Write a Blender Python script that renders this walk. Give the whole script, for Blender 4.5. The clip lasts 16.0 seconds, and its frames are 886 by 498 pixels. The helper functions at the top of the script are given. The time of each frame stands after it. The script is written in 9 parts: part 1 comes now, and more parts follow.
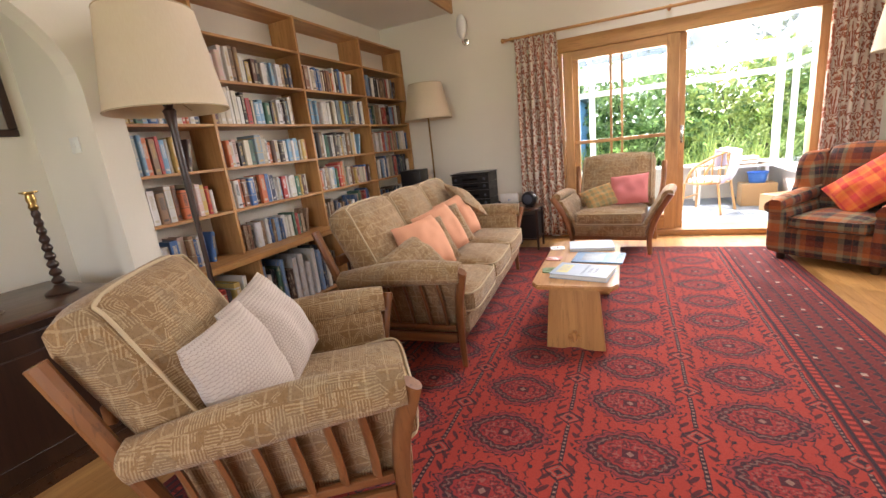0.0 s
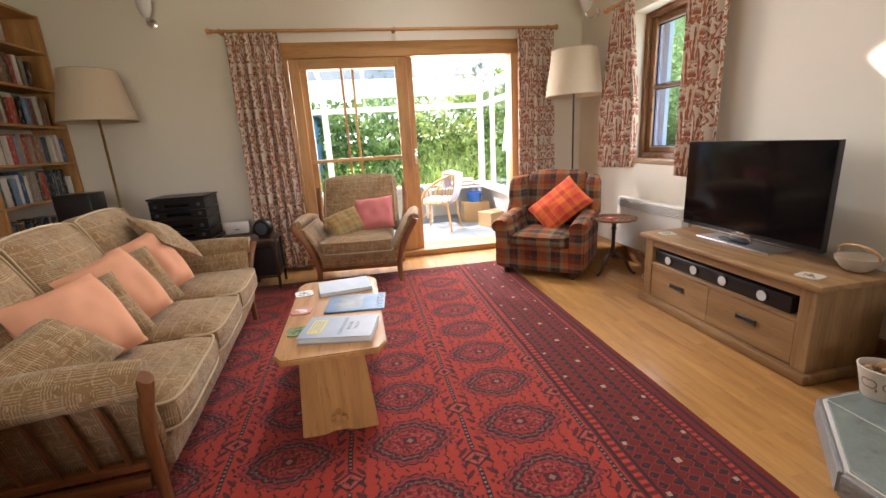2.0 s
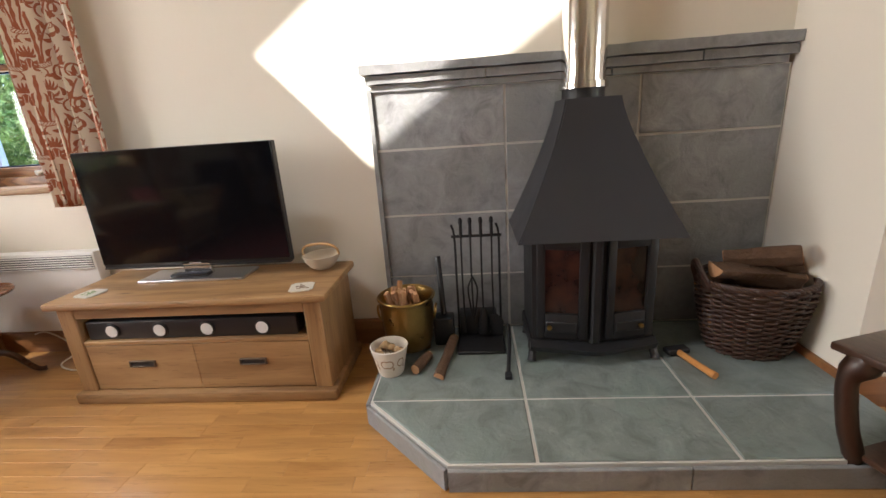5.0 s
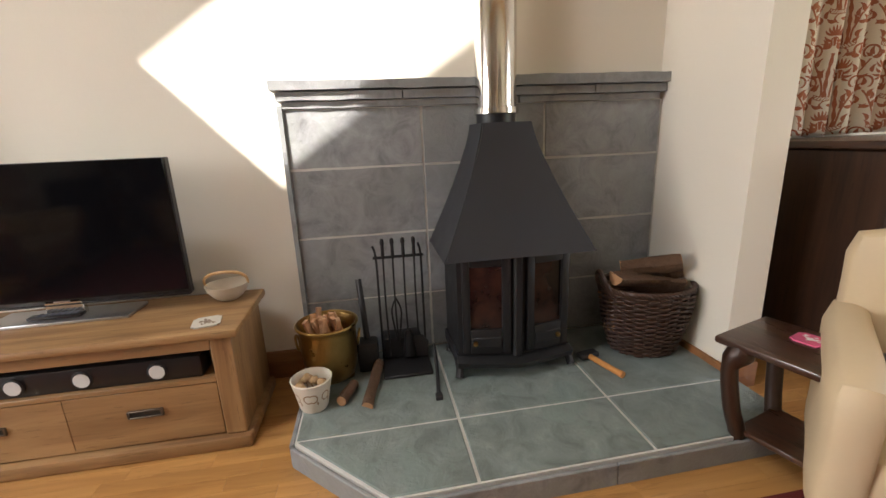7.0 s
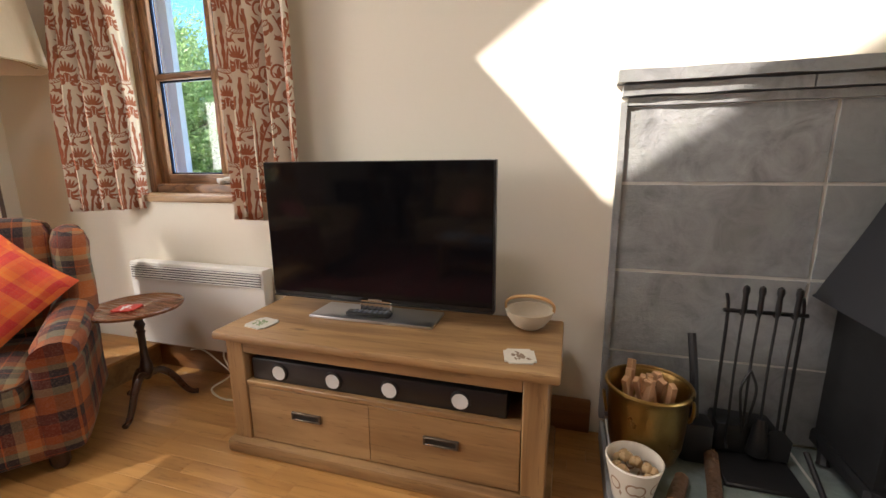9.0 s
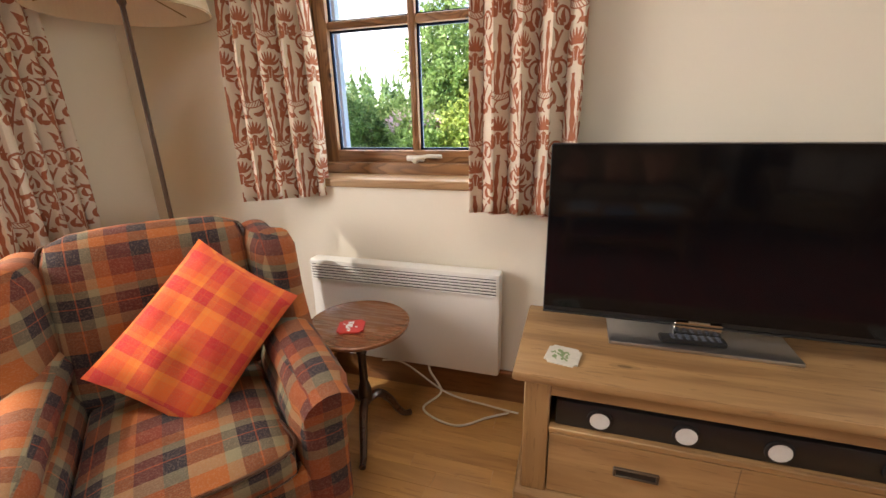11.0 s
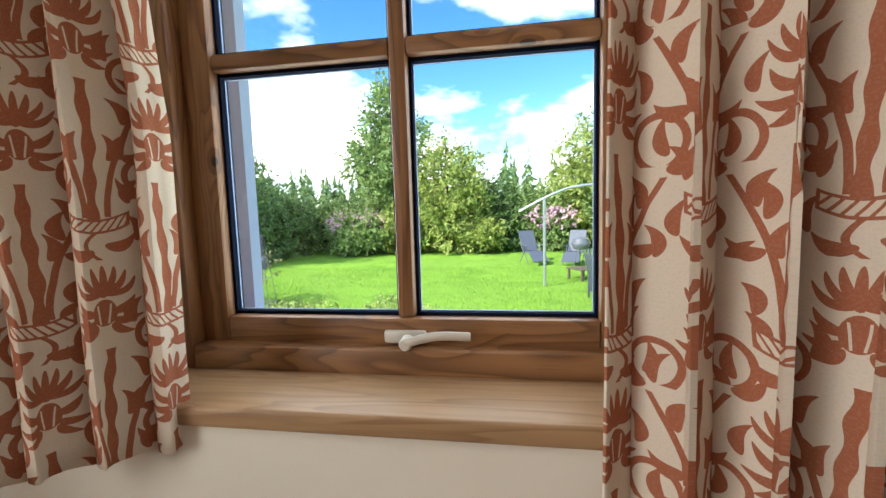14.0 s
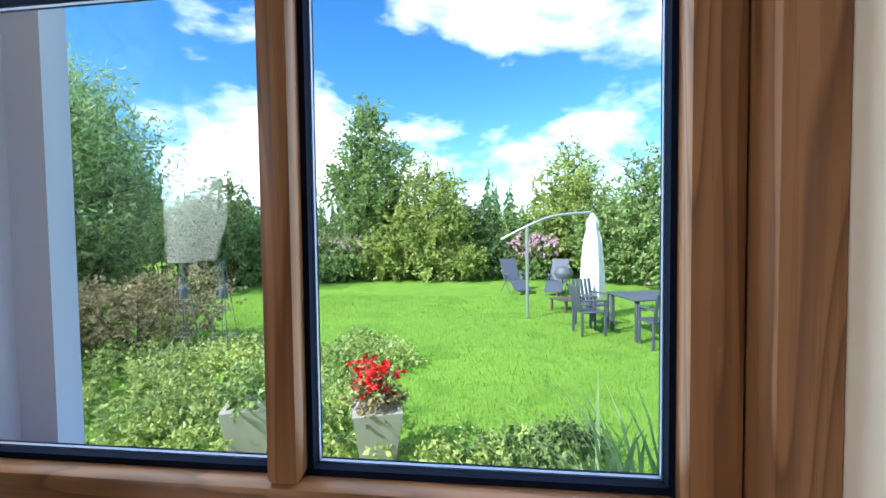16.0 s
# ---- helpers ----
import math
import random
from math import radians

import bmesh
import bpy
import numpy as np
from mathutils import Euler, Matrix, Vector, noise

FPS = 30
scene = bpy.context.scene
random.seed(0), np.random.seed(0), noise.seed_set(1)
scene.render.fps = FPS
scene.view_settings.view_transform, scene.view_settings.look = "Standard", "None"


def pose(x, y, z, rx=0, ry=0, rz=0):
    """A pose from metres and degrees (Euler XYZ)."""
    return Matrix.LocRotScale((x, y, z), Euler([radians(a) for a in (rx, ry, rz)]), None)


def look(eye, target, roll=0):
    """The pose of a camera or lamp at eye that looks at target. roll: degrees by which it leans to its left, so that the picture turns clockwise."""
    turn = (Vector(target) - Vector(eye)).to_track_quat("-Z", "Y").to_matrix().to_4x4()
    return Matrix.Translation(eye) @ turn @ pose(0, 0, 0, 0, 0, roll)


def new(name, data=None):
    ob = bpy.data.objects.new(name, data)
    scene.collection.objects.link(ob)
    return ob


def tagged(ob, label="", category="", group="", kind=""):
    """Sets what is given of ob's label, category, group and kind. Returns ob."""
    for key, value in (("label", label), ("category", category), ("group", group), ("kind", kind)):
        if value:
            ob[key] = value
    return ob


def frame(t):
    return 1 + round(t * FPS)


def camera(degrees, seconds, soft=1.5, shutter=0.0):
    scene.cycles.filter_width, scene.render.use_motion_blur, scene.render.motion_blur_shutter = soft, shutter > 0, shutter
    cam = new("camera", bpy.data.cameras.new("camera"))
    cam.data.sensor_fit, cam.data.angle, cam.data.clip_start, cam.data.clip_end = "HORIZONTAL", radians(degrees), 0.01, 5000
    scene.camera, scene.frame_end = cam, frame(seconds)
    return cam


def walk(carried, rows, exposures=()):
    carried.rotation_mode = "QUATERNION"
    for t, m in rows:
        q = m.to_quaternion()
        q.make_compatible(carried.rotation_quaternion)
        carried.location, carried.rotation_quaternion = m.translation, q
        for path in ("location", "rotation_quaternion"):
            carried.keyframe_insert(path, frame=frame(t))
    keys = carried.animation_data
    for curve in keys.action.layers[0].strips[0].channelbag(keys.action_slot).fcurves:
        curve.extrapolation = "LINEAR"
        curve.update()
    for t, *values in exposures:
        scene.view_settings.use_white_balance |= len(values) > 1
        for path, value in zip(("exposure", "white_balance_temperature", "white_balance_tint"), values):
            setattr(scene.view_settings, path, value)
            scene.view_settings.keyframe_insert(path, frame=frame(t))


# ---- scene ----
cam = camera(92.8, 16.0)
PATH = [
    (0, (0.031, 0.007, 1.238), (-0.78, 1.773, 0.766), -6.3),
    (0.5, (-0.075, 0.145, 1.247), (-0.494, 2.033, 0.737), -5.0),
    (1, (-0.165, 0.272, 1.242), (-0.252, 2.199, 0.713), -2.9),
    (1.5, (-0.125, 0.416, 1.229), (0.068, 2.337, 0.704), -2.6),
    (2, (-0.053, 0.638, 1.242), (0.285, 2.546, 0.746), -3.4),
    (2.5, (-0.032, 0.838, 1.23), (0.652, 2.655, 0.747), -2.0),
    (3, (-0.052, 1.04, 1.221), (0.997, 2.679, 0.759), -2.1),
    (3.5, (0.015, 1.15, 1.19), (1.346, 2.569, 0.726), -3.0),
    (4, (0.179, 1.302, 1.179), (1.754, 2.395, 0.61), -3.6),
    (4.5, (0.288, 1.389, 1.175), (2.071, 2.113, 0.629), -5.1),
    (5, (0.328, 1.434, 1.154), (2.24, 1.596, 0.589), -3.9),
    (5.2, (0.321, 1.456, 1.178), (2.232, 1.448, 0.588), -2.4),
    (6.3, (0.345, 1.52, 1.165), (2.21, 1.19, 0.66), -2.6),
    (7.5, (0.388, 1.574, 1.151), (2.324, 1.382, 0.687), -1.9),
    (8, (0.537, 1.687, 1.133), (2.487, 1.782, 0.702), -1.6),
    (8.5, (0.667, 1.83, 1.136), (2.578, 2.24, 0.713), -1.5),
    (9, (0.723, 2.071, 1.132), (2.597, 2.64, 0.727), -0.6),
    (9.5, (0.766, 2.332, 1.122), (2.571, 3.077, 0.687), 0.2),
    (11.8, (0.957, 3.506, 1.288), (2.771, 3.995, 0.601), -2.3),
    (12, (1.043, 3.536, 1.284), (2.875, 4.036, 0.655), -3.7),
    (12.5, (1.275, 3.601, 1.295), (3.153, 4.07, 0.791), -3.7),
    (13, (1.441, 3.644, 1.304), (3.362, 4.016, 0.89), -2.8),
    (13.5, (1.669, 3.663, 1.31), (3.612, 4.04, 1.025), -2.1),
    (14, (1.829, 3.694, 1.295), (3.793, 4.016, 1.102), -1.7),
    (14.5, (1.997, 3.684, 1.31), (3.964, 4.012, 1.157), -1.2),
    (15, (2.114, 3.701, 1.32), (4.085, 4.017, 1.193), -1.1),
    (15.5, (2.198, 3.693, 1.32), (4.176, 3.971, 1.219), -0.8),
    (16, (2.253, 3.698, 1.323), (4.237, 3.933, 1.248), -0.7),
]
EXPOSURES = [(0, 2.0, 6350, 18), (1.5, 1.95, 6500, 19), (2.5, 1.28, 6450, 15), (3.5, 1.22, 6450, 15), (5.0, 1.78, 6400, 14), (8.0, 1.68, 6400, 13), (9.5, 1.48, 6850, 15), (12.0, 1.58, 7000, 16), (13.0, 1.35, 7050, 17), (14.0, 0.92, 6450, 10), (14.6, 0.70, 6000, 6), (16.0, 0.62, 5850, 10)]
walk(cam, [(t, look(eye, target, roll)) for t, eye, target, roll in PATH], EXPOSURES)

# ---- daylight ----
SUN_DIR = Vector((0.77, -0.92, -1.0)).normalized()
world = bpy.data.worlds.new("sky")
scene.world = world
world.use_nodes = True
wn = world.node_tree
wn.nodes.clear()
sky = wn.nodes.new("ShaderNodeTexSky")
sky.sky_type = "NISHITA"
sky.sun_disc = False
sky.sun_elevation = math.asin(-SUN_DIR.z)
sky.sun_rotation = math.atan2(-SUN_DIR.x, -SUN_DIR.y)
sky.dust_density = 0.0
sky.ozone_density = 4.0
sky_bg = wn.nodes.new("ShaderNodeBackground")
sky_bg.inputs["Strength"].default_value = 0.15
# broken white cloud over the blue
w_tc = wn.nodes.new("ShaderNodeTexCoord")
w_map = wn.nodes.new("ShaderNodeMapping")
w_map.inputs["Scale"].default_value = (1.0, 1.0, 2.2)
w_map.inputs["Location"].default_value = (0.3, -0.22, 0.12)
w_noise = wn.nodes.new("ShaderNodeTexNoise")
w_noise.inputs["Scale"].default_value = 1.7
w_noise.inputs["Detail"].default_value = 7.0
w_noise.inputs["Roughness"].default_value = 0.55
w_ramp = wn.nodes.new("ShaderNodeValToRGB")
w_ramp.color_ramp.elements[0].position, w_ramp.color_ramp.elements[0].color = 0.485, (0, 0, 0, 1)
w_ramp.color_ramp.elements[1].position, w_ramp.color_ramp.elements[1].color = 0.60, (1, 1, 1, 1)
w_mix = wn.nodes.new("ShaderNodeMixRGB")
w_grey = wn.nodes.new("ShaderNodeTexNoise")
w_grey.inputs["Scale"].default_value, w_grey.inputs["Detail"].default_value = 3.4, 6.0
w_tone = wn.nodes.new("ShaderNodeValToRGB")
w_tone.color_ramp.elements[0].position, w_tone.color_ramp.elements[0].color = 0.36, (5.6, 6.4, 7.6, 1)
w_tone.color_ramp.elements[1].position, w_tone.color_ramp.elements[1].color = 0.56, (12.0, 12.2, 12.5, 1)
wn.links.new(w_map.outputs["Vector"], w_grey.inputs["Vector"])
wn.links.new(w_grey.outputs["Fac"], w_tone.inputs["Fac"])
wn.links.new(w_tone.outputs["Color"], w_mix.inputs["Color2"])
w_out = wn.nodes.new("ShaderNodeOutputWorld")
wn.links.new(w_tc.outputs["Generated"], w_map.inputs["Vector"])
wn.links.new(w_map.outputs["Vector"], w_noise.inputs["Vector"])
wn.links.new(w_noise.outputs["Fac"], w_ramp.inputs["Fac"])
wn.links.new(w_ramp.outputs["Color"], w_mix.inputs["Fac"])
w_hue = wn.nodes.new("ShaderNodeHueSaturation")
w_hue.inputs["Saturation"].default_value, w_hue.inputs["Value"].default_value = 1.25, 1.25
wn.links.new(sky.outputs["Color"], w_hue.inputs["Color"])
wn.links.new(w_hue.outputs["Color"], w_mix.inputs["Color1"])
wn.links.new(w_mix.outputs["Color"], sky_bg.inputs["Color"])
wn.links.new(sky_bg.outputs["Background"], w_out.inputs["Surface"])

sun = new("sun", bpy.data.lights.new("sun", "SUN"))
sun.data.energy, sun.data.angle, sun.data.color = 5.0, radians(0.5), (1.0, 0.94, 0.85)
sun.matrix_world = Matrix.Translation((0, 0, 20)) @ SUN_DIR.to_track_quat("-Z", "Y").to_matrix().to_4x4()


def window_light(name, m, w, h, power, color=(1, 1, 1)):
    lamp = new(name, bpy.data.lights.new(name, "AREA"))
    lamp.data.shape, lamp.data.size, lamp.data.size_y = "RECTANGLE", w, h
    lamp.data.energy, lamp.data.color = power, color
    lamp.matrix_world = m
    return lamp


# ---- building tools ----
def part(name, bm, material, parent=None, label="", smooth=True, category="", kind=""):
    me = bpy.data.meshes.new(name)
    bmesh.ops.recalc_face_normals(bm, faces=bm.faces)
    bm.to_mesh(me)
    bm.free()
    for p in me.polygons:
        p.use_smooth = smooth
    if smooth:
        me.set_sharp_from_angle(angle=radians(40))
    me.materials.append(material)
    ob = new(name, me)
    ob.parent = parent
    return tagged(ob, label, category, "", kind)


def thing(name, m, label, category, group=""):
    return_ob = new(name)
    return_ob.empty_display_size = 0.1
    return_ob.matrix_world = m
    return tagged(return_ob, label, category, group)


def bm_new():
    return bmesh.new()


def box(bm, x0, x1, y0, y1, z0, z1, bevel=0.0, seg=1, m=None):
    r = bmesh.ops.create_cube(bm, size=1.0)
    vs = r["verts"]
    for v in vs:
        v.co = Vector(((x0 + x1) / 2 + v.co.x * (x1 - x0), (y0 + y1) / 2 + v.co.y * (y1 - y0), (z0 + z1) / 2 + v.co.z * (z1 - z0)))
    if bevel > 0:
        es = list({e for v in vs for e in v.link_edges})
        out = bmesh.ops.bevel(bm, geom=es, offset=bevel, segments=seg, profile=0.5, affect="EDGES")
        vs = [v for v in out["verts"]] + [v for v in vs if v.is_valid]
        vs = list({v for v in vs if v.is_valid})
    if m is not None:
        bmesh.ops.transform(bm, matrix=m, verts=vs)
    return bm


def boxed(x0, x1, y0, y1, z0, z1, bevel=0.0, seg=1, m=None):
    return box(bm_new(), x0, x1, y0, y1, z0, z1, bevel, seg, m)


def lathe(bm, profile, seg=20, m=None, a0=0.0, a1=2 * math.pi):
    full = abs(a1 - a0 - 2 * math.pi) < 1e-6
    n = seg if full else seg + 1
    rings = []
    for r, z in profile:
        ring = []
        for i in range(n):
            a = a0 + (a1 - a0) * i / seg
            v = bm.verts.new((r * math.cos(a), r * math.sin(a), z))
            if m is not None:
                v.co = m @ v.co
            ring.append(v)
        rings.append(ring)
    for k in range(len(rings) - 1):
        for i in range(seg):
            j = (i + 1) % n
            bm.faces.new((rings[k][i], rings[k][j], rings[k + 1][j], rings[k + 1][i]))
    if full:
        for ring in (rings[0], rings[-1]):
            bm.faces.new(ring)
    return bm


def tube(bm, pts, radii, seg=8, squash=1.0):
    if not hasattr(radii, "__len__"):
        radii = [radii] * len(pts)
    pts = [Vector(p) for p in pts]
    rings = []
    side = None
    for i, p in enumerate(pts):
        d = (pts[min(i + 1, len(pts) - 1)] - pts[max(i - 1, 0)]).normalized()
        if side is None:
            side = d.orthogonal().normalized()
        side = (side - d * side.dot(d)).normalized()
        up = d.cross(side)
        rings.append([bm.verts.new(p + (side * math.cos(2 * math.pi * k / seg) + up * math.sin(2 * math.pi * k / seg) * squash) * radii[i]) for k in range(seg)])
    for a, b in zip(rings, rings[1:]):
        for k in range(seg):
            bm.faces.new((a[k], a[(k + 1) % seg], b[(k + 1) % seg], b[k]))
    bm.faces.new(rings[0])
    bm.faces.new(rings[-1])
    return bm


def smooth_pts(pts, n=6):
    """A smooth run through the points."""
    pts = [Vector(p) for p in pts]
    out = []
    for i in range(len(pts) - 1):
        p0, p1, p2, p3 = pts[max(i - 1, 0)], pts[i], pts[i + 1], pts[min(i + 2, len(pts) - 1)]
        for k in range(n):
            t = k / n
            out.append(0.5 * ((2 * p1) + (p2 - p0) * t + (2 * p0 - 5 * p1 + 4 * p2 - p3) * t * t + (3 * p1 - p0 - 3 * p2 + p3) * t ** 3))
    out.append(pts[-1])
    return out


def extrude_poly(bm, poly, axis, a, b, m=None):
    """A flat outline (pairs) drawn along an axis from a to b; the pairs are the other two axes in order."""
    def at(p, k):
        v = {"x": (k, p[0], p[1]), "y": (p[0], k, p[1]), "z": (p[0], p[1], k)}[axis]
        return m @ Vector(v) if m is not None else Vector(v)
    lo = [bm.verts.new(at(p, a)) for p in poly]
    hi = [bm.verts.new(at(p, b)) for p in poly]
    n = len(poly)
    for i in range(n):
        bm.faces.new((lo[i], lo[(i + 1) % n], hi[(i + 1) % n], hi[i]))
    bm.faces.new(lo)
    bm.faces.new(hi)
    return bm


def cushion(bm, w, d, h, m=None, n=14, p=2.6, sag=0.0, seed=0, crease=0.0):
    """A stuffed cushion: w by d, h thick in the middle, pinched at its corners and edges."""
    rnd = random.Random(seed)
    ox, oy = rnd.random() * 9, rnd.random() * 9
    grid = {}
    for s in (1, -1):
        for i in range(n + 1):
            for j in range(n + 1):
                edge = i in (0, n) or j in (0, n)
                if s == -1 and edge:
                    grid[s, i, j] = grid[1, i, j]
                    continue
                u, v = 2 * i / n - 1, 2 * j / n - 1
                bulge = max(0.0, (1 - abs(u) ** p) * (1 - abs(v) ** p)) ** 0.5
                pin = 1 - 0.05 * (1 - abs(u) ** 2) * abs(v) ** 3 - 0.0
                pin2 = 1 - 0.05 * (1 - abs(v) ** 2) * abs(u) ** 3
                z = s * h / 2 * bulge
                z += crease * noise.noise(Vector((u * 2.1 + ox, v * 2.1 + oy, s))) * bulge
                z -= sag * (1 - u * u) * (1 - v * v)
                co = Vector((u * w / 2 * pin2, v * d / 2 * pin, z))
                grid[s, i, j] = bm.verts.new(m @ co if m is not None else co)
    for s in (1, -1):
        for i in range(n):
            for j in range(n):
                q = [grid[s, i, j], grid[s, i + 1, j], grid[s, i + 1, j + 1], grid[s, i, j + 1]]
                bm.faces.new(q if s == 1 else q[::-1])
    return bm


def pad(bm, x0, x1, y0, y1, z0, z1, r=0.05, crown=0.02, m=None, seed=0):
    """An upholstered block with well-rounded edges and a soft crown."""
    b2 = bmesh.new()
    box(b2, x0, x1, y0, y1, z0, z1)
    bmesh.ops.subdivide_edges(b2, edges=b2.edges, cuts=6, use_grid_fill=True)
    cx, cy, cz = (x0 + x1) / 2, (y0 + y1) / 2, (z0 + z1) / 2
    hx, hy, hz = (x1 - x0) / 2, (y1 - y0) / 2, (z1 - z0) / 2
    for v in b2.verts:
        q = Vector((v.co.x - cx, v.co.y - cy, v.co.z - cz))
        lim = Vector((max(0.0, hx - r), max(0.0, hy - r), max(0.0, hz - r)))
        core = Vector((max(-lim.x, min(lim.x, q.x)), max(-lim.y, min(lim.y, q.y)), max(-lim.z, min(lim.z, q.z))))
        out = q - core
        if out.length > 1e-6:
            q = core + out.normalized() * min(r, out.length)
        u, w_, t = q.x / hx, q.y / hy, q.z / hz
        q.z += crown * (1 if t > 0 else -0.3) * max(0, 1 - u * u) * max(0, 1 - w_ * w_) * abs(t)
        q += Vector([0.004 * noise.noise(Vector((q.x * 7 + seed, q.y * 7, q.z * 7 + 5 * k))) for k in range(3)])
        v.co = Vector((cx, cy, cz)) + q
        if m is not None:
            v.co = m @ v.co
    me = bpy.data.meshes.new("tmp")
    b2.to_mesh(me)
    b2.free()
    bm.from_mesh(me)
    bpy.data.meshes.remove(me)
    return bm


# ---- node arithmetic ----
class S:
    def __init__(self, nt, sock):
        self.nt, self.sock = nt, sock

    def op(self, kind, *others, clamp=False):
        n = self.nt.nodes.new("ShaderNodeMath")
        n.operation, n.use_clamp = kind, clamp
        for i, o in enumerate((self, *others)):
            if isinstance(o, S):
                self.nt.links.new(o.sock, n.inputs[i])
            else:
                n.inputs[i].default_value = o
        return S(self.nt, n.outputs[0])

    def __add__(self, o): return self.op("ADD", o)
    def __radd__(self, o): return self.op("ADD", o)
    def __sub__(self, o): return self.op("SUBTRACT", o)
    def __rsub__(self, o): return (self * -1.0) + o
    def __mul__(self, o): return self.op("MULTIPLY", o)
    def __rmul__(self, o): return self.op("MULTIPLY", o)
    def __truediv__(self, o): return self.op("DIVIDE", o)
    def abs(self): return self.op("ABSOLUTE")
    def sin(self): return self.op("SINE")
    def cos(self): return self.op("COSINE")
    def sqrt(self): return self.op("SQRT")
    def lt(self, o): return self.op("LESS_THAN", o)
    def gt(self, o): return self.op("GREATER_THAN", o)
    def max(self, o): return self.op("MAXIMUM", o)
    def min(self, o): return self.op("MINIMUM", o)
    def floor(self): return self.op("FLOOR")
    def cell(self): return (self + 0.5).op("FRACT") - 0.5
    def wrap(self): return self.op("FRACT")
    def atan2(self, o): return self.op("ARCTAN2", o)
    def band(self, a, b): return self.gt(a) * self.lt(b)


class Mat:
    """A node material with a Principled shader and shorthand for its textures."""

    def __init__(self, name, rough=0.6, metal=0.0, spec=0.5):
        self.m = bpy.data.materials.new(name)
        self.m.use_nodes = True
        self.nt = self.m.node_tree
        self.b = self.nt.nodes["Principled BSDF"]
        self.b.inputs["Roughness"].default_value, self.b.inputs["Metallic"].default_value = rough, metal
        self.b.inputs["Specular IOR Level"].default_value = spec
        self.tc = self.nt.nodes.new("ShaderNodeTexCoord")

    def node(self, kind, **kw):
        n = self.nt.nodes.new(kind)
        for k, v in kw.items():
            n.inputs[k.replace("_", " ")].default_value = v
        return n

    def coord(self, out="Object", scale=(1, 1, 1), rot=(0, 0, 0), loc=(0, 0, 0)):
        mp = self.nt.nodes.new("ShaderNodeMapping")
        mp.inputs["Scale"].default_value, mp.inputs["Location"].default_value = scale, loc
        mp.inputs["Rotation"].default_value = [radians(a) for a in rot]
        self.nt.links.new(self.tc.outputs[out], mp.inputs["Vector"])
        return mp.outputs["Vector"]

    def axes(self, out="Object"):
        sp = self.nt.nodes.new("ShaderNodeSeparateXYZ")
        self.nt.links.new(self.tc.outputs[out], sp.inputs[0])
        return [S(self.nt, sp.outputs[i]) for i in range(3)]

    def noise(self, scale=5.0, detail=4.0, rough=0.55, vec=None, distort=0.0):
        n = self.node("ShaderNodeTexNoise", Scale=scale, Detail=detail, Roughness=rough, Distortion=distort)
        self.nt.links.new(vec if vec is not None else self.tc.outputs["Object"], n.inputs["Vector"])
        return S(self.nt, n.outputs["Fac"])

    def voronoi(self, scale=5.0, vec=None, out="Distance", feature="F1"):
        n = self.nt.nodes.new("ShaderNodeTexVoronoi")
        n.feature = feature
        n.inputs["Scale"].default_value = scale
        self.nt.links.new(vec if vec is not None else self.tc.outputs["Object"], n.inputs["Vector"])
        return S(self.nt, n.outputs[out])

    def ramp(self, fac, stops, constant=False):
        n = self.nt.nodes.new("ShaderNodeValToRGB")
        cr = n.color_ramp
        cr.interpolation = "CONSTANT" if constant else "LINEAR"
        while len(cr.elements) < len(stops):
            cr.elements.new(0.5)
        for e, (p, c) in zip(cr.elements, stops):
            e.position, e.color = p, (*c, 1)
        self.nt.links.new(fac.sock, n.inputs["Fac"])
        return n.outputs["Color"]

    def mix(self, fac, a, b, mode="MIX"):
        n = self.nt.nodes.new("ShaderNodeMixRGB")
        n.blend_type = mode
        for key, v in (("Fac", fac), ("Color1", a), ("Color2", b)):
            if isinstance(v, S):
                self.nt.links.new(v.sock, n.inputs[key])
            elif isinstance(v, bpy.types.NodeSocket):
                self.nt.links.new(v, n.inputs[key])
            elif isinstance(v, (int, float)):
                n.inputs[key].default_value = v
            else:
                n.inputs[key].default_value = (*v, 1)
        return n.outputs["Color"]

    def color(self, c):
        if isinstance(c, bpy.types.NodeSocket):
            self.nt.links.new(c, self.b.inputs["Base Color"])
        else:
            self.b.inputs["Base Color"].default_value = (*c, 1)
        return self

    def rough(self, s):
        self.nt.links.new(s.sock, self.b.inputs["Roughness"])
        return self

    def bump(self, s, strength=0.3, dist=0.01):
        n = self.nt.nodes.new("ShaderNodeBump")
        n.inputs["Strength"].default_value, n.inputs["Distance"].default_value = strength, dist
        self.nt.links.new(s.sock, n.inputs["Height"])
        self.nt.links.new(n.outputs["Normal"], self.b.inputs["Normal"])
        return self

    def rnd(self):
        n = self.nt.nodes.new("ShaderNodeObjectInfo")
        return S(self.nt, n.outputs["Random"])

    def island(self):
        n = self.nt.nodes.new("ShaderNodeNewGeometry")
        return S(self.nt, n.outputs["Random Per Island"])


def speckled(name, c, rough=0.6, metal=0.0, var=0.15, scale=8.0, fine=90.0, bump=0.15, dist=0.003, spec=0.5):
    """A plain surface with stains at one scale and grain at another."""
    k = Mat(name, rough, metal, spec)
    big, small = k.noise(scale, 4), k.noise(fine, 3)
    lo, hi = [x * (1 - var) for x in c], [min(1, x * (1 + var)) for x in c]
    col = k.mix(big, lo, hi)
    col = k.mix(small * 0.5, col, [x * (1 - var * 0.8) for x in c])
    k.color(col).bump(small, bump, dist)
    k.rough(big * 0.2 + (rough - 0.1))
    return k.m


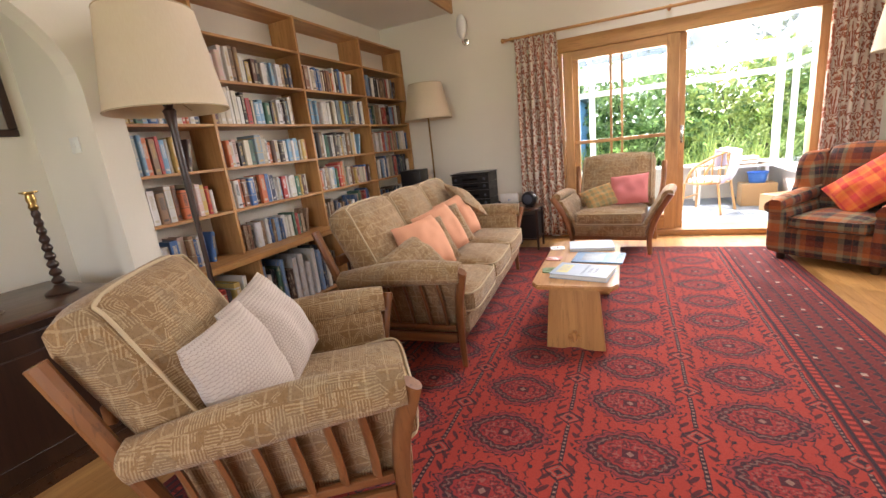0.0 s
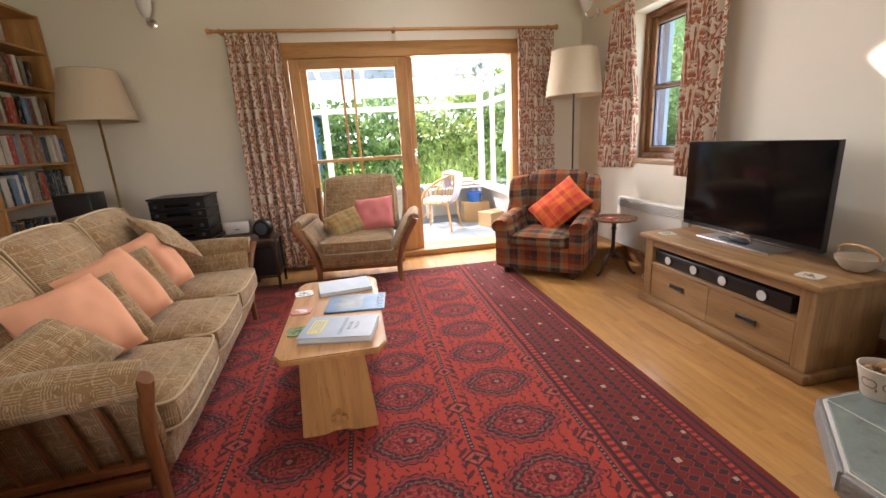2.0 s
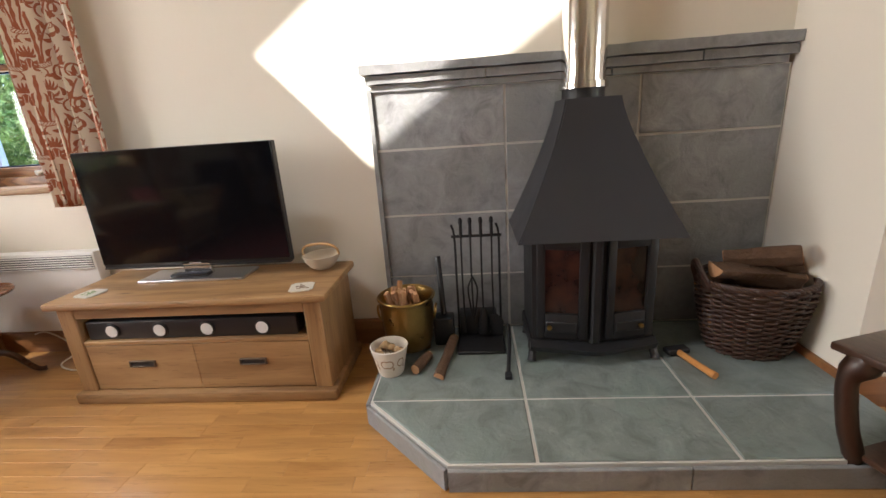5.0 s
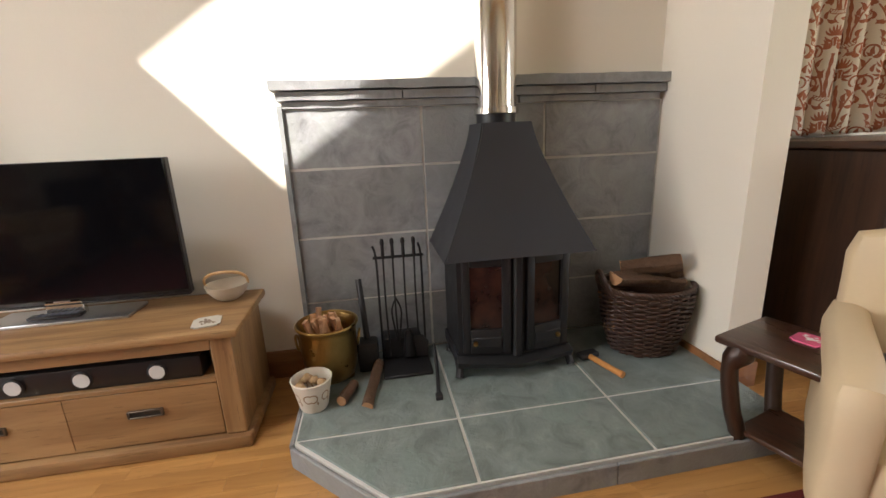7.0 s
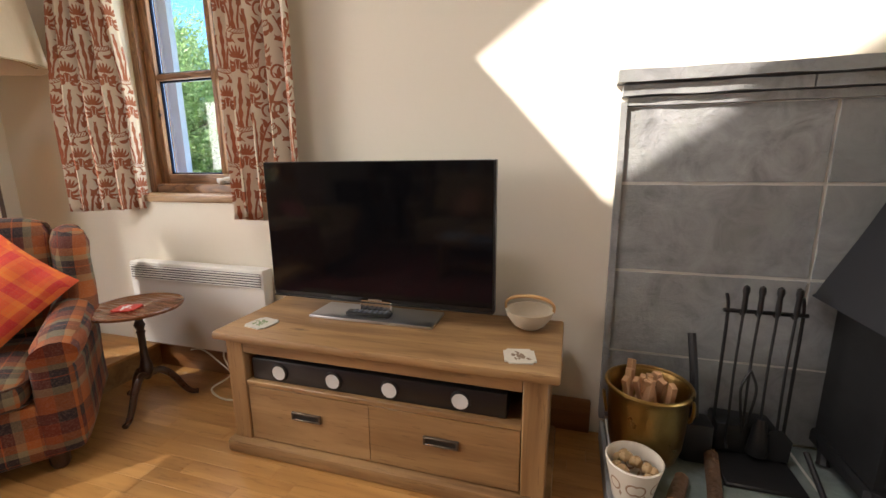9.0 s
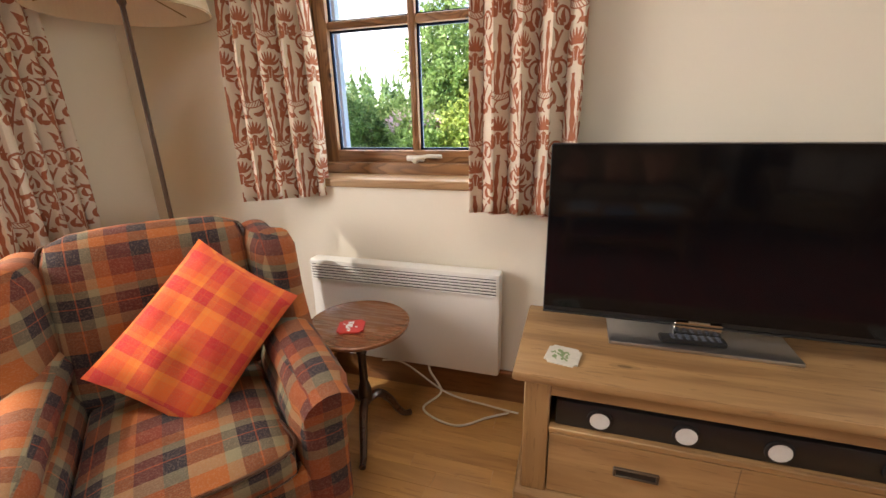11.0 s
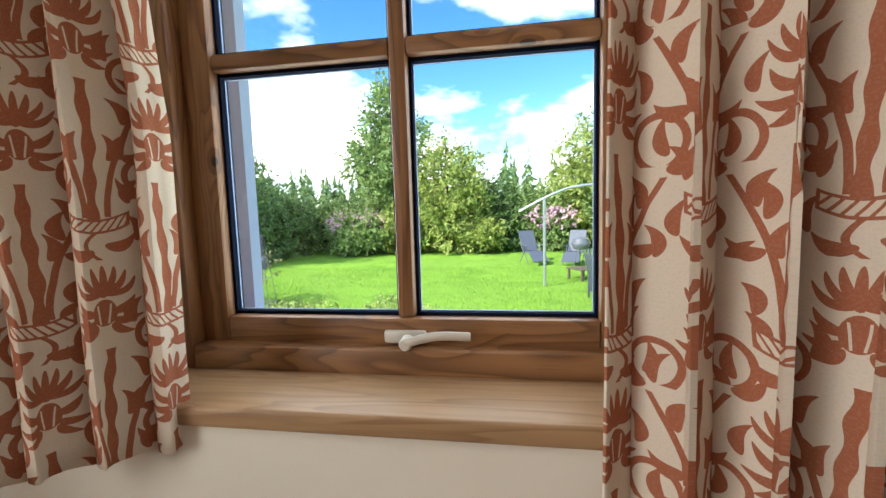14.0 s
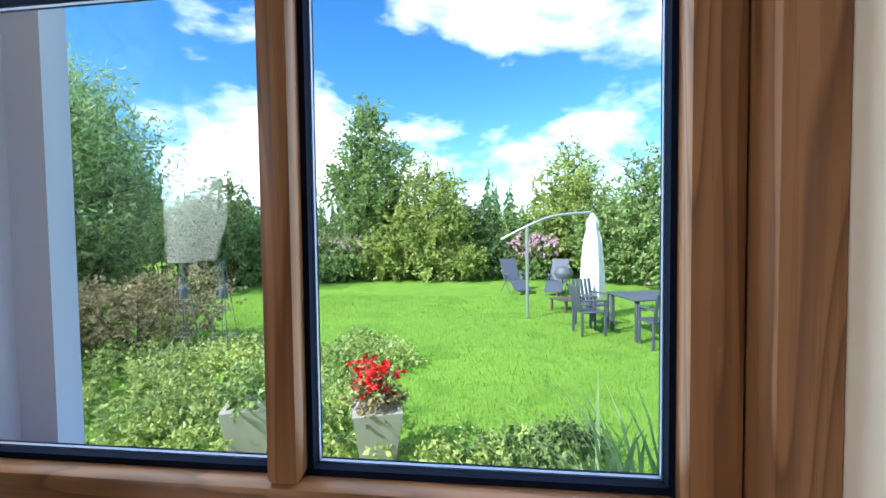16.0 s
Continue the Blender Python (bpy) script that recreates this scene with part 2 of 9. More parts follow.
def wooden(name, dark, light, axis="x", rough=0.4, grain=1.0, per_object=False, knots=False, coat=0.0):
    """Timber with its grain along an axis of the piece."""
    k = Mat(name, rough)
    st = {"x": (1.2, 14, 14), "y": (14, 1.2, 14), "z": (14, 14, 1.2)}[axis]
    vec = k.coord("Object", [a * grain for a in st])
    if per_object:
        add = k.nt.nodes.new("ShaderNodeVectorMath")
        add.operation = "ADD"
        k.nt.links.new(vec, add.inputs[0])
        sc = k.nt.nodes.new("ShaderNodeCombineXYZ")
        r = k.rnd() * 37.0
        for i in range(3):
            k.nt.links.new(r.sock, sc.inputs[i])
        k.nt.links.new(sc.outputs[0], add.inputs[1])
        vec = add.outputs[0]
    a = k.noise(1.0, 5, 0.6, vec, 0.6)
    fine = k.noise(6.0, 3, 0.6, vec)
    col = k.ramp(a, [(0.3, dark), (0.5, [(x + y) / 2 for x, y in zip(dark, light)]), (0.72, light)])
    col = k.mix(fine.gt(0.62) * 0.35, col, [x * 0.6 for x in dark])
    if per_object:
        col = k.mix(k.rnd() * 0.35, col, [x * 0.72 for x in light])
    if knots:
        vec2 = k.coord("Object", {"x": (2.2, 7, 7), "y": (7, 2.2, 7), "z": (7, 7, 2.2)}[axis])
        kn = k.voronoi(1.0, vec2)
        col = k.mix(kn.lt(0.05) * 0.7, col, [x * 0.35 for x in dark])
        col = k.mix(kn.band(0.05, 0.10) * 0.3, col, [x * 0.6 for x in dark])
    k.color(col).bump(fine + a, 0.12, 0.002)
    k.rough(fine * 0.2 + (rough - 0.08))
    if coat:
        k.b.inputs["Coat Weight"].default_value = coat
        k.b.inputs["Coat Roughness"].default_value = 0.15
    return k.m


def pine(name, dark, light, axis):
    """Knotty pine: flame-shaped year rings, fine pores and a few dark knots."""
    k = Mat(name, 0.42, spec=0.4)
    long_ = {"y": (11, 0.9, 11), "z": (11, 11, 0.9)}[axis]
    fine_ = {"y": (90, 3.0, 90), "z": (90, 90, 3.0)}[axis]
    knot_ = {"y": (8.0, 3.6, 8.0), "z": (8.0, 8.0, 3.6)}[axis]
    kn = k.voronoi(1.0, k.coord("Object", knot_, loc=(0.3, 0.7, 0.2)))
    near = (0.42 - kn).max(0.0)
    ring = ((k.noise(1.0, 2, 0.4, k.coord("Object", long_), 0.4) * 13.0) + near * 5.0).wrap()
    fine = k.noise(1.0, 3, 0.6, k.coord("Object", fine_))
    big = k.noise(2.2, 3)
    mid = [(x * 0.4 + y * 0.6) for x, y in zip(dark, light)]
    col = k.ramp(ring, [(0.0, light), (0.35, light), (0.72, mid), (0.90, [x * 0.55 + y * 0.45 for x, y in zip(dark, mid)]), (1.0, light)])
    col = k.mix(fine.gt(0.54) * 0.22, col, dark)
    col = k.mix(big * 0.35, col, mid)
    col = k.mix(kn.band(0.055, 0.11) * 0.55, col, dark)
    col = k.mix(kn.lt(0.055) * 0.9, col, [x * 0.25 for x in dark])
    k.color(col).bump(ring * 0.15 + fine, 0.2, 0.0015)
    k.rough(fine * 0.2 + 0.34)
    return k.m
# ---- materials ----
M_WALL = speckled("warm white plaster", (0.80, 0.742, 0.63), 0.85, var=0.035, scale=1.6, fine=60, bump=0.12, dist=0.004, spec=0.2)
M_CEIL = speckled("ceiling paint", (0.82, 0.79, 0.72), 0.9, var=0.03, scale=1.2, fine=50, bump=0.08, spec=0.2)
# pale paint; the blue skylight on the shaded reveal is put into its colour
M_REVEAL = speckled("outside paint with skylight blue", (0.56, 0.67, 0.90), 0.7, var=0.06, scale=5, fine=70)
M_OAK_X = wooden("honey oak along x", (0.36, 0.165, 0.05), (0.60, 0.325, 0.115), "x", 0.42)
M_OAK_Y = wooden("honey oak along y", (0.36, 0.165, 0.05), (0.60, 0.325, 0.115), "y", 0.42)
M_OAK_Z = wooden("honey oak along z", (0.36, 0.165, 0.05), (0.60, 0.325, 0.115), "z", 0.42)
M_PLANK = wooden("oak floor plank", (0.34, 0.155, 0.043), (0.60, 0.32, 0.105), "y", 0.3, 1.0, per_object=True, coat=0.25)
M_PLANK_REST = wooden("oak floor", (0.36, 0.17, 0.05), (0.60, 0.33, 0.115), "y", 0.3, 1.0, coat=0.25)
M_PINE_Y = pine("waxed pine along y", (0.085, 0.034, 0.014), (0.31, 0.152, 0.064), "y")
M_PINE_Z = pine("waxed pine along z", (0.085, 0.034, 0.014), (0.31, 0.152, 0.064), "z")
M_SILL = pine("pale waxed pine sill", (0.24, 0.13, 0.062), (0.41, 0.255, 0.13), "y")
M_TVW_Y = wooden("limed oak along y", (0.19, 0.095, 0.036), (0.40, 0.235, 0.10), "y", 0.5, knots=True)
M_TVW_Z = wooden("limed oak along z", (0.19, 0.095, 0.036), (0.40, 0.235, 0.10), "z", 0.5, knots=True)
M_SKIRT = wooden("stained pine skirting", (0.17, 0.07, 0.025), (0.32, 0.14, 0.05), "y", 0.4)
M_TEAK = wooden("reddish teak frame", (0.15, 0.056, 0.019), (0.31, 0.13, 0.045), "y", 0.35)
M_TEAK_Z = wooden("reddish teak posts", (0.15, 0.056, 0.019), (0.31, 0.13, 0.045), "z", 0.35)
M_DARKWOOD = wooden("dark mahogany", (0.022, 0.010, 0.006), (0.085, 0.035, 0.017), "x", 0.28, coat=0.3)
M_DARKWOOD_Z = wooden("dark turned mahogany", (0.014, 0.007, 0.004), (0.055, 0.023, 0.012), "z", 0.36, coat=0.1)
M_SLATE_GROUT = speckled("pale grout", (0.62, 0.60, 0.56), 0.9, var=0.15, scale=12)
M_BLACK = speckled("matt black iron", (0.011, 0.011, 0.012), 0.5, var=0.3, scale=14, fine=160, bump=0.2, dist=0.001)
M_IRON_HOOD = speckled("stove black paint", (0.021, 0.022, 0.026), 0.44, var=0.2, scale=5, fine=240, bump=0.1, dist=0.001)
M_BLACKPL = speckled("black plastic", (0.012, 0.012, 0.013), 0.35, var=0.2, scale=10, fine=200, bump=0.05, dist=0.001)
M_CHROME = speckled("polished steel", (0.72, 0.70, 0.67), 0.12, 1.0, var=0.05, scale=6, fine=120, bump=0.02, dist=0.0005)
M_SILVER = speckled("brushed aluminium", (0.55, 0.54, 0.55), 0.32, 1.0, var=0.08, scale=4, fine=150, bump=0.05, dist=0.0005)
M_BRASS = speckled("tarnished brass", (0.40, 0.26, 0.09), 0.30, 1.0, var=0.35, scale=12, fine=60, bump=0.5, dist=0.004)
M_WHITE = speckled("white enamel", (0.80, 0.79, 0.75), 0.4, var=0.03, scale=4, fine=90, bump=0.03)
M_HANDLE = speckled("cream handle enamel", (0.60, 0.57, 0.50), 0.3, var=0.06, scale=30, fine=120, bump=0.05)
M_UPVC = speckled("white window plastic", (0.85, 0.86, 0.86), 0.35, var=0.03, scale=3, fine=60, bump=0.02)
M_PAPER = speckled("paper", (0.82, 0.82, 0.80), 0.7, var=0.05, scale=20)
M_PEACH = speckled("peach cushion cotton", (0.72, 0.36, 0.22), 0.85, var=0.10, scale=9, fine=300, bump=0.4, dist=0.002, spec=0.1)
M_PINK = speckled("dusty pink cushion cotton", (0.66, 0.22, 0.21), 0.85, var=0.12, scale=9, fine=300, bump=0.4, dist=0.002, spec=0.1)
M_TOWEL = speckled("lilac cotton throw", (0.62, 0.60, 0.72), 0.9, var=0.08, scale=9, fine=200, bump=0.5, dist=0.003, spec=0.1)
M_BLUE = speckled("blue plastic", (0.04, 0.16, 0.55), 0.4, var=0.1)
M_CARDBOARD = speckled("brown cardboard", (0.40, 0.26, 0.13), 0.8, var=0.1, scale=6)
M_CREAM = speckled("cream leather", (0.66, 0.52, 0.33), 0.55, var=0.08, scale=7)
M_CONCRETE = speckled("weathered concrete", (0.42, 0.40, 0.36), 0.9, var=0.2, scale=9, fine=70, bump=0.4)
M_RED_FLOWER = speckled("red petals", (0.75, 0.015, 0.012), 0.5, var=0.2)
M_PINK_FLOWER = speckled("pale pink petals", (0.78, 0.50, 0.62), 0.6, var=0.2)
M_STEMS = speckled("stems", (0.10, 0.14, 0.04), 0.7, var=0.3)
M_BARK = speckled("bark", (0.13, 0.10, 0.07), 0.9, var=0.3, scale=14, fine=60, bump=0.8, dist=0.02)
M_LOGBARK = speckled("log bark", (0.12, 0.065, 0.035), 0.9, var=0.5, scale=16, fine=55, bump=1.0, dist=0.012)
M_LOGEND = speckled("split log face", (0.48, 0.26, 0.13), 0.85, var=0.25, scale=10, fine=70, bump=0.5)
M_GARDEN_METAL = speckled("grey garden paint", (0.13, 0.14, 0.17), 0.5, var=0.2)
M_GREYPLASTIC = speckled("slate grey plastic", (0.085, 0.10, 0.135), 0.5, var=0.15)
M_POLE = speckled("galvanised pole", (0.45, 0.48, 0.50), 0.4, 0.6, var=0.15)
M_CANVAS = speckled("white canvas", (0.82, 0.80, 0.74), 0.85, var=0.08, scale=6, fine=120)
M_CANE = wooden("honey cane", (0.42, 0.22, 0.08), (0.66, 0.42, 0.19), "z", 0.4)
M_BLUEGREY_FLOOR = speckled("blue-grey slate paving", (0.22, 0.25, 0.28), 0.6, var=0.3, scale=3, fine=40)
M_MORTAR = speckled("cloudy white stone", (0.62, 0.60, 0.56), 0.8, var=0.15, scale=5)
M_SEAL = speckled("dark blue glazing seal", (0.006, 0.010, 0.024), 0.95, var=0.1, spec=0.05)
# blue base colour stands in for sky mirrored in the spacer metal
M_STRIP = speckled("aluminium with sky blue reflection", (0.12, 0.18, 0.30), 0.45, 0.3, var=0.1)
M_STRING = speckled("white cable", (0.72, 0.66, 0.55), 0.5, var=0.05)


def slate_material(name, base, green):
    k = Mat(name, 0.55)
    big, mid, fine = k.noise(2.3, 5, 0.6), k.noise(9, 6, 0.65, None, 0.8), k.noise(60, 4, 0.6)
    lay = k.noise(5.0, 5, 0.7, k.coord("Object", (1, 1, 3.5)), 1.2)
    col = k.ramp(mid, [(0.3, [x * 0.62 for x in base]), (0.5, base), (0.72, [x * 1.35 for x in base])])
    col = k.mix(big.gt(0.52) * 0.5, col, green)
    col = k.mix(k.rnd() * 0.4, col, [x * 0.75 for x in base])
    k.color(col).bump(lay * 0.35 + mid * 0.75 + fine * 0.3, 0.55, 0.016)
    k.rough(mid * 0.3 + 0.36)
    return k.m


M_SLATE = slate_material("riven grey slate", (0.265, 0.27, 0.272), (0.27, 0.285, 0.27))
M_SLATE_FLOOR = slate_material("sage slate flag", (0.20, 0.235, 0.22), (0.21, 0.27, 0.245))


def glass_material(name, tint=(1, 1, 1)):
    k = Mat(name)
    nt = k.nt
    nt.nodes.remove(k.b)
    tr = nt.nodes.new("ShaderNodeBsdfTransparent")
    tr.inputs["Color"].default_value = (*tint, 1)
    gl = nt.nodes.new("ShaderNodeBsdfGlossy")
    gl.inputs["Roughness"].default_value = 0.02
    fr = nt.nodes.new("ShaderNodeLayerWeight")
    fr.inputs["Blend"].default_value = 0.05
    mx = nt.nodes.new("ShaderNodeMixShader")
    nt.links.new(fr.outputs["Facing"], mx.inputs[0])
    nt.links.new(tr.outputs[0], mx.inputs[1])
    nt.links.new(gl.outputs[0], mx.inputs[2])
    nt.links.new(mx.outputs[0], nt.nodes["Material Output"].inputs["Surface"])
    return k.m


M_GLASS = glass_material("clear glass", (0.97, 0.985, 0.98))


def roof_sheet_material():
    """Hazy polycarbonate: part clear, part milky."""
    k = Mat("milky roof sheet", 0.3)
    tr, tl = k.nt.nodes.new("ShaderNodeBsdfTransparent"), k.nt.nodes.new("ShaderNodeBsdfTranslucent")
    n = k.noise(2.0, 4)
    k.nt.links.new(k.mix(n, (0.48, 0.50, 0.51), (0.58, 0.60, 0.60)), tl.inputs["Color"])
    mx = k.nt.nodes.new("ShaderNodeMixShader")
    tr.inputs["Color"].default_value = (0.44, 0.45, 0.455, 1)
    mx.inputs[0].default_value = 0.12
    k.nt.links.new(tr.outputs[0], mx.inputs[1])
    k.nt.links.new(tl.outputs[0], mx.inputs[2])
    k.nt.links.new(mx.outputs[0], k.nt.nodes["Material Output"].inputs["Surface"])
    return k.m


M_ROOFGLASS = roof_sheet_material()


def screen_material():
    k = Mat("dark screen glass", 0.08, spec=0.3)
    k.color((0.004, 0.004, 0.005))
    sm = k.noise(3.0, 3)
    k.rough(sm * 0.06 + 0.05)
    return k.m


M_SCREEN = screen_material()


def stove_glass():
    k = Mat("sooty stove glass", 0.1)
    n = k.noise(7.0, 5, 0.6)
    k.color(k.ramp(n, [(0.35, (0.006, 0.005, 0.005)), (0.62, (0.05, 0.022, 0.014))]))
    k.rough(n * 0.3 + 0.02)
    return k.m


M_STOVEGLASS = stove_glass()


def tapestry():
    """Beige chenille woven in uneven blocks: ribs one way, ribs the other, plain and figured blocks between raised lines."""
    k = Mat("beige woven chenille", 0.9, spec=0.12)
    x, y, z = k.axes()
    nx, ny, nz = k.axes("Normal")
    top, sidex = nz.abs().gt(0.75), nx.abs().gt(0.7)
    wob = (k.noise(14, 2) - 0.5) * 0.012
    h = (y * sidex) + (x * (1.0 - sidex)) + wob
    v = (z * (1.0 - top)) + (y * top) + wob
    row = (v / 0.066).floor()
    hh = h / 0.085 + row * 0.37
    col_i = hh.floor()
    cu, cv = hh.cell(), (v / 0.066).cell()
    pickn = (row * 0.618 + col_i * 0.414).wrap()
    rib_h, rib_v = (v / 0.0075).wrap().lt(0.45), (h / 0.0085).wrap().lt(0.45)
    dia = cu.abs() * 1.2 + cv.abs()
    fig = dia.band(0.30, 0.37) + dia.band(0.16, 0.22) + dia.lt(0.06)
    edge = cu.abs().gt(0.455).max(cv.abs().gt(0.45))
    marks = rib_h * pickn.lt(0.35) + rib_v * pickn.band(0.35, 0.7) + fig * pickn.gt(0.7)
    fine, mott = k.noise(260, 2), k.noise(14, 4)
    worn = k.noise(26, 3).gt(0.40)
    col = k.mix(mott, (0.20, 0.115, 0.05), (0.35, 0.215, 0.10))
    col = k.mix((marks * 0.46 * worn + edge * worn * 0.36).min(0.75), col, (0.58, 0.43, 0.25))
    col = k.mix(k.noise(6, 3).gt(0.56) * 0.22, col, (0.25, 0.22, 0.15))
    col = k.mix(k.noise(120, 2).gt(0.56) * 0.3, col, (0.15, 0.085, 0.04))
    k.color(col).bump(fine * 0.7 + mott * 0.4 + marks * 0.6 + edge * 0.6, 0.6, 0.004)
    k.b.inputs["Sheen Weight"].default_value = 0.2
    return k.m


M_TAPESTRY = tapestry()
M_PIPING = speckled("beige piping cord", (0.54, 0.42, 0.26), 0.9, var=0.12, scale=30, fine=300, bump=0.5)


def knitted():
    k = Mat("cream waffle knit", 0.95, spec=0.1)
    x, y, z = k.axes()
    h, v = x / 0.0115, y / 0.0115
    row = v.floor()
    cu, cv = (h + row * 0.5).cell(), v.cell()
    d = (cu * cu + cv * cv).sqrt()
    # the hollow of each waffle cell is coloured dark for its shade
    col = k.mix(d.lt(0.25) * 0.6, (0.56, 0.48, 0.42), (0.27, 0.21, 0.18))
    col = k.mix(k.noise(9, 3) * 0.25, col, (0.55, 0.48, 0.42))
    k.color(col).bump(d, 0.6, 0.005)
    return k.m


M_KNIT = knitted()


def plaid(name, scale, a, b, c, d, e):
    """Tartan: the same run of stripes both ways, woven half and half."""
    k = Mat(name, 0.9, spec=0.12)
    x, y, z = k.axes()
    nx, ny, nz = k.axes("Normal")
    top, sidex = nz.abs().gt(0.72), nx.abs().gt(0.72)
    h = (y * sidex) + (x * (1.0 - sidex))
    v = (z * (1.0 - top)) + (y * top)
    stops = [(0.0, a), (0.22, d), (0.32, c), (0.43, e), (0.445, c), (0.53, d), (0.60, a), (0.70, b), (0.86, c)]
    ch = k.ramp((h / scale).wrap(), stops, True)
    cv = k.ramp((v / scale + 0.2).wrap(), stops, True)
    twill = ((h + v) / 0.004).wrap().lt(0.5)
    col = k.mix(twill * 0.2 + 0.4, ch, cv)
    col = k.mix(k.noise(12, 3) * 0.25, col, [q * 0.55 for q in b])
    col = k.mix(k.noise(220, 2).gt(0.55) * 0.12, col, (0.40, 0.28, 0.18))
    k.color(col).bump(k.noise(240, 2), 0.4, 0.003)
    k.b.inputs["Sheen Weight"].default_value = 0.04
    return k.m


M_PLAID = plaid("rust and olive tartan", 0.32, (0.37, 0.115, 0.032), (0.17, 0.038, 0.022), (0.028, 0.028, 0.032), (0.23, 0.205, 0.12), (0.34, 0.08, 0.03))
M_PLAID_ORANGE = plaid("orange checked wool", 0.21, (0.78, 0.17, 0.04), (0.70, 0.085, 0.05), (0.62, 0.05, 0.05), (0.80, 0.24, 0.05), (0.74, 0.10, 0.04))
M_PLAID_GREEN = plaid("green and orange checked wool", 0.12, (0.50, 0.26, 0.09), (0.36, 0.24, 0.10), (0.22, 0.22, 0.11), (0.42, 0.30, 0.15), (0.5, 0.2, 0.07))


def shade_cloth():
    k = Mat("cream lampshade cloth", 0.85, spec=0.15)
    n = k.noise(160, 2, vec=k.coord("Object", (1, 1, 0.15)))
    k.color(k.mix(n, (0.74, 0.62, 0.45), (0.84, 0.74, 0.58))).bump(n, 0.15, 0.002)
    tl = k.nt.nodes.new("ShaderNodeBsdfTranslucent")
    tl.inputs["Color"].default_value = (0.80, 0.66, 0.46, 1)
    mx = k.nt.nodes.new("ShaderNodeMixShader")
    mx.inputs[0].default_value = 0.3
    k.nt.links.new(k.b.outputs[0], mx.inputs[1])
    k.nt.links.new(tl.outputs[0], mx.inputs[2])
    k.nt.links.new(mx.outputs[0], k.nt.nodes["Material Output"].inputs["Surface"])
    return k.m


M_SHADE = shade_cloth()


def curtain_cloth(name, ground, ink):
    """Cream linen printed with winding stems, pointed leaves and a tall crowned flower; the cloth's own metres are its UVs."""
    k = Mat(name, 0.9, spec=0.1)
    u0, v0, _ = k.axes("UV")
    wob = (k.noise(9, 2, vec=k.tc.outputs["UV"]) - 0.5) * 0.016
    u0, v0 = u0 * 1.22, v0 * 1.22
    P, Q = 0.34, 0.50
    marks, lines = None, None

    def put(q):
        nonlocal marks
        marks = q if marks is None else marks.max(q)

    def cut(q):
        nonlocal lines
        lines = q if lines is None else lines.max(q)

    def leaf(px, py, cx, cy, ln, wd, ang, bend, taper=0.6):
        """A comma-shaped leaf, fat at its base and curling to a point."""
        a = radians(ang)
        dx, dy = px - cx, py - cy
        s_ = dx * math.cos(a) + dy * math.sin(a)
        t_ = dy * math.cos(a) - dx * math.sin(a) - s_ * s_ * bend
        q = t_ / ((s_ * (-taper / ln) + 1.0) * wd)
        put(((s_ / ln) * (s_ / ln) + q * q).lt(1.0))

    def arc(px, py, cx, cy, r, w, lo, hi):
        """Part of a ring between two heights."""
        d_ = ((px - cx) * (px - cx) + (py - cy) * (py - cy)).sqrt()
        put((d_ - r).abs().lt(w) * py.band(lo, hi))
    for du, dv, flip in ((0.0, 0.0, 1), (P / 2, Q * 0.37, -1)):
        u = ((u0 + du + wob) / P).cell() * (P * flip)
        v = ((v0 + dv + wob) / Q).wrap() * Q
        # trunk rising out of a ribbed ring, its edges wavy, forking at its head
        edge_w = (v * 95.0).sin() * 0.0022 + 0.0088
        put((u - (v * 12.0).sin() * 0.006).abs().lt(edge_w) * v.band(0.075, 0.33))
        for sgn in (-1, 1):
            put((u - ((v - 0.08) * (v - 0.08)) * (1.5 * sgn) - 0.018 * sgn).abs().lt(0.0052) * v.band(0.08, 0.30))
            arc(u, v, 0.085 * sgn, 0.345, 0.036, 0.0052, 0.315, 0.40)
            for cx, cy, an, bd in ((0.050, 0.135, 62, -9), (0.072, 0.195, 20, 8), (0.034, 0.215, 100, 9), (0.105, 0.245, 74, -9), (0.056, 0.285, 118, 9), (0.122, 0.315, 40, 9), (0.086, 0.352, 90, -8), (0.128, 0.405, 112, 9)):
                leaf(u, v, cx * sgn, cy, 0.026, 0.0098, an if sgn > 0 else 180 - an, bd * sgn * 1.7)
        ring_y = v - 0.062 - u * u * 6.0
        put(ring_y.abs().lt(0.014) * u.abs().lt(0.052))
        cut(ring_y.abs().lt(0.0095) * u.abs().lt(0.047) * ((u * 1.0 + ring_y * 0.8) / 0.0135).wrap().gt(0.34))
        # tendril and leaves below the ring
        put((u - (v * 60.0).sin() * 0.02).abs().lt(0.0045) * v.lt(0.05))
        for cx, cy, an, bd in ((0.036, 0.012, 24, 9), (-0.04, 0.026, 150, -9), (0.085, 0.03, 65, -9), (-0.09, 0.008, 118, 9), (0.135, 0.07, 100, 9), (-0.13, 0.085, 75, -9)):
            leaf(u, v, cx, cy, 0.027, 0.0098, an, bd * 1.7)
        # lotus: fanned petals over a round bulb on collars
        py = v - 0.395
        for j in range(7):
            an = 28 + 20.7 * j
            a2 = radians(an)
            leaf(u, py, 0.034 * math.cos(a2), 0.024 + 0.040 * math.sin(a2), 0.031, 0.0062, an, (j - 3) * -5.0, 0.15)
        put(((u / 0.020) * (u / 0.020) + ((py - 0.004) / 0.026) * ((py - 0.004) / 0.026)).lt(1.0))
        cut((u.abs() - 0.006 - (py + 0.02) * 0.12).abs().lt(0.0016) * py.band(-0.018, 0.02))
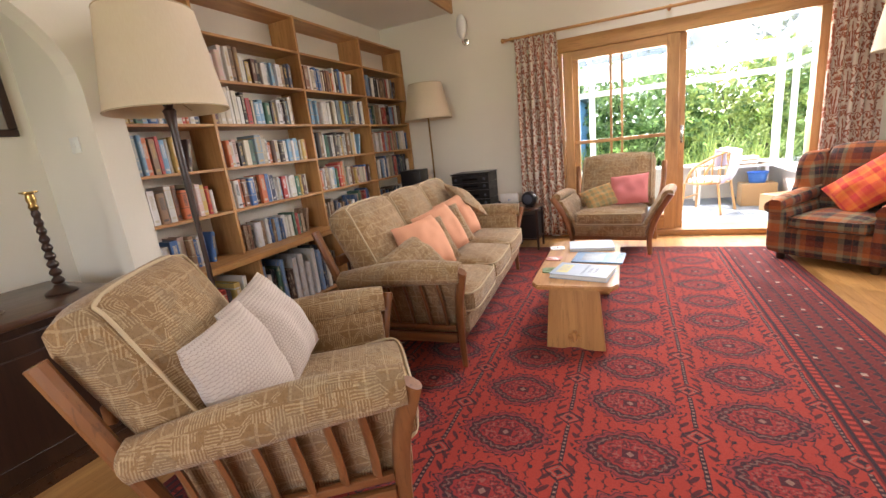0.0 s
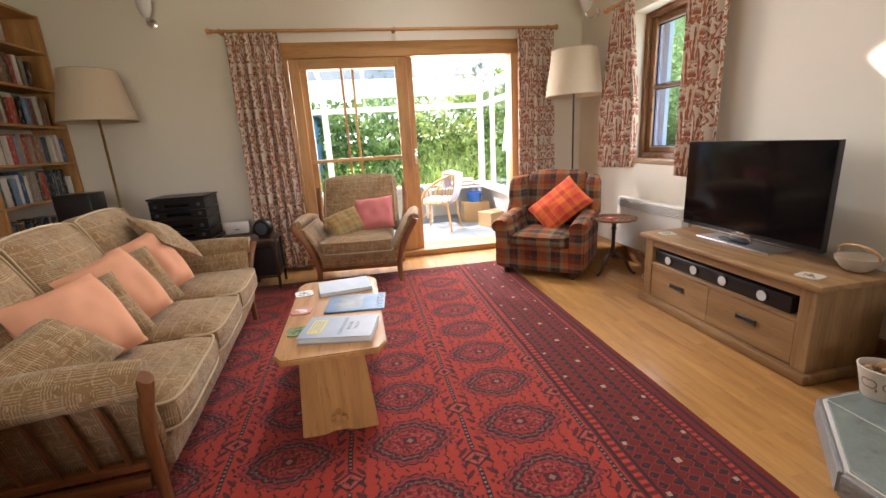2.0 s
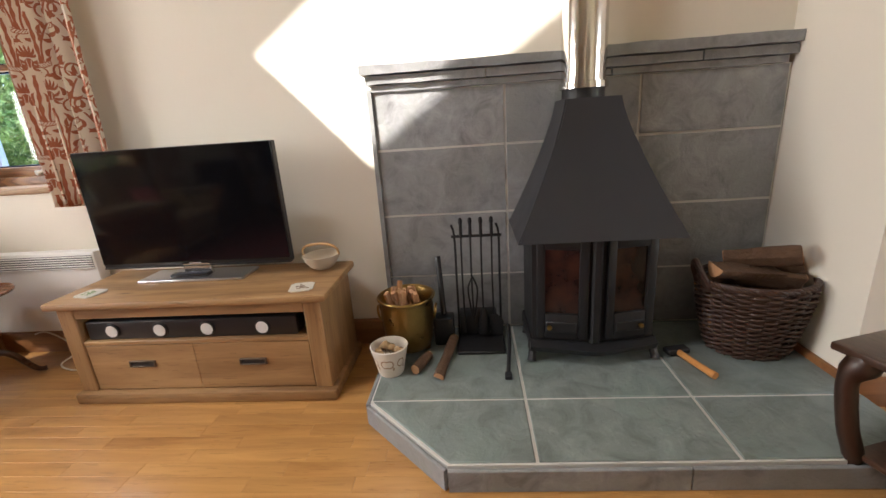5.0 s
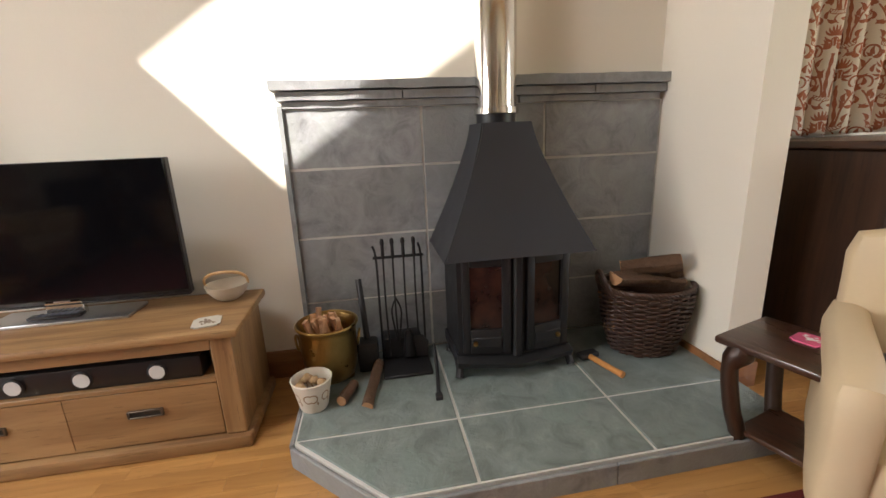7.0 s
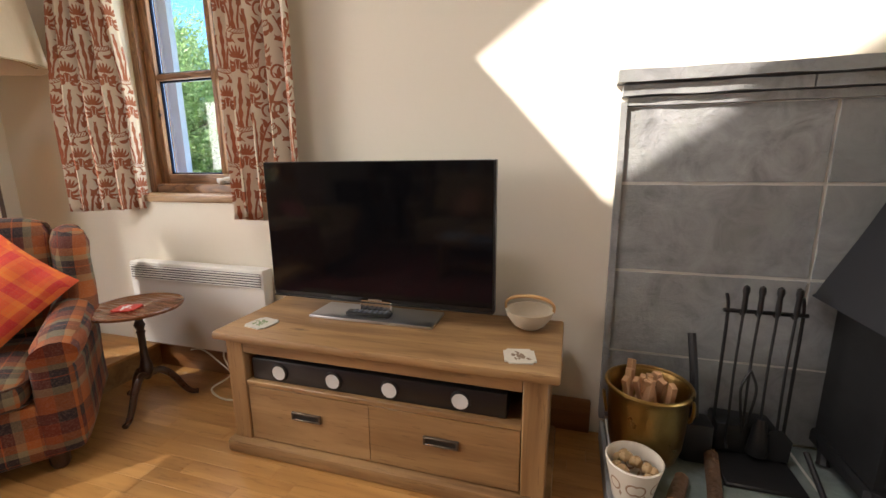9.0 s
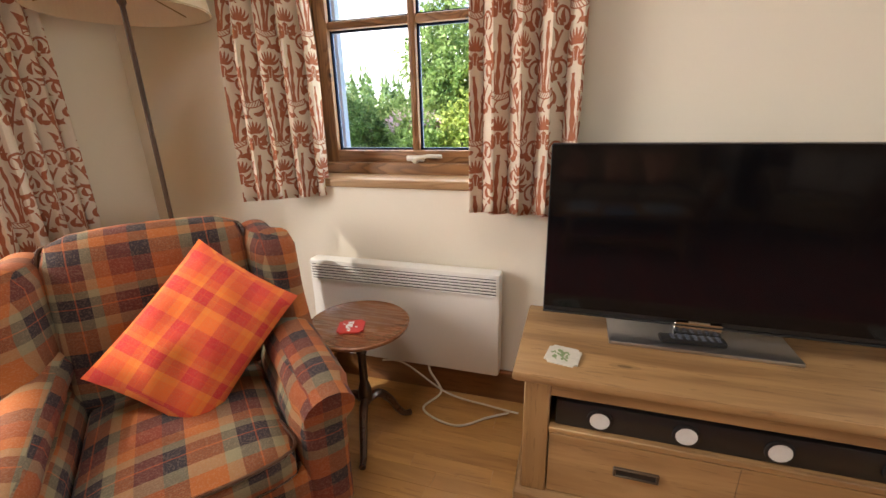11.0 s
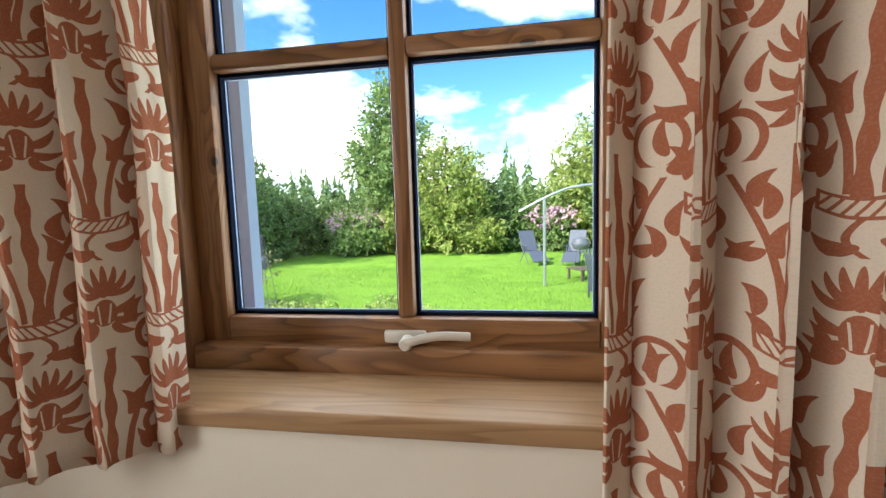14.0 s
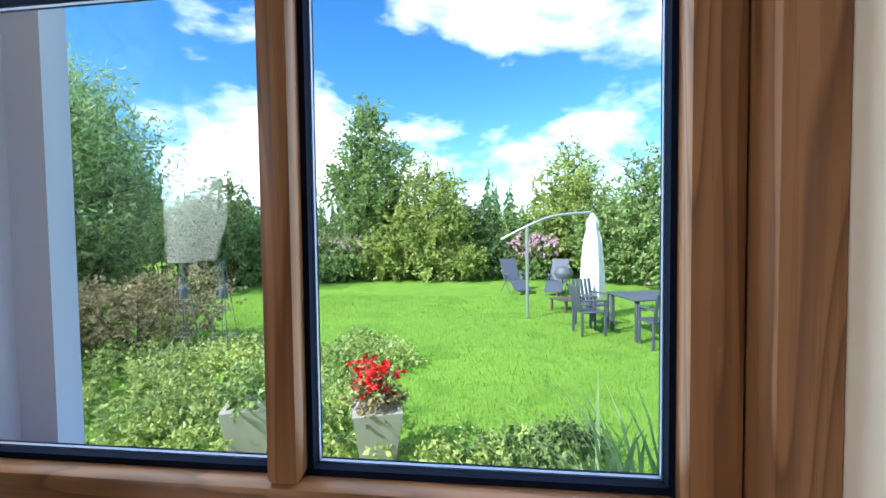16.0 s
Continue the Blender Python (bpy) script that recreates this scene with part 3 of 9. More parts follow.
        for sgn in (-1, 1):
            for cx, cy, an, ln_ in ((0.034, 0.012, 40, 0.024), (0.036, -0.016, 5, 0.024), (0.026, -0.034, -30, 0.020)):
                leaf(u, py, cx * sgn, cy, ln_, 0.0072, an if sgn > 0 else 180 - an, 14.0 * sgn, 0.5)
    marks = marks * (1.0 - lines)
    weave = k.noise(320, 2, vec=k.tc.outputs["UV"])
    soft = k.noise(5, 3, vec=k.tc.outputs["UV"])
    g = k.mix(soft, [x * 0.93 for x in ground], ground)
    i2 = k.mix(soft, [x * 0.8 for x in ink], [min(1, x * 1.15) for x in ink])
    col = k.mix(marks * 0.95, g, i2)
    col = k.mix(weave.gt(0.55) * 0.12, col, (0.50, 0.42, 0.33))
    k.color(col).bump(weave, 0.3, 0.002)
    tl = k.nt.nodes.new("ShaderNodeBsdfTranslucent")
    k.nt.links.new(col, tl.inputs["Color"])
    mx = k.nt.nodes.new("ShaderNodeMixShader")
    mx.inputs[0].default_value = 0.18
    k.nt.links.new(k.b.outputs[0], mx.inputs[1])
    k.nt.links.new(tl.outputs[0], mx.inputs[2])
    k.nt.links.new(mx.outputs[0], k.nt.nodes["Material Output"].inputs["Surface"])
    return k.m


M_CURTAIN = curtain_cloth("printed linen curtain", (0.80, 0.70, 0.57), (0.40, 0.115, 0.05))


def rug_material():
    """Rows of lobed medallions on red, with diamonds between them and banded borders."""
    k = Mat("hand-knotted red wool rug", 0.95, spec=0.08)
    x, y, z = k.axes()
    wob = (k.noise(9, 2) - 0.5) * 0.012
    x, y = x + wob, y + wob
    RED, DRED, NAVY, CREAM, RUST = (0.41, 0.052, 0.033), (0.16, 0.019, 0.017), (0.034, 0.021, 0.028), (0.27, 0.15, 0.12), (0.36, 0.07, 0.03)
    cu, cv = ((x - 0.03) / 0.495).cell() * 0.495, ((y - 1.86) / 0.335).cell() * 0.335
    ang = (cv * 1.35).atan2(cu)
    lob = (ang * 16).cos() * 0.035 + (ang * 4).cos() * -0.05 + 1.0
    e = (((cu / 0.185) * (cu / 0.185)) + ((cv / 0.135) * (cv / 0.135))).sqrt() * lob
    speck = k.noise(75, 2)
    speck2 = k.voronoi(34)
    du = ((x - 0.03) / 0.495 + 0.5).cell() * 0.495
    # small motifs strewn over the field
    mu, mv = (x / 0.055).cell(), ((y + (x / 0.055).floor() * 0.021) / 0.047).cell()
    motif = ((mu.abs() * 1.9 + mv.abs()).lt(0.36)).max((mu.abs() + mv.abs() * 2.6).lt(0.30)) * speck.gt(0.36)
    lv = ((y + du.abs() * 0.9) / 0.062).cell() * 0.062
    lu = (((x - 0.03) / 0.495 + 0.5).cell() * 0.495).abs()
    leafy = (((lu - 0.042) / 0.020) * ((lu - 0.042) / 0.020) + (lv / 0.013) * (lv / 0.013)).lt(1.0)
    field = k.mix((motif * speck2.gt(0.18) * 0.9 + leafy * 0.9).min(1.0) * e.gt(1.10), RED, NAVY)
    field = k.mix(k.noise(2.2, 3) * 0.35, field, DRED)
    zig = (ang * 22).cos()
    field = k.mix((e + zig * 0.05).band(0.96, 1.02) * speck.gt(0.42), field, NAVY)
    field = k.mix((e + zig * 0.035).band(0.80, 0.95), field, (0.27, 0.045, 0.045))
    field = k.mix((e + zig * 0.02).band(0.90, 0.925) * 0.8, field, NAVY)
    field = k.mix(e.band(0.58, 0.83) * (speck.gt(0.42) * 0.35 + 0.6), field, NAVY)
    field = k.mix((e + zig * 0.03).band(0.67, 0.74) * speck.gt(0.47) * 0.6, field, CREAM)
    field = k.mix(e.lt(0.60), field, (0.30, 0.034, 0.03))
    field = k.mix(e.band(0.24, 0.54) * speck.gt(0.53) * 0.75, field, NAVY)
    field = k.mix(e.band(0.24, 0.54) * speck.lt(0.42) * 0.5, field, CREAM)
    field = k.mix(cu.abs().max(cv.abs() * 1.3).lt(0.030) * 0.85, field, NAVY)
    field = k.mix((cu.abs() + cv.abs()).lt(0.016), field, CREAM)
    # diamonds and dotted lines between the medallions
    du, dv = ((x - 0.03) / 0.495 + 0.5).cell() * 0.495, ((y - 1.86) / 0.335 + 0.5).cell() * 0.335
    dd = du.abs() / 0.062 + dv.abs() / 0.050
    field = k.mix(dd.band(0.8, 1.0), field, NAVY)
    field = k.mix(dd.band(0.5, 0.64) * 0.7, field, CREAM)
    field = k.mix(dd.lt(0.3), field, NAVY)
    field = k.mix(du.abs().lt(0.009) * dv.abs().gt(0.055), field, NAVY)
    field = k.mix(du.abs().lt(0.005) * (y / 0.022).wrap().lt(0.45) * dv.abs().gt(0.055), field, CREAM)
    field = k.mix(dv.abs().lt(0.008) * (x / 0.03).wrap().lt(0.5) * du.abs().gt(0.09) * du.abs().lt(0.13), field, NAVY)
    # borders, by distance from the rug's edge
    ex, ey = (1.28 - x).min(x + 1.74), (4.68 - y).min(y + 0.38)
    bx = ex.lt(0.49)
    d, along = ex * bx + (ey * 2.6) * (1.0 - bx), y * bx + x * (1.0 - bx)
    wide = d * (1.0)
    bord = k.mix(k.noise(3, 3), (0.12, 0.016, 0.015), (0.17, 0.023, 0.02))
    m1 = ((along / 0.048).cell().abs() + ((wide - 0.27) / 0.062).cell().abs() * 1.0)
    bord = k.mix(m1.lt(0.36) * wide.band(0.12, 0.42) * speck.gt(0.38), bord, NAVY)
    bord = k.mix(m1.band(0.40, 0.46) * wide.band(0.12, 0.42) * 0.6, bord, (0.34, 0.07, 0.04))
    spot = ((along / 0.26).cell().abs() * 0.26).max((wide - 0.26).abs()).lt(0.012)
    spot2 = ((along / 0.26 + 0.5).cell().abs() * 0.26).max((wide - 0.13).abs()).lt(0.009)
    spot3 = ((along / 0.26 + 0.5).cell().abs() * 0.26).max((wide - 0.40).abs()).lt(0.009)
    bord = k.mix((spot + spot2 + spot3).min(1.0) * 0.8, bord, (0.48, 0.36, 0.27))
    for p0, wdt in ((0.035, 0.007), (0.075, 0.006), (0.115, 0.005), (0.205, 0.005), (0.32, 0.005), (0.425, 0.006), (0.475, 0.007)):
        bord = k.mix((wide - p0).abs().lt(wdt), bord, NAVY)
    bord = k.mix(wide.band(0.435, 0.465) * (along / 0.035).wrap().lt(0.5), bord, RED)
    bord = k.mix(wide.band(0.085, 0.108) * (along / 0.03).wrap().lt(0.5), bord, RED)
    col = k.mix((ex.lt(0.49)).max(ey.lt(0.19)), field, bord)
    col = k.mix(k.noise(190, 2).gt(0.56) * 0.3, col, DRED)
    k.color(col).bump(k.noise(300, 2) + k.noise(6, 3) * 0.3, 0.5, 0.004)
    k.b.inputs["Sheen Weight"].default_value = 0.1
    return k.m


M_RUG = rug_material()


def leaf_material(name, dark, light):
    k = Mat(name, 0.5, spec=0.3)
    # wide leaf tones and paler clumps paint in sunlit and shaded foliage
    col = k.mix(k.island(), dark, light)
    col = k.mix(k.noise(1.6, 4, 0.6).gt(0.52) * 0.4, col, [x * 1.25 for x in light])
    k.color(col)
    tl = k.nt.nodes.new("ShaderNodeBsdfTranslucent")
    k.nt.links.new(col, tl.inputs["Color"])
    mx = k.nt.nodes.new("ShaderNodeMixShader")
    mx.inputs[0].default_value = 0.33
    k.nt.links.new(k.b.outputs[0], mx.inputs[1])
    k.nt.links.new(tl.outputs[0], mx.inputs[2])
    k.nt.links.new(mx.outputs[0], k.nt.nodes["Material Output"].inputs["Surface"])
    return k.m


M_LEAF = leaf_material("mid green leaves", (0.10, 0.17, 0.05), (0.38, 0.50, 0.18))
M_LEAF_DARK = leaf_material("dark green leaves", (0.05, 0.10, 0.035), (0.24, 0.35, 0.12))
M_LEAF_LIME = leaf_material("yellow green leaves", (0.15, 0.22, 0.05), (0.52, 0.58, 0.17))
M_LEAF_BROWN = leaf_material("russet shrub leaves", (0.12, 0.11, 0.05), (0.46, 0.40, 0.22))
M_WILLOW = leaf_material("willow leaves", (0.20, 0.31, 0.12), (0.42, 0.56, 0.26))


def lawn():
    k = Mat("mown grass", 0.9, spec=0.1)
    big, mid, fine = k.noise(0.35, 4), k.noise(3, 4), k.noise(40, 3)
    col = k.mix(mid, (0.205, 0.39, 0.045), (0.325, 0.55, 0.085))
    col = k.mix(big.gt(0.5) * 0.3, col, (0.20, 0.36, 0.06))
    col = k.mix(k.noise(1.1, 5, 0.65).gt(0.56) * 0.35, col, (0.10, 0.25, 0.025))
    col = k.mix(k.noise(12, 4, 0.7).gt(0.56) * 0.4, col, (0.10, 0.24, 0.03))
    col = k.mix(fine * 0.5, col, (0.10, 0.21, 0.02))
    k.color(col).bump(fine, 0.9, 0.03)
    return k.m


M_LAWN = lawn()
# ---- the room ----
EAST, NORTH, WEST, SOUTH = 2.44, 5.28, -2.96, -3.2
THICK = 0.38
EAVE, PITCH = 3.05, 0.69
RIDGE_Y = 1.0


def roof_z(y):
    return EAVE + PITCH * (NORTH - y) if y > RIDGE_Y else EAVE + PITCH * (NORTH - RIDGE_Y) - PITCH * (RIDGE_Y - y)


def structure(name, bm, material, label="", smooth=False, parent=None):
    return part(name, bm, material, parent, label, smooth, "", "structure")


b = boxed(WEST - 3.2, EAST + THICK, SOUTH - 0.2, NORTH, -0.30, -0.012)
floor = structure("floor", b, M_PLANK_REST, "honey oak board floor with a satin finish")

# east wall with the window opening
WY0, WY1, WZ0, WZ1 = 3.435, 4.41, 0.94, 2.24
b = bm_new()
for y0, y1, z0, z1 in ((SOUTH, WY0, -0.3, 6.2), (WY1, NORTH + THICK, -0.3, 6.2), (WY0, WY1, -0.3, WZ0), (WY0, WY1, WZ1, 6.2)):
    box(b, EAST, EAST + THICK, y0, y1, z0, z1)
structure("wall_east", b, M_WALL, "warm white plastered wall")

# north wall with the sliding door opening
DX0, DX1, DZ1 = -0.70, 1.67, 2.21
b = bm_new()
for x0, x1, z0, z1 in ((WEST - 0.3, DX0, -0.3, 4.6), (DX1, EAST, -0.3, 4.6), (DX0, DX1, DZ1, 4.6), (DX0, DX1, -0.3, 0.0)):
    box(b, x0, x1, NORTH, NORTH + 0.30, z0, z1)
structure("wall_north", b, M_WALL, "warm white plastered wall above the sliding doors")

# west wall behind the bookcase
b = boxed(WEST - 0.3, WEST, 1.52, NORTH, -0.3, 4.6)
structure("wall_west", b, M_WALL, "warm white plastered wall behind the bookcase")
# arched partition towards the hall, and the recess behind it
b = bm_new()
ax0, ax1 = -2.57, -2.45
pts = [(1.36 - 1.83 * (0.5 - 0.5 * math.cos(math.pi * i / 24)), 1.70 + 0.58 * math.sin(math.pi * i / 24)) for i in range(25)]
for i in range(len(pts) - 1):
    (ya, za), (yb, zb) = pts[i], pts[i + 1]
    extrude_poly(b, [(ya, za), (yb, zb), (yb, 4.2), (ya, 4.2)], "x", ax0, ax1)
box(b, ax0, ax1, 1.36, 1.52, -0.01, 4.2)
box(b, ax0, ax1, -1.4, -0.47, -0.01, 4.2)
bmesh.ops.remove_doubles(b, verts=b.verts, dist=0.0005)
structure("wall_arch", b, M_WALL, "warm white plastered wall with an arched opening", True)
for nm, x0, x1, y0, y1 in (("wall_recess_back", -3.32, -3.2, -1.4, 1.44), ("wall_recess_north", -3.32, ax0, 1.44, 1.52), ("wall_recess_south", -3.32, ax0, -1.5, -1.4)):
    structure(nm, boxed(x0, x1, y0, y1, -0.01, 4.2), M_WALL, "warm white plastered recess behind the arch")

# south end: short wall beside the hearth, far wall of the next room
structure("wall_stub", boxed(1.84, EAST, -0.13, 0.03, -0.01, 4.6), M_WALL, "short white plastered wall beside the hearth")
b = bm_new()
for x0, x1, z0, z1 in ((WEST - 3.2, -1.3, -0.01, 4.6), (1.3, EAST, -0.01, 4.6), (-1.3, 1.3, -0.01, 0.85), (-1.3, 1.3, 2.2, 4.6)):
    box(b, x0, x1, SOUTH - 0.2, SOUTH, z0, z1)
box(b, WEST - 0.3, WEST, SOUTH, -1.5, -0.01, 4.6)
structure("wall_south", b, M_WALL, "white plastered wall of the far end")

# low ceiling over the bookcase with its timber edge
LOW, LOWX = 2.78, -1.95
structure("ceiling_low", boxed(-3.62, LOWX, SOUTH, NORTH, LOW, LOW + 0.14), M_CEIL, "low white ceiling over the bookcase")
structure("trim", boxed(LOWX, LOWX + 0.035, SOUTH, NORTH - 0.002, LOW - 0.015, LOW + 0.22, 0.004), M_OAK_Y, "varnished timber edge board of the low ceiling", True)

# vaulted ceiling with one rooflight
RX0, RX1, RY0, RY1 = 0.34, 0.80, 2.95, 4.44
b = bm_new()
TH = 0.06


def slab(bm, x0, x1, y0, y1):
    extrude_poly(bm, [(y0, roof_z(y0)), (y1, roof_z(y1)), (y1, roof_z(y1) + TH), (y0, roof_z(y0) + TH)], "x", x0, x1)


X0, X1 = WEST - 0.7, EAST + THICK
slab(b, X0, X1, RY1, NORTH + 0.3)
slab(b, X0, X1, RIDGE_Y, RY0)
slab(b, X0, RX0, RY0, RY1)
slab(b, RX1, X1, RY0, RY1)
extrude_poly(b, [(RIDGE_Y, roof_z(RIDGE_Y)), (SOUTH - 0.2, roof_z(SOUTH - 0.2)), (SOUTH - 0.2, roof_z(SOUTH - 0.2) + TH), (RIDGE_Y, roof_z(RIDGE_Y) + TH)], "x", X0, X1)
structure("ceiling_vault", b, M_CEIL, "white vaulted ceiling with a rooflight")
structure("wall_gable", boxed(WEST - 0.42, WEST - 0.3, SOUTH, NORTH, 2.9, 6.2), M_WALL, "white gable wall above the low ceiling")

# skirting boards
sk = tagged(new("baseboard"), "stained pine skirting board along the walls", "", "", "structure")
for x0, x1, y0, y1 in ((EAST - 0.022, EAST, 1.95, NORTH), (1.72, EAST, NORTH - 0.022, NORTH), (WEST, -0.86, NORTH - 0.022, NORTH), (1.82, EAST, 0.03, 0.052), (1.818, 1.84, -0.13, 0.05)):
    part("board", boxed(x0, x1, y0, y1, 0, 0.125, 0.006, 2), M_SKIRT, sk)
part("board", boxed(EAST - 0.03, EAST - 0.001, 1.95, 4.3, 0.125, 0.15, 0.008, 2), M_SKIRT, sk)

# low boxed-in step in the corner by the doors
step = thing("corner_plinth", pose(0, 0, 0), "low boxed-in step with oak board top", "step")
part("riser", boxed(2.05, EAST - 0.024, 4.29, NORTH - 0.024, 0, 0.125), M_TVW_Y, step)
part("tread", boxed(2.03, EAST - 0.024, 4.27, NORTH - 0.024, 0.125, 0.145, 0.005, 2), M_OAK_Y, step)

# ---- sliding doors ----
door = tagged(new("door_1"), "honey oak sliding patio doors, one side slid open", "", "", "structure")
FY0, FY1 = NORTH - 0.015, NORTH + 0.12
part("frame_head", boxed(DX0 - 0.06, DX1 + 0.06, FY0, FY1, 2.10, DZ1 + 0.035, 0.006, 2), M_OAK_X, door)
part("frame_jamb", boxed(DX0 - 0.03, DX0 + 0.035, FY0, FY1, 0.0, 2.10, 0.006, 2), M_OAK_Z, door)
part("frame_jamb", boxed(DX1 - 0.05, DX1 + 0.06, FY0, FY1, 0.0, 2.10, 0.006, 2), M_OAK_Z, door)
part("threshold", boxed(DX0 - 0.06, DX1 + 0.06, FY0 - 0.05, FY1 + 0.15, 0.0, 0.065, 0.008, 2), M_OAK_X, door)


def sliding_leaf(x0, x1, yc, z0, z1, bars):
    leaf = part("leaf", boxed(x0, x0 + 0.10, yc - 0.022, yc + 0.022, z0, z1, 0.004, 1), M_OAK_Z, door)
    part("stile", boxed(x1 - 0.12, x1, yc - 0.022, yc + 0.022, z0, z1, 0.004, 1), M_OAK_Z, leaf)
    part("rail", boxed(x0 + 0.10, x1 - 0.12, yc - 0.021, yc + 0.021, z1 - 0.10, z1, 0.004, 1), M_OAK_X, leaf)
    part("rail", boxed(x0 + 0.10, x1 - 0.12, yc - 0.021, yc + 0.021, z0, z0 + 0.16, 0.004, 1), M_OAK_X, leaf)
    for xb in bars:
        part("glazing_bar", boxed(xb - 0.012, xb + 0.012, yc - 0.015, yc + 0.015, z0 + 0.16, z1 - 0.10, 0.003), M_OAK_Z, leaf)
    part("glazing_bar", boxed(x0 + 0.10, x1 - 0.12, yc - 0.016, yc + 0.016, 1.085, 1.12, 0.003), M_OAK_X, leaf)
    g = part("pane", boxed(x0 + 0.09, x1 - 0.11, yc - 0.004, yc + 0.004, z0 + 0.15, z1 - 0.09), M_GLASS, leaf, smooth=False)
    g.visible_shadow = False
    return leaf


fixed_leaf = sliding_leaf(-0.66, 0.50, NORTH + 0.015, 0.068, 2.098, (-0.16,))
moving_leaf = sliding_leaf(-0.60, 0.565, NORTH + 0.075, 0.068, 2.098, (-0.05,))
b = bm_new()
box(b, 0.515, 0.545, NORTH - 0.035, NORTH - 0.006, 1.00, 1.18, 0.006, 2)
tube(b, smooth_pts([(0.53, NORTH - 0.03, 1.10), (0.53, NORTH - 0.075, 1.11), (0.53, NORTH - 0.08, 1.06), (0.53, NORTH - 0.07, 1.02)]), 0.009)
part("door_handle", b, M_CHROME, moving_leaf, "chrome lever handle")

# ---- east window ----
win = tagged(new("window_1"), "waxed pine casement window with four panes", "", "", "structure")
WX0, WX1 = 2.597, 2.70
part("frame_side", boxed(WX0, WX1, WY0, WY0 + 0.05, WZ0 + 0.03, WZ1, 0.005, 2), M_PINE_Z, win)
part("frame_side", boxed(WX0, WX1, WY1 - 0.05, WY1, WZ0 + 0.03, WZ1, 0.005, 2), M_PINE_Z, win)
part("frame_top", boxed(WX0, WX1, WY0 + 0.05, WY1 - 0.05, WZ1 - 0.05, WZ1, 0.005, 2), M_PINE_Y, win)
part("frame_bottom", boxed(WX0, WX1, WY0 + 0.05, WY1 - 0.05, WZ0 + 0.002, WZ0 + 0.084, 0.008, 2), M_PINE_Y, win)
SX0, SX1 = 2.630, 2.69
SY0, SY1, SZ0, SZ1 = 3.487, 4.358, 1.018, 2.185
sash = part("sash", boxed(SX0, SX1, SY0, SY0 + 0.046, SZ0, SZ1, 0.006, 2), M_PINE_Z, win)
part("stile", boxed(SX0, SX1, SY1 - 0.062, SY1, SZ0, SZ1, 0.006, 2), M_PINE_Z, sash)
part("rail", boxed(SX0, SX1, SY0 + 0.046, SY1 - 0.062, SZ0, SZ0 + 0.060, 0.006, 2), M_PINE_Y, sash)
part("rail", boxed(SX0, SX1, SY0 + 0.046, SY1 - 0.062, SZ1 - 0.06, SZ1, 0.006, 2), M_PINE_Y, sash)
part("glazing_bar", boxed(SX0 + 0.002, SX1 - 0.002, 3.887, 3.921, SZ0 + 0.060, SZ1 - 0.06, 0.008, 2), M_PINE_Z, sash)
for y0, y1 in ((SY0 + 0.046, 3.887), (3.921, SY1 - 0.062)):
    part("glazing_bar", boxed(SX0 + 0.003, SX1 - 0.003, y0, y1, 1.585, 1.620, 0.008, 2), M_PINE_Y, sash)
for y0, y1 in ((SY0 + 0.044, 3.889), (3.919, SY1 - 0.06)):
    for z0, z1 in ((SZ0 + 0.058, 1.587), (1.618, SZ1 - 0.058)):
        g = part("pane", boxed(2.660, 2.664, y0, y1, z0, z1), M_GLASS, sash, smooth=False)
        g.visible_shadow = False
        b = bm_new()
        for q0, q1, w0, w1 in ((y0, y0 + 0.008, z0, z1), (y1 - 0.008, y1, z0, z1), (y0 + 0.008, y1 - 0.008, z0, z0 + 0.009), (y0 + 0.008, y1 - 0.008, z1 - 0.009, z1)):
            box(b, 2.655, 2.679, q0, q1, w0, w1)
        seal = part("spacer", b, M_SEAL, sash, "dark glazing spacer bar", smooth=False)
        b = bm_new()
        for xa in (2.6675,):
            for q0, q1, w0, w1 in ((y0 + 0.008, y0 + 0.0096, z0 + 0.011, z1 - 0.011), (y1 - 0.0096, y1 - 0.008, z0 + 0.011, z1 - 0.011), (y0 + 0.008, y1 - 0.008, z0 + 0.009, z0 + 0.0108), (y0 + 0.008, y1 - 0.008, z1 - 0.0108, z1 - 0.009)):
                box(b, xa, xa + 0.0045, q0, q1, w0, w1)
        part("metal_strip", b, M_STRIP, seal, "metal strip coloured with a pale blue reflection", smooth=False)
b = bm_new()
box(b, 2.616, 2.632, 3.862, 3.948, 1.030, 1.056, 0.006, 2)
tube(b, smooth_pts([(2.622, 3.900, 1.040), (2.596, 3.896, 1.040), (2.586, 3.880, 1.046), (2.585, 3.835, 1.057), (2.588, 3.772, 1.056)]), [0.0105] * 10 + [0.009] * 14 + [0.0085], 10, 0.8)
lathe(b, [(0.0001, 0), (0.013, 0.0), (0.013, 0.024), (0.010, 0.028), (0.0001, 0.028)], 16, pose(2.612, 3.897, 1.038, 0, -90, 0))
part("window_handle", b, M_HANDLE, win, "cream lever window handle")
part("window_sill", boxed(2.430, WX0, WY0 - 0.0, WY1 + 0.0, WZ0, WZ0 + 0.036, 0.006, 3), M_SILL, win)
part("outer_reveal", boxed(2.705, EAST + THICK + 0.01, WY1 - 0.002, WY1 + 0.012, WZ0 - 0.05, WZ1), M_REVEAL, win, smooth=False)
part("outer_reveal", boxed(2.80, EAST + THICK + 0.02, WY1 - 0.065, WY1 - 0.002, WZ0 - 0.05, WZ1), M_REVEAL, win, smooth=False)
part("outer_sill", boxed(2.702, EAST + THICK + 0.05, WY0, WY1 - 0.066, WZ0 - 0.04, WZ0 + 0.035, 0.01, 2), M_REVEAL, win)

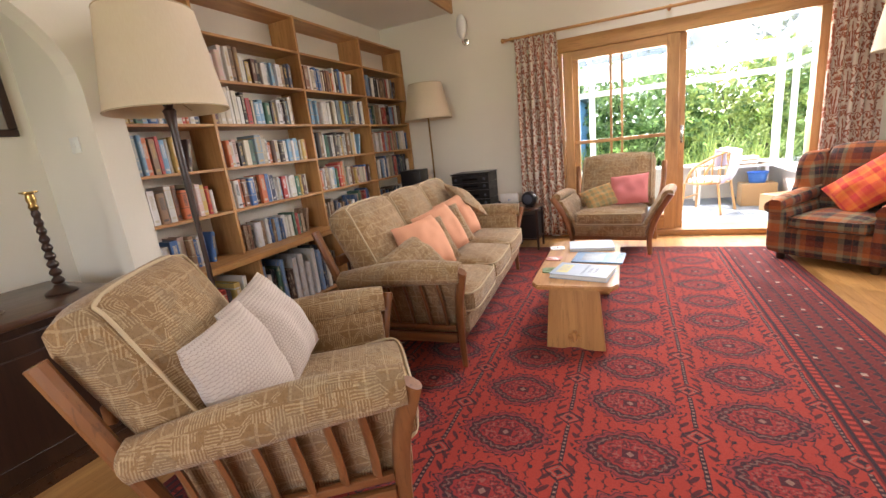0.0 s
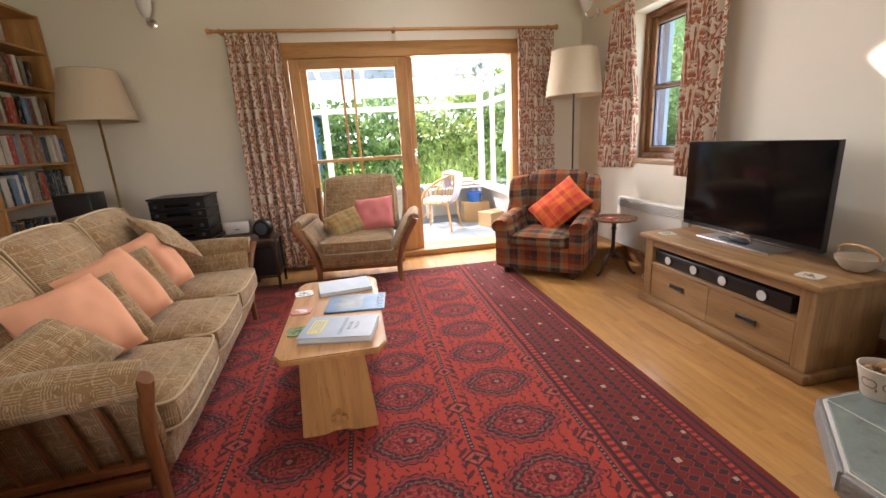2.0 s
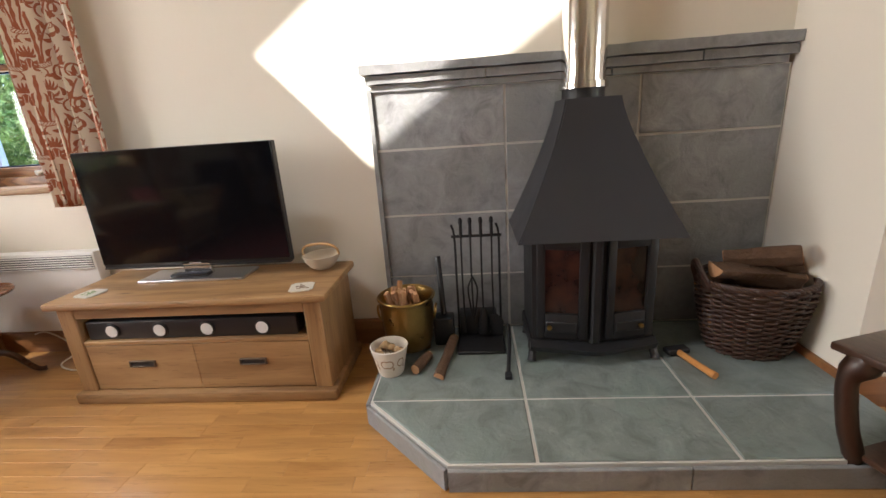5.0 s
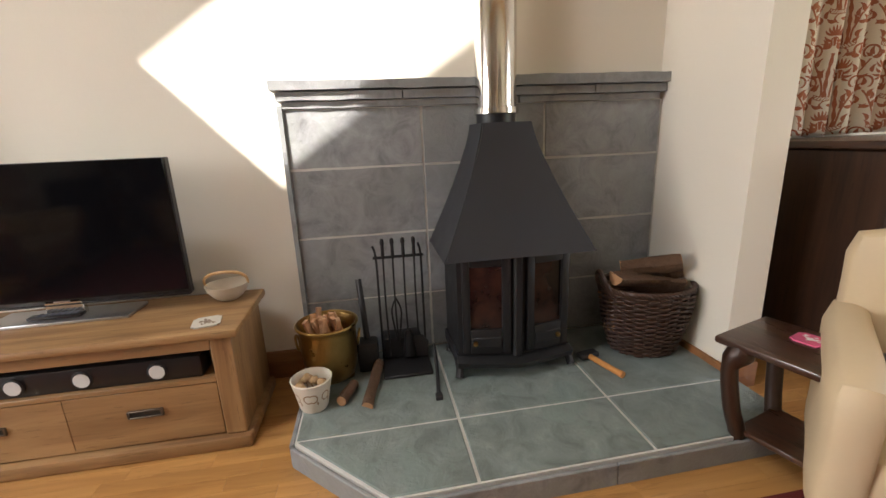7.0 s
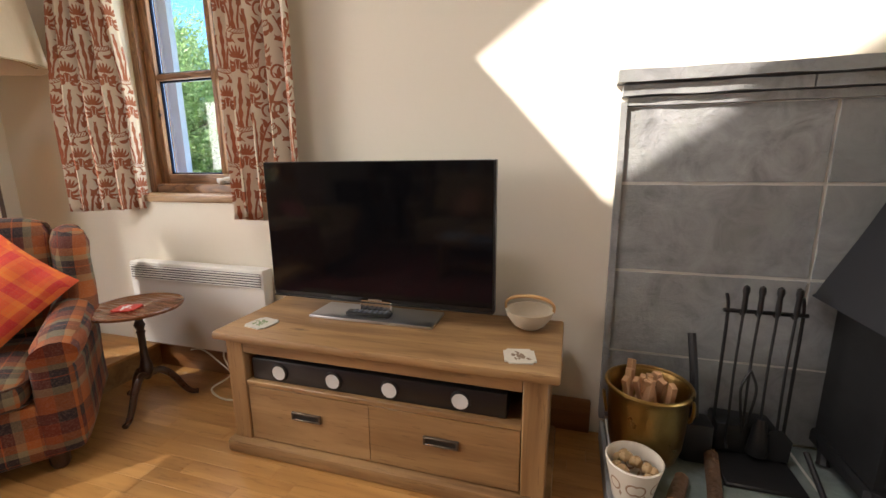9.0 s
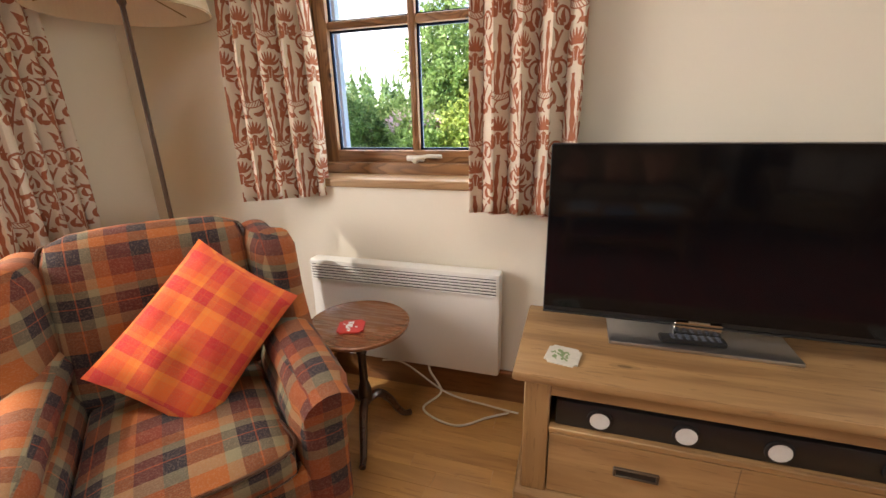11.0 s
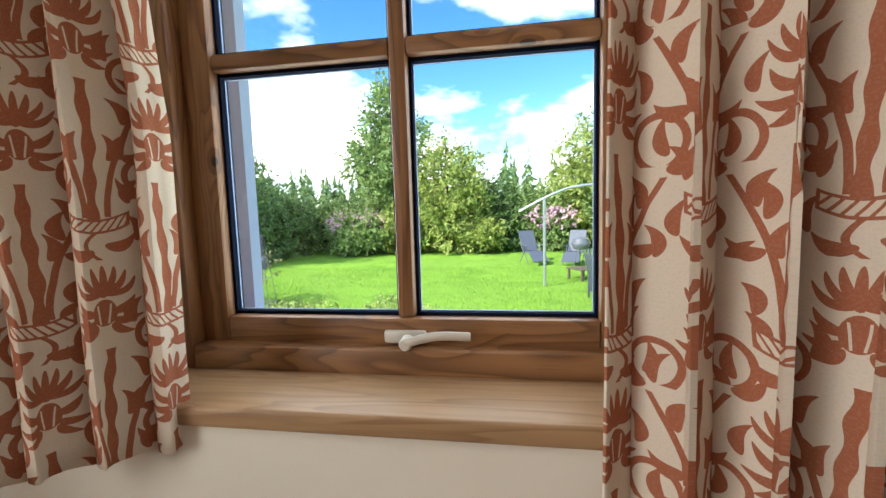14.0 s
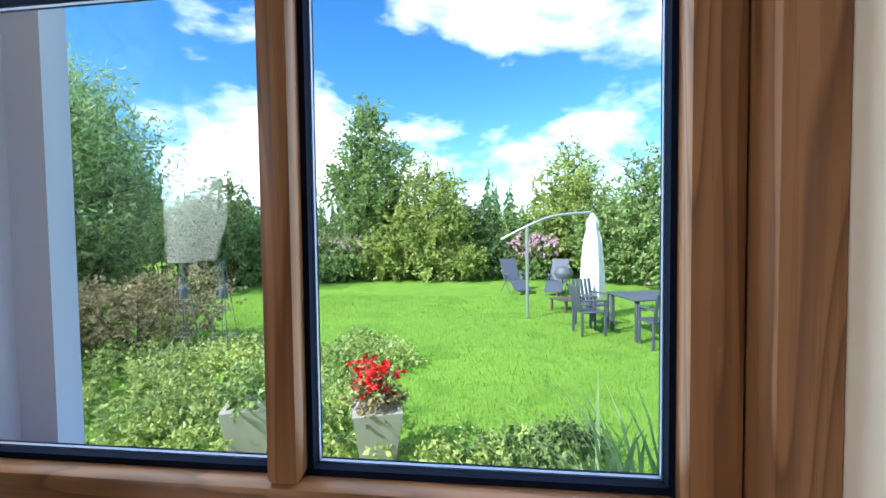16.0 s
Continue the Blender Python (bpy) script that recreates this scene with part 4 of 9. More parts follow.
# rooflight
rl = tagged(new("window_2"), "rooflight in the sloping ceiling", "", "", "structure")
b = bm_new()
for x0, x1, y0, y1 in ((RX0 - 0.02, RX0, RY0 - 0.02, RY1 + 0.02), (RX1, RX1 + 0.02, RY0 - 0.02, RY1 + 0.02)):
    extrude_poly(b, [(y0, roof_z(y0) - 0.006), (y1, roof_z(y1) - 0.006), (y1, roof_z(y1) + TH + 0.02), (y0, roof_z(y0) + TH + 0.02)], "x", x0, x1)
part("window_frame", b, M_OAK_Y, rl)
b = bm_new()
extrude_poly(b, [(RY0, roof_z(RY0) + TH), (RY1, roof_z(RY1) + TH), (RY1, roof_z(RY1) + TH + 0.006), (RY0, roof_z(RY0) + TH + 0.006)], "x", RX0, RX1)
g = part("pane", b, M_GLASS, rl, smooth=False)
g.visible_shadow = False

# ---- rug ----
b = bm_new()
n = 60
rows = []
for i in range(n + 1):
    row = []
    for j in range(n + 1):
        xx, yy = -1.74 + 3.02 * i / n, -0.38 + 5.06 * j / n
        row.append(b.verts.new((xx + 0.006 * noise.noise(Vector((yy * 2, 3, 0))), yy + 0.006 * noise.noise(Vector((xx * 2, 7, 0))), 0.010 + 0.002 * noise.noise(Vector((xx * 3, yy * 3, 0))))))
    rows.append(row)
for i in range(n):
    for j in range(n):
        b.faces.new((rows[i][j], rows[i + 1][j], rows[i + 1][j + 1], rows[i][j + 1]))
edge = bmesh.ops.extrude_face_region(b, geom=list(b.faces))
for v in edge["geom"]:
    if isinstance(v, bmesh.types.BMVert):
        v.co.z = 0.0005
tagged(part("rug", b, M_RUG), "deep red patterned wool rug with dark medallions", "rug")

# south window behind the walker
w3 = tagged(new("window_3"), "white framed window of the far end", "", "", "structure")
for x0, x1, z0, z1 in ((-1.3, -1.24, 0.85, 2.2), (1.24, 1.3, 0.85, 2.2), (-1.24, 1.24, 0.85, 0.91), (-1.24, 1.24, 2.14, 2.2), (-0.03, 0.03, 0.91, 2.14)):
    part("window_frame", boxed(x0, x1, SOUTH - 0.14, SOUTH - 0.06, z0, z1, 0.004), M_UPVC, w3)
g = part("pane", boxed(-1.24, 1.24, SOUTH - 0.103, SOUTH - 0.097, 0.91, 2.14), M_GLASS, w3, smooth=False)
g.visible_shadow = False

window_light("sky_light_doors", look((0.5, 6.4, 1.9), (0.4, 3.0, 0.6)), 3.6, 1.8, 116, (1.0, 0.97, 0.92))
window_light("sky_light_window", look((2.715, 3.92, 1.60), (0.5, 3.92, 1.60)), 0.84, 1.14, 5.5, (0.92, 0.97, 1.0))
window_light("sky_light_roof", look(((RX0 + RX1) / 2, 3.7, 4.5), (0.2, 2.0, 0.0)), 0.45, 1.3, 26, (1.0, 0.98, 0.95))
window_light("sky_light_south", look((0.0, SOUTH - 0.05, 1.55), (0.0, 2.0, 1.2)), 2.4, 1.2, 22, (1.0, 0.96, 0.90))
# ---- bookcase and books ----
BX0, BX1 = WEST + 0.002, -2.68
bookcase = thing("bookcase", pose(0, 0, 0), "tall honey pine bookcase filled with books", "bookcase")
LEVELS = [0.60, 0.93, 1.243, 1.555, 1.865, 2.18, 2.475]
BAYS = [1.535, 2.27, 3.29, 4.305, 5.255]
for yb in BAYS:
    part("upright", boxed(BX0, BX1, yb - 0.012, yb + 0.012, 0.60, 2.49, 0.002), M_OAK_Z, bookcase)
for z in LEVELS[1:]:
    for y0, y1 in zip(BAYS, BAYS[1:]):
        part("shelf", boxed(BX0, BX1 - 0.002, y0 + 0.012, y1 - 0.012, z - 0.010, z + 0.010, 0.002), M_OAK_Y, bookcase)
part("base_top", boxed(BX0, -2.52, 1.53, 5.267, 0.555, 0.60, 0.004), M_OAK_Y, bookcase)
for yb in BAYS:
    part("base_upright", boxed(BX0, -2.54, yb - 0.012, yb + 0.012, 0.06, 0.555, 0.002), M_OAK_Z, bookcase)
part("base_shelf", boxed(BX0, -2.54, 1.53, 5.267, 0.04, 0.06, 0.002), M_OAK_Y, bookcase)


def book_cover():
    k = Mat("book covers", 0.45)
    r = k.rnd()
    cols = [(0.06, 0.08, 0.14), (0.72, 0.68, 0.60), (0.13, 0.06, 0.04), (0.80, 0.78, 0.74), (0.06, 0.16, 0.40), (0.30, 0.18, 0.10), (0.66, 0.60, 0.48), (0.02, 0.02, 0.022), (0.50, 0.05, 0.04), (0.78, 0.76, 0.74), (0.06, 0.18, 0.12),
            (0.22, 0.42, 0.62), (0.64, 0.44, 0.12), (0.74, 0.72, 0.68), (0.70, 0.70, 0.68), (0.06, 0.05, 0.05), (0.26, 0.12, 0.07), (0.62, 0.60, 0.56), (0.66, 0.18, 0.07), (0.70, 0.50, 0.45), (0.24, 0.32, 0.36), (0.42, 0.36, 0.26)]
    base = k.ramp((r * 13.7).wrap(), [(i / len(cols), c) for i, c in enumerate(cols)], True)
    x, y, z = k.axes("Generated")
    title = z.band(0.45, 0.86) * (y - 0.5).abs().lt(0.24) * k.noise(60, 1, vec=k.coord("Object", (1, 1, 3))).gt(0.47)
    foot = z.band(0.08, 0.15) * (y - 0.5).abs().lt(0.28)
    band_ = z.band(0.88, 0.91) + z.band(0.38, 0.40)
    ink = k.ramp((r * 5.3).wrap(), [(0, (0.6, 0.55, 0.4)), (0.4, (0.06, 0.05, 0.05)), (0.6, (0.55, 0.36, 0.10)), (0.8, (0.75, 0.73, 0.7))], True)
    on = (title + foot + band_ * (r * 7.1).wrap().gt(0.5)).min(1.0) * 0.85
    col = k.mix(on, base, ink)
    col = k.mix(k.noise(30, 3) * 0.16, col, (0.26, 0.21, 0.16))
    k.color(col).bump(k.noise(120, 2), 0.1, 0.001)
    return k.m


M_BOOK = book_cover()
M_PAGES = speckled("book pages", (0.62, 0.55, 0.42), 0.9, var=0.15, scale=30)


def book_mesh(kind):
    """A closed book 1 by 1 by 1, its spine at +x: boards, rounded spine and recessed page block."""
    b2 = bm_new()
    if kind == "hard":
        outline = [(0.0, 0.0), (0.94, 0.0), (0.985, 0.12), (1.0, 0.32), (1.0, 0.68), (0.985, 0.88), (0.94, 1.0), (0.0, 1.0), (0.0, 0.90), (0.9, 0.90), (0.9, 0.10), (0.0, 0.10)]
    else:
        outline = [(0.0, 0.0), (0.99, 0.0), (1.0, 0.06), (1.0, 0.94), (0.99, 1.0), (0.0, 1.0), (0.0, 0.96), (0.97, 0.96), (0.97, 0.04), (0.0, 0.04)]
    extrude_poly(b2, outline, "z", 0.0, 1.0)
    n0 = len(b2.faces)
    b2.faces.ensure_lookup_table()
    box(b2, 0.03, 0.9 if kind == "hard" else 0.97, 0.10 if kind == "hard" else 0.04, 0.90 if kind == "hard" else 0.96, 0.015, 0.965)
    b2.faces.ensure_lookup_table()
    for f in b2.faces[n0:]:
        f.material_index = 1
    me = bpy.data.meshes.new("book")
    bmesh.ops.recalc_face_normals(b2, faces=b2.faces)
    b2.to_mesh(me)
    b2.free()
    me.materials.append(M_BOOK)
    me.materials.append(M_PAGES)
    return me


BOOK_MESHES = [book_mesh("hard"), book_mesh("soft")]
rb = random.Random(11)


REST = []


def put_book(y, z, th, h, d, lean=0.0, front=BX1 - 0.05):
    if y > 4.30 or z < 0.65 and y > 2.2:
        REST.append((rb.choice(BOOK_MESHES), Matrix.Translation((front - d, y, z + 0.0008)) @ Euler((radians(lean), 0, 0)).to_matrix().to_4x4() @ Matrix.Diagonal((d, th, h, 1))))
        return None
    ob = new("book", rb.choice(BOOK_MESHES))
    ob.matrix_world = Matrix.Translation((front - d, y, z + 0.0008)) @ Euler((radians(lean), 0, 0)).to_matrix().to_4x4() @ Matrix.Diagonal((d, th, h, 1))
    return tagged(ob, "upright book shelved among other books", "book", "books on the bookcase")


for li in range(6):
    z = LEVELS[li] + (0.010 if li else 0.0)
    if li == 5:
        continue
    for bi, (y0, y1) in enumerate(zip(BAYS, BAYS[1:])):
        y = y0 + 0.016 + rb.uniform(0, 0.03)
        end = y1 - 0.018 - rb.choice([0.0, 0.03, 0.10, 0.22]) * (1 if li != 1 else 0.4)
        tall = rb.uniform(0.19, 0.25)
        while y < end - 0.016:
            th = rb.choice([0.022, 0.028, 0.032, 0.038, 0.044, 0.052]) * rb.uniform(0.9, 1.25)
            if y + th > end:
                break
            if rb.random() < 0.12:
                tall = rb.uniform(0.18, 0.27)
            h = min(0.285, tall * rb.uniform(0.88, 1.07))
            put_book(y, z, th - 0.0012, h, rb.uniform(0.13, 0.19), 0.0, BX1 - rb.uniform(0.025, 0.07))
            y += th + 0.0006
        if y < y1 - 0.16:
            put_book(y + 0.014, z, 0.03, 0.22, 0.15, rb.uniform(-13, -9))
# tall albums in the base
for bi, (y0, y1) in enumerate(zip(BAYS, BAYS[1:])):
    y = y0 + 0.03
    while y < y1 - 0.10 and bi < 3:
        th = rb.uniform(0.03, 0.055)
        put_book(y, 0.06, th, rb.uniform(0.31, 0.42), 0.27, 0.0, -2.575)
        y += th + rb.choice([0.002, 0.004, 0.03])


def far_cover():
    k = Mat("far book covers", 0.5)
    r = k.island()
    cols = [(0.04, 0.05, 0.08), (0.62, 0.58, 0.50), (0.09, 0.045, 0.03), (0.70, 0.68, 0.64), (0.05, 0.10, 0.22), (0.24, 0.15, 0.085), (0.012, 0.012, 0.014), (0.36, 0.05, 0.04), (0.60, 0.58, 0.56), (0.05, 0.12, 0.08), (0.16, 0.26, 0.42), (0.20, 0.10, 0.06), (0.30, 0.25, 0.18)]
    base = k.ramp((r * 17.3).wrap(), [(i / len(cols), c) for i, c in enumerate(cols)], True)
    k.color(k.mix(k.noise(70, 2, vec=k.coord("Object", (1, 1, 0.3))).gt(0.58) * 0.5, base, (0.5, 0.42, 0.28)))
    return k.m


b = bm_new()
for me_, m_ in REST:
    n0 = len(b.verts)
    b.from_mesh(me_)
    b.verts.ensure_lookup_table()
    for v in b.verts[n0:]:
        v.co = m_ @ v.co
me = bpy.data.meshes.new("books")
b.to_mesh(me)
b.free()
me.materials.append(far_cover())
me.materials.append(M_PAGES)
tagged(new("books", me), "rows of assorted books on the far and lowest shelves", "books", "", "stuff")
# ---- upholstered seats with timber frames ----
def curved_post(bm, x, y0, y1, z0, z1, w, d, bow):
    """A post with a forward bow; x across, y0 its foot, y1 its head."""
    n = 10
    rings = []
    for i in range(n + 1):
        t = i / n
        y = y0 + (y1 - y0) * t - bow * math.sin(math.pi * t * 0.9)
        z = z0 + (z1 - z0) * t
        k = 0.85 + 0.25 * t
        rings.append([bm.verts.new((x + sx * w / 2, y + sy * d / 2 * k, z)) for sx, sy in ((-1, -1), (1, -1), (1, 1), (-1, 1))])
    for a, c in zip(rings, rings[1:]):
        for k in range(4):
            bm.faces.new((a[k], a[(k + 1) % 4], c[(k + 1) % 4], c[k]))
    bm.faces.new(rings[0])
    bm.faces.new(rings[-1])
    bmesh.ops.bevel(bm, geom=[e for e in bm.edges if e.is_valid], offset=0.006, segments=2, affect="EDGES", clamp_overlap=True)
    return bm


def seat_unit(name, m, width, seats, label, category, group="", flare=0.08, back_y=0.655):
    """Sofa or armchair: x across, front towards -y; slatted timber arms, loose back and seat cushions."""
    root = thing(name, m, label, category, group)
    hw = width / 2
    for s in (-1, 1):
        xo = s * (hw - 0.025)
        xt = xo + s * flare
        b = bm_new()
        fp = smooth_pts([(xo, 0.03, 0.012), (xo - s * 0.004, 0.035, 0.20), (xo + s * flare * 0.35, 0.02, 0.40), (xt, -0.03, 0.60)], 6)
        tube(b, fp, [0.024 + 0.010 * min(1, i / 8) for i in range(len(fp))], 10, 0.62)
        part("front_post", b, M_TEAK_Z, root)
        b = bm_new()
        tube(b, smooth_pts([(xo, 0.70, 0.012), (xo, 0.68, 0.25), (xo + s * flare * 0.4, 0.76, 0.55), (xo + s * flare * 0.45, 0.86, 0.83)]), 0.026, 8)
        part("back_post", b, M_TEAK_Z, root)
        part("side_rail", boxed(xo - 0.014, xo + 0.014, 0.06, 0.70, 0.155, 0.205, 0.005, 2), M_TEAK, root)
        part("side_rail", boxed(xo - 0.013, xo + 0.013, 0.06, 0.70, 0.235, 0.262, 0.004, 2), M_TEAK, root)
        for i in range(6):
            ys = 0.11 + i * 0.10
            b = bm_new()
            tube(b, smooth_pts([(xo, ys, 0.26), (xo + s * flare * 0.4, ys + 0.005, 0.40), (xt - s * 0.01, ys + 0.02, 0.555)], 4), 0.021, 6, 0.45)
            part("slat", b, M_TEAK_Z, root)
        # arm pad, rolled over at the front and sagging to the back
        b = bm_new()
        pts = smooth_pts([(xt - s * 0.03, -0.01, 0.585), (xt - s * 0.03, 0.25, 0.585), (xt - s * 0.025, 0.50, 0.565), (xt - s * 0.03, 0.745, 0.53)], 7)
        radii = [0.060 + 0.016 * math.sin(math.pi * min(1.0, i / (len(pts) - 1) * 1.1)) for i in range(len(pts))]
        radii[-1] = 0.035
        tube(b, pts, radii, 14, 0.72)
        part("arm_pad", b, M_TAPESTRY, root)
        b = bm_new()
        pad(b, min(xo - s * 0.028, xo - s * 0.085), max(xo - s * 0.028, xo - s * 0.085), 0.01, 0.66, 0.25, 0.56, 0.025, 0.0)
        for v in b.verts:
            v.co.x += s * (flare - 0.01) * max(0.0, (v.co.z - 0.27) / 0.29) ** 1.2
        part("inner_arm", b, M_TAPESTRY, root)
    part("front_rail", boxed(-hw + 0.045, hw - 0.045, 0.03, 0.058, 0.15, 0.20, 0.005, 2), M_TEAK, root)
    part("back_rail", boxed(-hw + 0.05, hw - 0.05, 0.77, 0.80, 0.60, 0.66, 0.005, 2), M_TEAK, root)
    b = bm_new()
    pad(b, -hw + 0.06, hw - 0.06, -0.012, 0.66, 0.185, 0.315, 0.03, 0.0)
    part("seat_base", b, M_TAPESTRY, root)
    iw = (width - 0.15) / seats
    for i in range(seats):
        x0 = -hw + 0.075 + i * iw
        b = bm_new()
        pad(b, x0 + 0.003, x0 + iw - 0.003, -0.055, 0.60, 0.305, 0.445, 0.055, 0.022, seed=i)
        seat = part("seat_cushion", b, M_TAPESTRY, root)
        b = bm_new()
        r = 0.006
        for zz in (0.428, 0.325):
            tube(b, smooth_pts([(x0 + 0.02, 0.1, zz), (x0 + 0.025, -0.03, zz), (x0 + iw / 2, -0.049, zz), (x0 + iw - 0.025, -0.03, zz), (x0 + iw - 0.02, 0.1, zz)], 6), r, 6)
        part("piping", b, M_PIPING, seat)
        # back cushion leans on the frame
        bw = iw / 2 + (0.055 if seats == 1 else 0.02)
        mb = pose(x0 + iw / 2, back_y, 0.655, 64 + 2 * noise.noise(Vector((i, 2, 1))), 0, 0)
        b = bm_new()
        pad(b, -bw, bw, -0.30, 0.31, -0.09, 0.10, 0.08, 0.05, mb, seed=i + 5)
        back = part("back_cushion", b, M_TAPESTRY, root)
        b = bm_new()
        h = bw - 0.03
        loop = [(-h, -0.22, 0.085), (-h * 0.98, 0.20, 0.092), (-h * 0.86, 0.278, 0.078), (0, 0.295, 0.085), (h * 0.86, 0.278, 0.078), (h * 0.98, 0.20, 0.092), (h, -0.22, 0.085)]
        tube(b, smooth_pts([mb @ Vector(p) for p in loop], 5), r, 6)
        part("piping", b, M_PIPING, back)
    return root


def loose_cushion(m, w, h, material, label, seed, thick=0.13, group=""):
    b = cushion(bm_new(), w, h, thick, None, 16, 2.4, 0.0, seed, 0.02)
    ob = part("scatter_cushion", b, material)
    ob.matrix_world = m
    return tagged(ob, label, "cushion", group)


SOFA = pose(-0.865, 2.93, 0, 0, 0, 94.1)
seat_unit("sofa", SOFA, 1.88, 3, "three-seat sofa in beige woven fabric with slatted teak arms", "sofa")
NEAR = pose(-0.80, 1.25, 0, 0, 0, 125.6)
seat_unit("armchair", NEAR, 0.72, 1, "beige woven armchair with slatted teak arms and two knitted cushions", "armchair", "matching armchairs", 0.08, 0.70)
FAR = pose(-0.165, 4.385, 0, 0, 0, -6.0)
seat_unit("armchair", FAR, 0.79, 1, "beige woven armchair with curved teak arms beside the patio doors", "armchair", "matching armchairs", 0.17)


def lean_on(root, x, y, z, tilt, turn, spin=0):
    """A cushion set upright on a seat: tilt back from upright, turn about the vertical, spin in its plane."""
    return root @ pose(x, y, z, 0, 0, turn) @ pose(0, 0, 0, 90 - tilt, 0, 0) @ pose(0, 0, 0, 0, 0, spin)


g = "cushions along the sofa"
loose_cushion(lean_on(SOFA, -0.74, 0.36, 0.575, 38, -30, 20), 0.40, 0.28, M_TAPESTRY, "small beige woven cushion lying against the sofa arm", 1, 0.12, g)
loose_cushion(lean_on(SOFA, -0.52, 0.36, 0.625, 30, -28, 5), 0.36, 0.36, M_PEACH, "plump peach cotton cushion propped on the sofa", 2, 0.20, g)
loose_cushion(lean_on(SOFA, -0.36, 0.37, 0.60, 30, -38, 8), 0.33, 0.33, M_TAPESTRY, "beige woven cushion squeezed between peach ones", 3, 0.10, g)
loose_cushion(lean_on(SOFA, -0.14, 0.38, 0.635, 28, -28, 12), 0.37, 0.37, M_PEACH, "plump peach cotton cushion propped on the sofa", 4, 0.20, g)
loose_cushion(lean_on(SOFA, 0.06, 0.38, 0.62, 30, -36, 8), 0.34, 0.34, M_TAPESTRY, "beige woven cushion squeezed between peach ones", 5, 0.10, g)
loose_cushion(lean_on(SOFA, 0.34, 0.40, 0.64, 28, -24, 10), 0.37, 0.37, M_PEACH, "plump peach cotton cushion propped on the sofa", 6, 0.19, g)
loose_cushion(lean_on(SOFA, 0.60, 0.40, 0.76, 50, 20, 35), 0.40, 0.30, M_TAPESTRY, "beige woven cushion balanced on the sofa arm", 7, 0.12, g)
g = "knitted cushions"
loose_cushion(lean_on(NEAR, -0.17, 0.47, 0.61, 18, -16, 4), 0.33, 0.39, M_KNIT, "cream waffle-knit cushion propped in the armchair", 8, 0.18, g)
loose_cushion(lean_on(NEAR, 0.12, 0.425, 0.63, 28, -16, 8), 0.36, 0.39, M_KNIT, "cream waffle-knit cushion tucked behind another", 9, 0.17, g)
loose_cushion(lean_on(FAR, -0.12, 0.28, 0.545, 45, 15, 20), 0.34, 0.28, M_PLAID_GREEN, "green and orange checked cushion on the armchair", 10, 0.12)
loose_cushion(lean_on(FAR, 0.15, 0.36, 0.605, 32, -8, 6), 0.37, 0.33, M_PINK, "dusty pink cotton cushion on the armchair", 11, 0.15)

# ---- tartan wing chair ----
WING = pose(1.415, 4.075, 0, 0, 0, -40.0)
wing = thing("wing_armchair", WING @ Matrix.Diagonal((1.20, 1.17, 0.965, 1)), "rust and olive tartan wing armchair", "armchair")
b = bm_new()
pad(b, -0.30, 0.30, -0.02, 0.62, 0.05, 0.30, 0.04, 0.0)
part("base", b, M_PLAID, wing)
b = bm_new()
pad(b, -0.215, 0.215, -0.045, 0.50, 0.285, 0.40, 0.045, 0.025)
seat = part("seat_cushion", b, M_PLAID, wing)
b = bm_new()
for zz in (0.385, 0.305):
    tube(b, smooth_pts([(-0.20, 0.1, zz), (-0.20, -0.02, zz), (0, -0.043, zz), (0.20, -0.02, zz), (0.20, 0.1, zz)], 6), 0.005, 6)
part("piping", b, M_DARKWOOD, seat, "dark piping")
for s in (-1, 1):
    # arm: an upholstered side that rolls outwards along its top
    b = bm_new()
    pad(b, min(s * 0.215, s * 0.345), max(s * 0.215, s * 0.345), -0.03, 0.55, 0.06, 0.47, 0.05, 0.0, seed=s)
    tube(b, smooth_pts([(s * 0.292, -0.035, 0.475), (s * 0.295, 0.15, 0.495), (s * 0.29, 0.35, 0.51), (s * 0.27, 0.56, 0.54)], 6), [0.066] * 3 + [0.076] * 10 + [0.07] * 6, 14, 0.85)
    part("arm", b, M_PLAID, wing)
    # wing
    b = bm_new()
    pad(b, min(s * 0.232, s * 0.335), max(s * 0.232, s * 0.335), 0.37, 0.68, 0.44, 0.885, 0.05, 0.0)
    for v in b.verts:
        f = max(0.0, (0.52 - v.co.y) / 0.15)
        v.co.y += 0.075 * f * max(0.0, (v.co.z - 0.70) / 0.18) ** 2 - 0.13 * f * max(0.0, (0.64 - v.co.z) / 0.2) ** 1.3
        v.co.x += s * 0.045 * f
    part("wing", b, M_PLAID, wing)
mb = pose(0, 0.545, 0.64, -12, 0, 0)
b = bm_new()
pad(b, -0.245, 0.245, -0.08, 0.07, -0.30, 0.285, 0.065, 0.02, mb)
back = part("backrest", b, M_PLAID, wing)
b = bm_new()
tube(b, smooth_pts([mb @ Vector(p) for p in ((-0.232, -0.035, -0.2), (-0.243, -0.035, 0.20), (-0.19, -0.04, 0.272), (0, -0.035, 0.29), (0.19, -0.04, 0.272), (0.243, -0.035, 0.20), (0.232, -0.035, -0.2))], 6), 0.006, 6)
part("piping", b, M_DARKWOOD, back, "dark piping")
for sx, sy in ((-0.25, 0.02), (0.25, 0.02), (-0.24, 0.56), (0.24, 0.56)):
    b = bm_new()
    lathe(b, [(0.018, 0.0), (0.026, 0.02), (0.028, 0.065)], 12, pose(sx, sy, 0))
    part("foot", b, M_DARKWOOD_Z, wing)
loose_cushion(lean_on(WING, 0.09, 0.385, 0.595, 32, -4, 46), 0.50, 0.37, M_PLAID_ORANGE, "bright orange checked wool cushion propped on the chair", 21, 0.15)
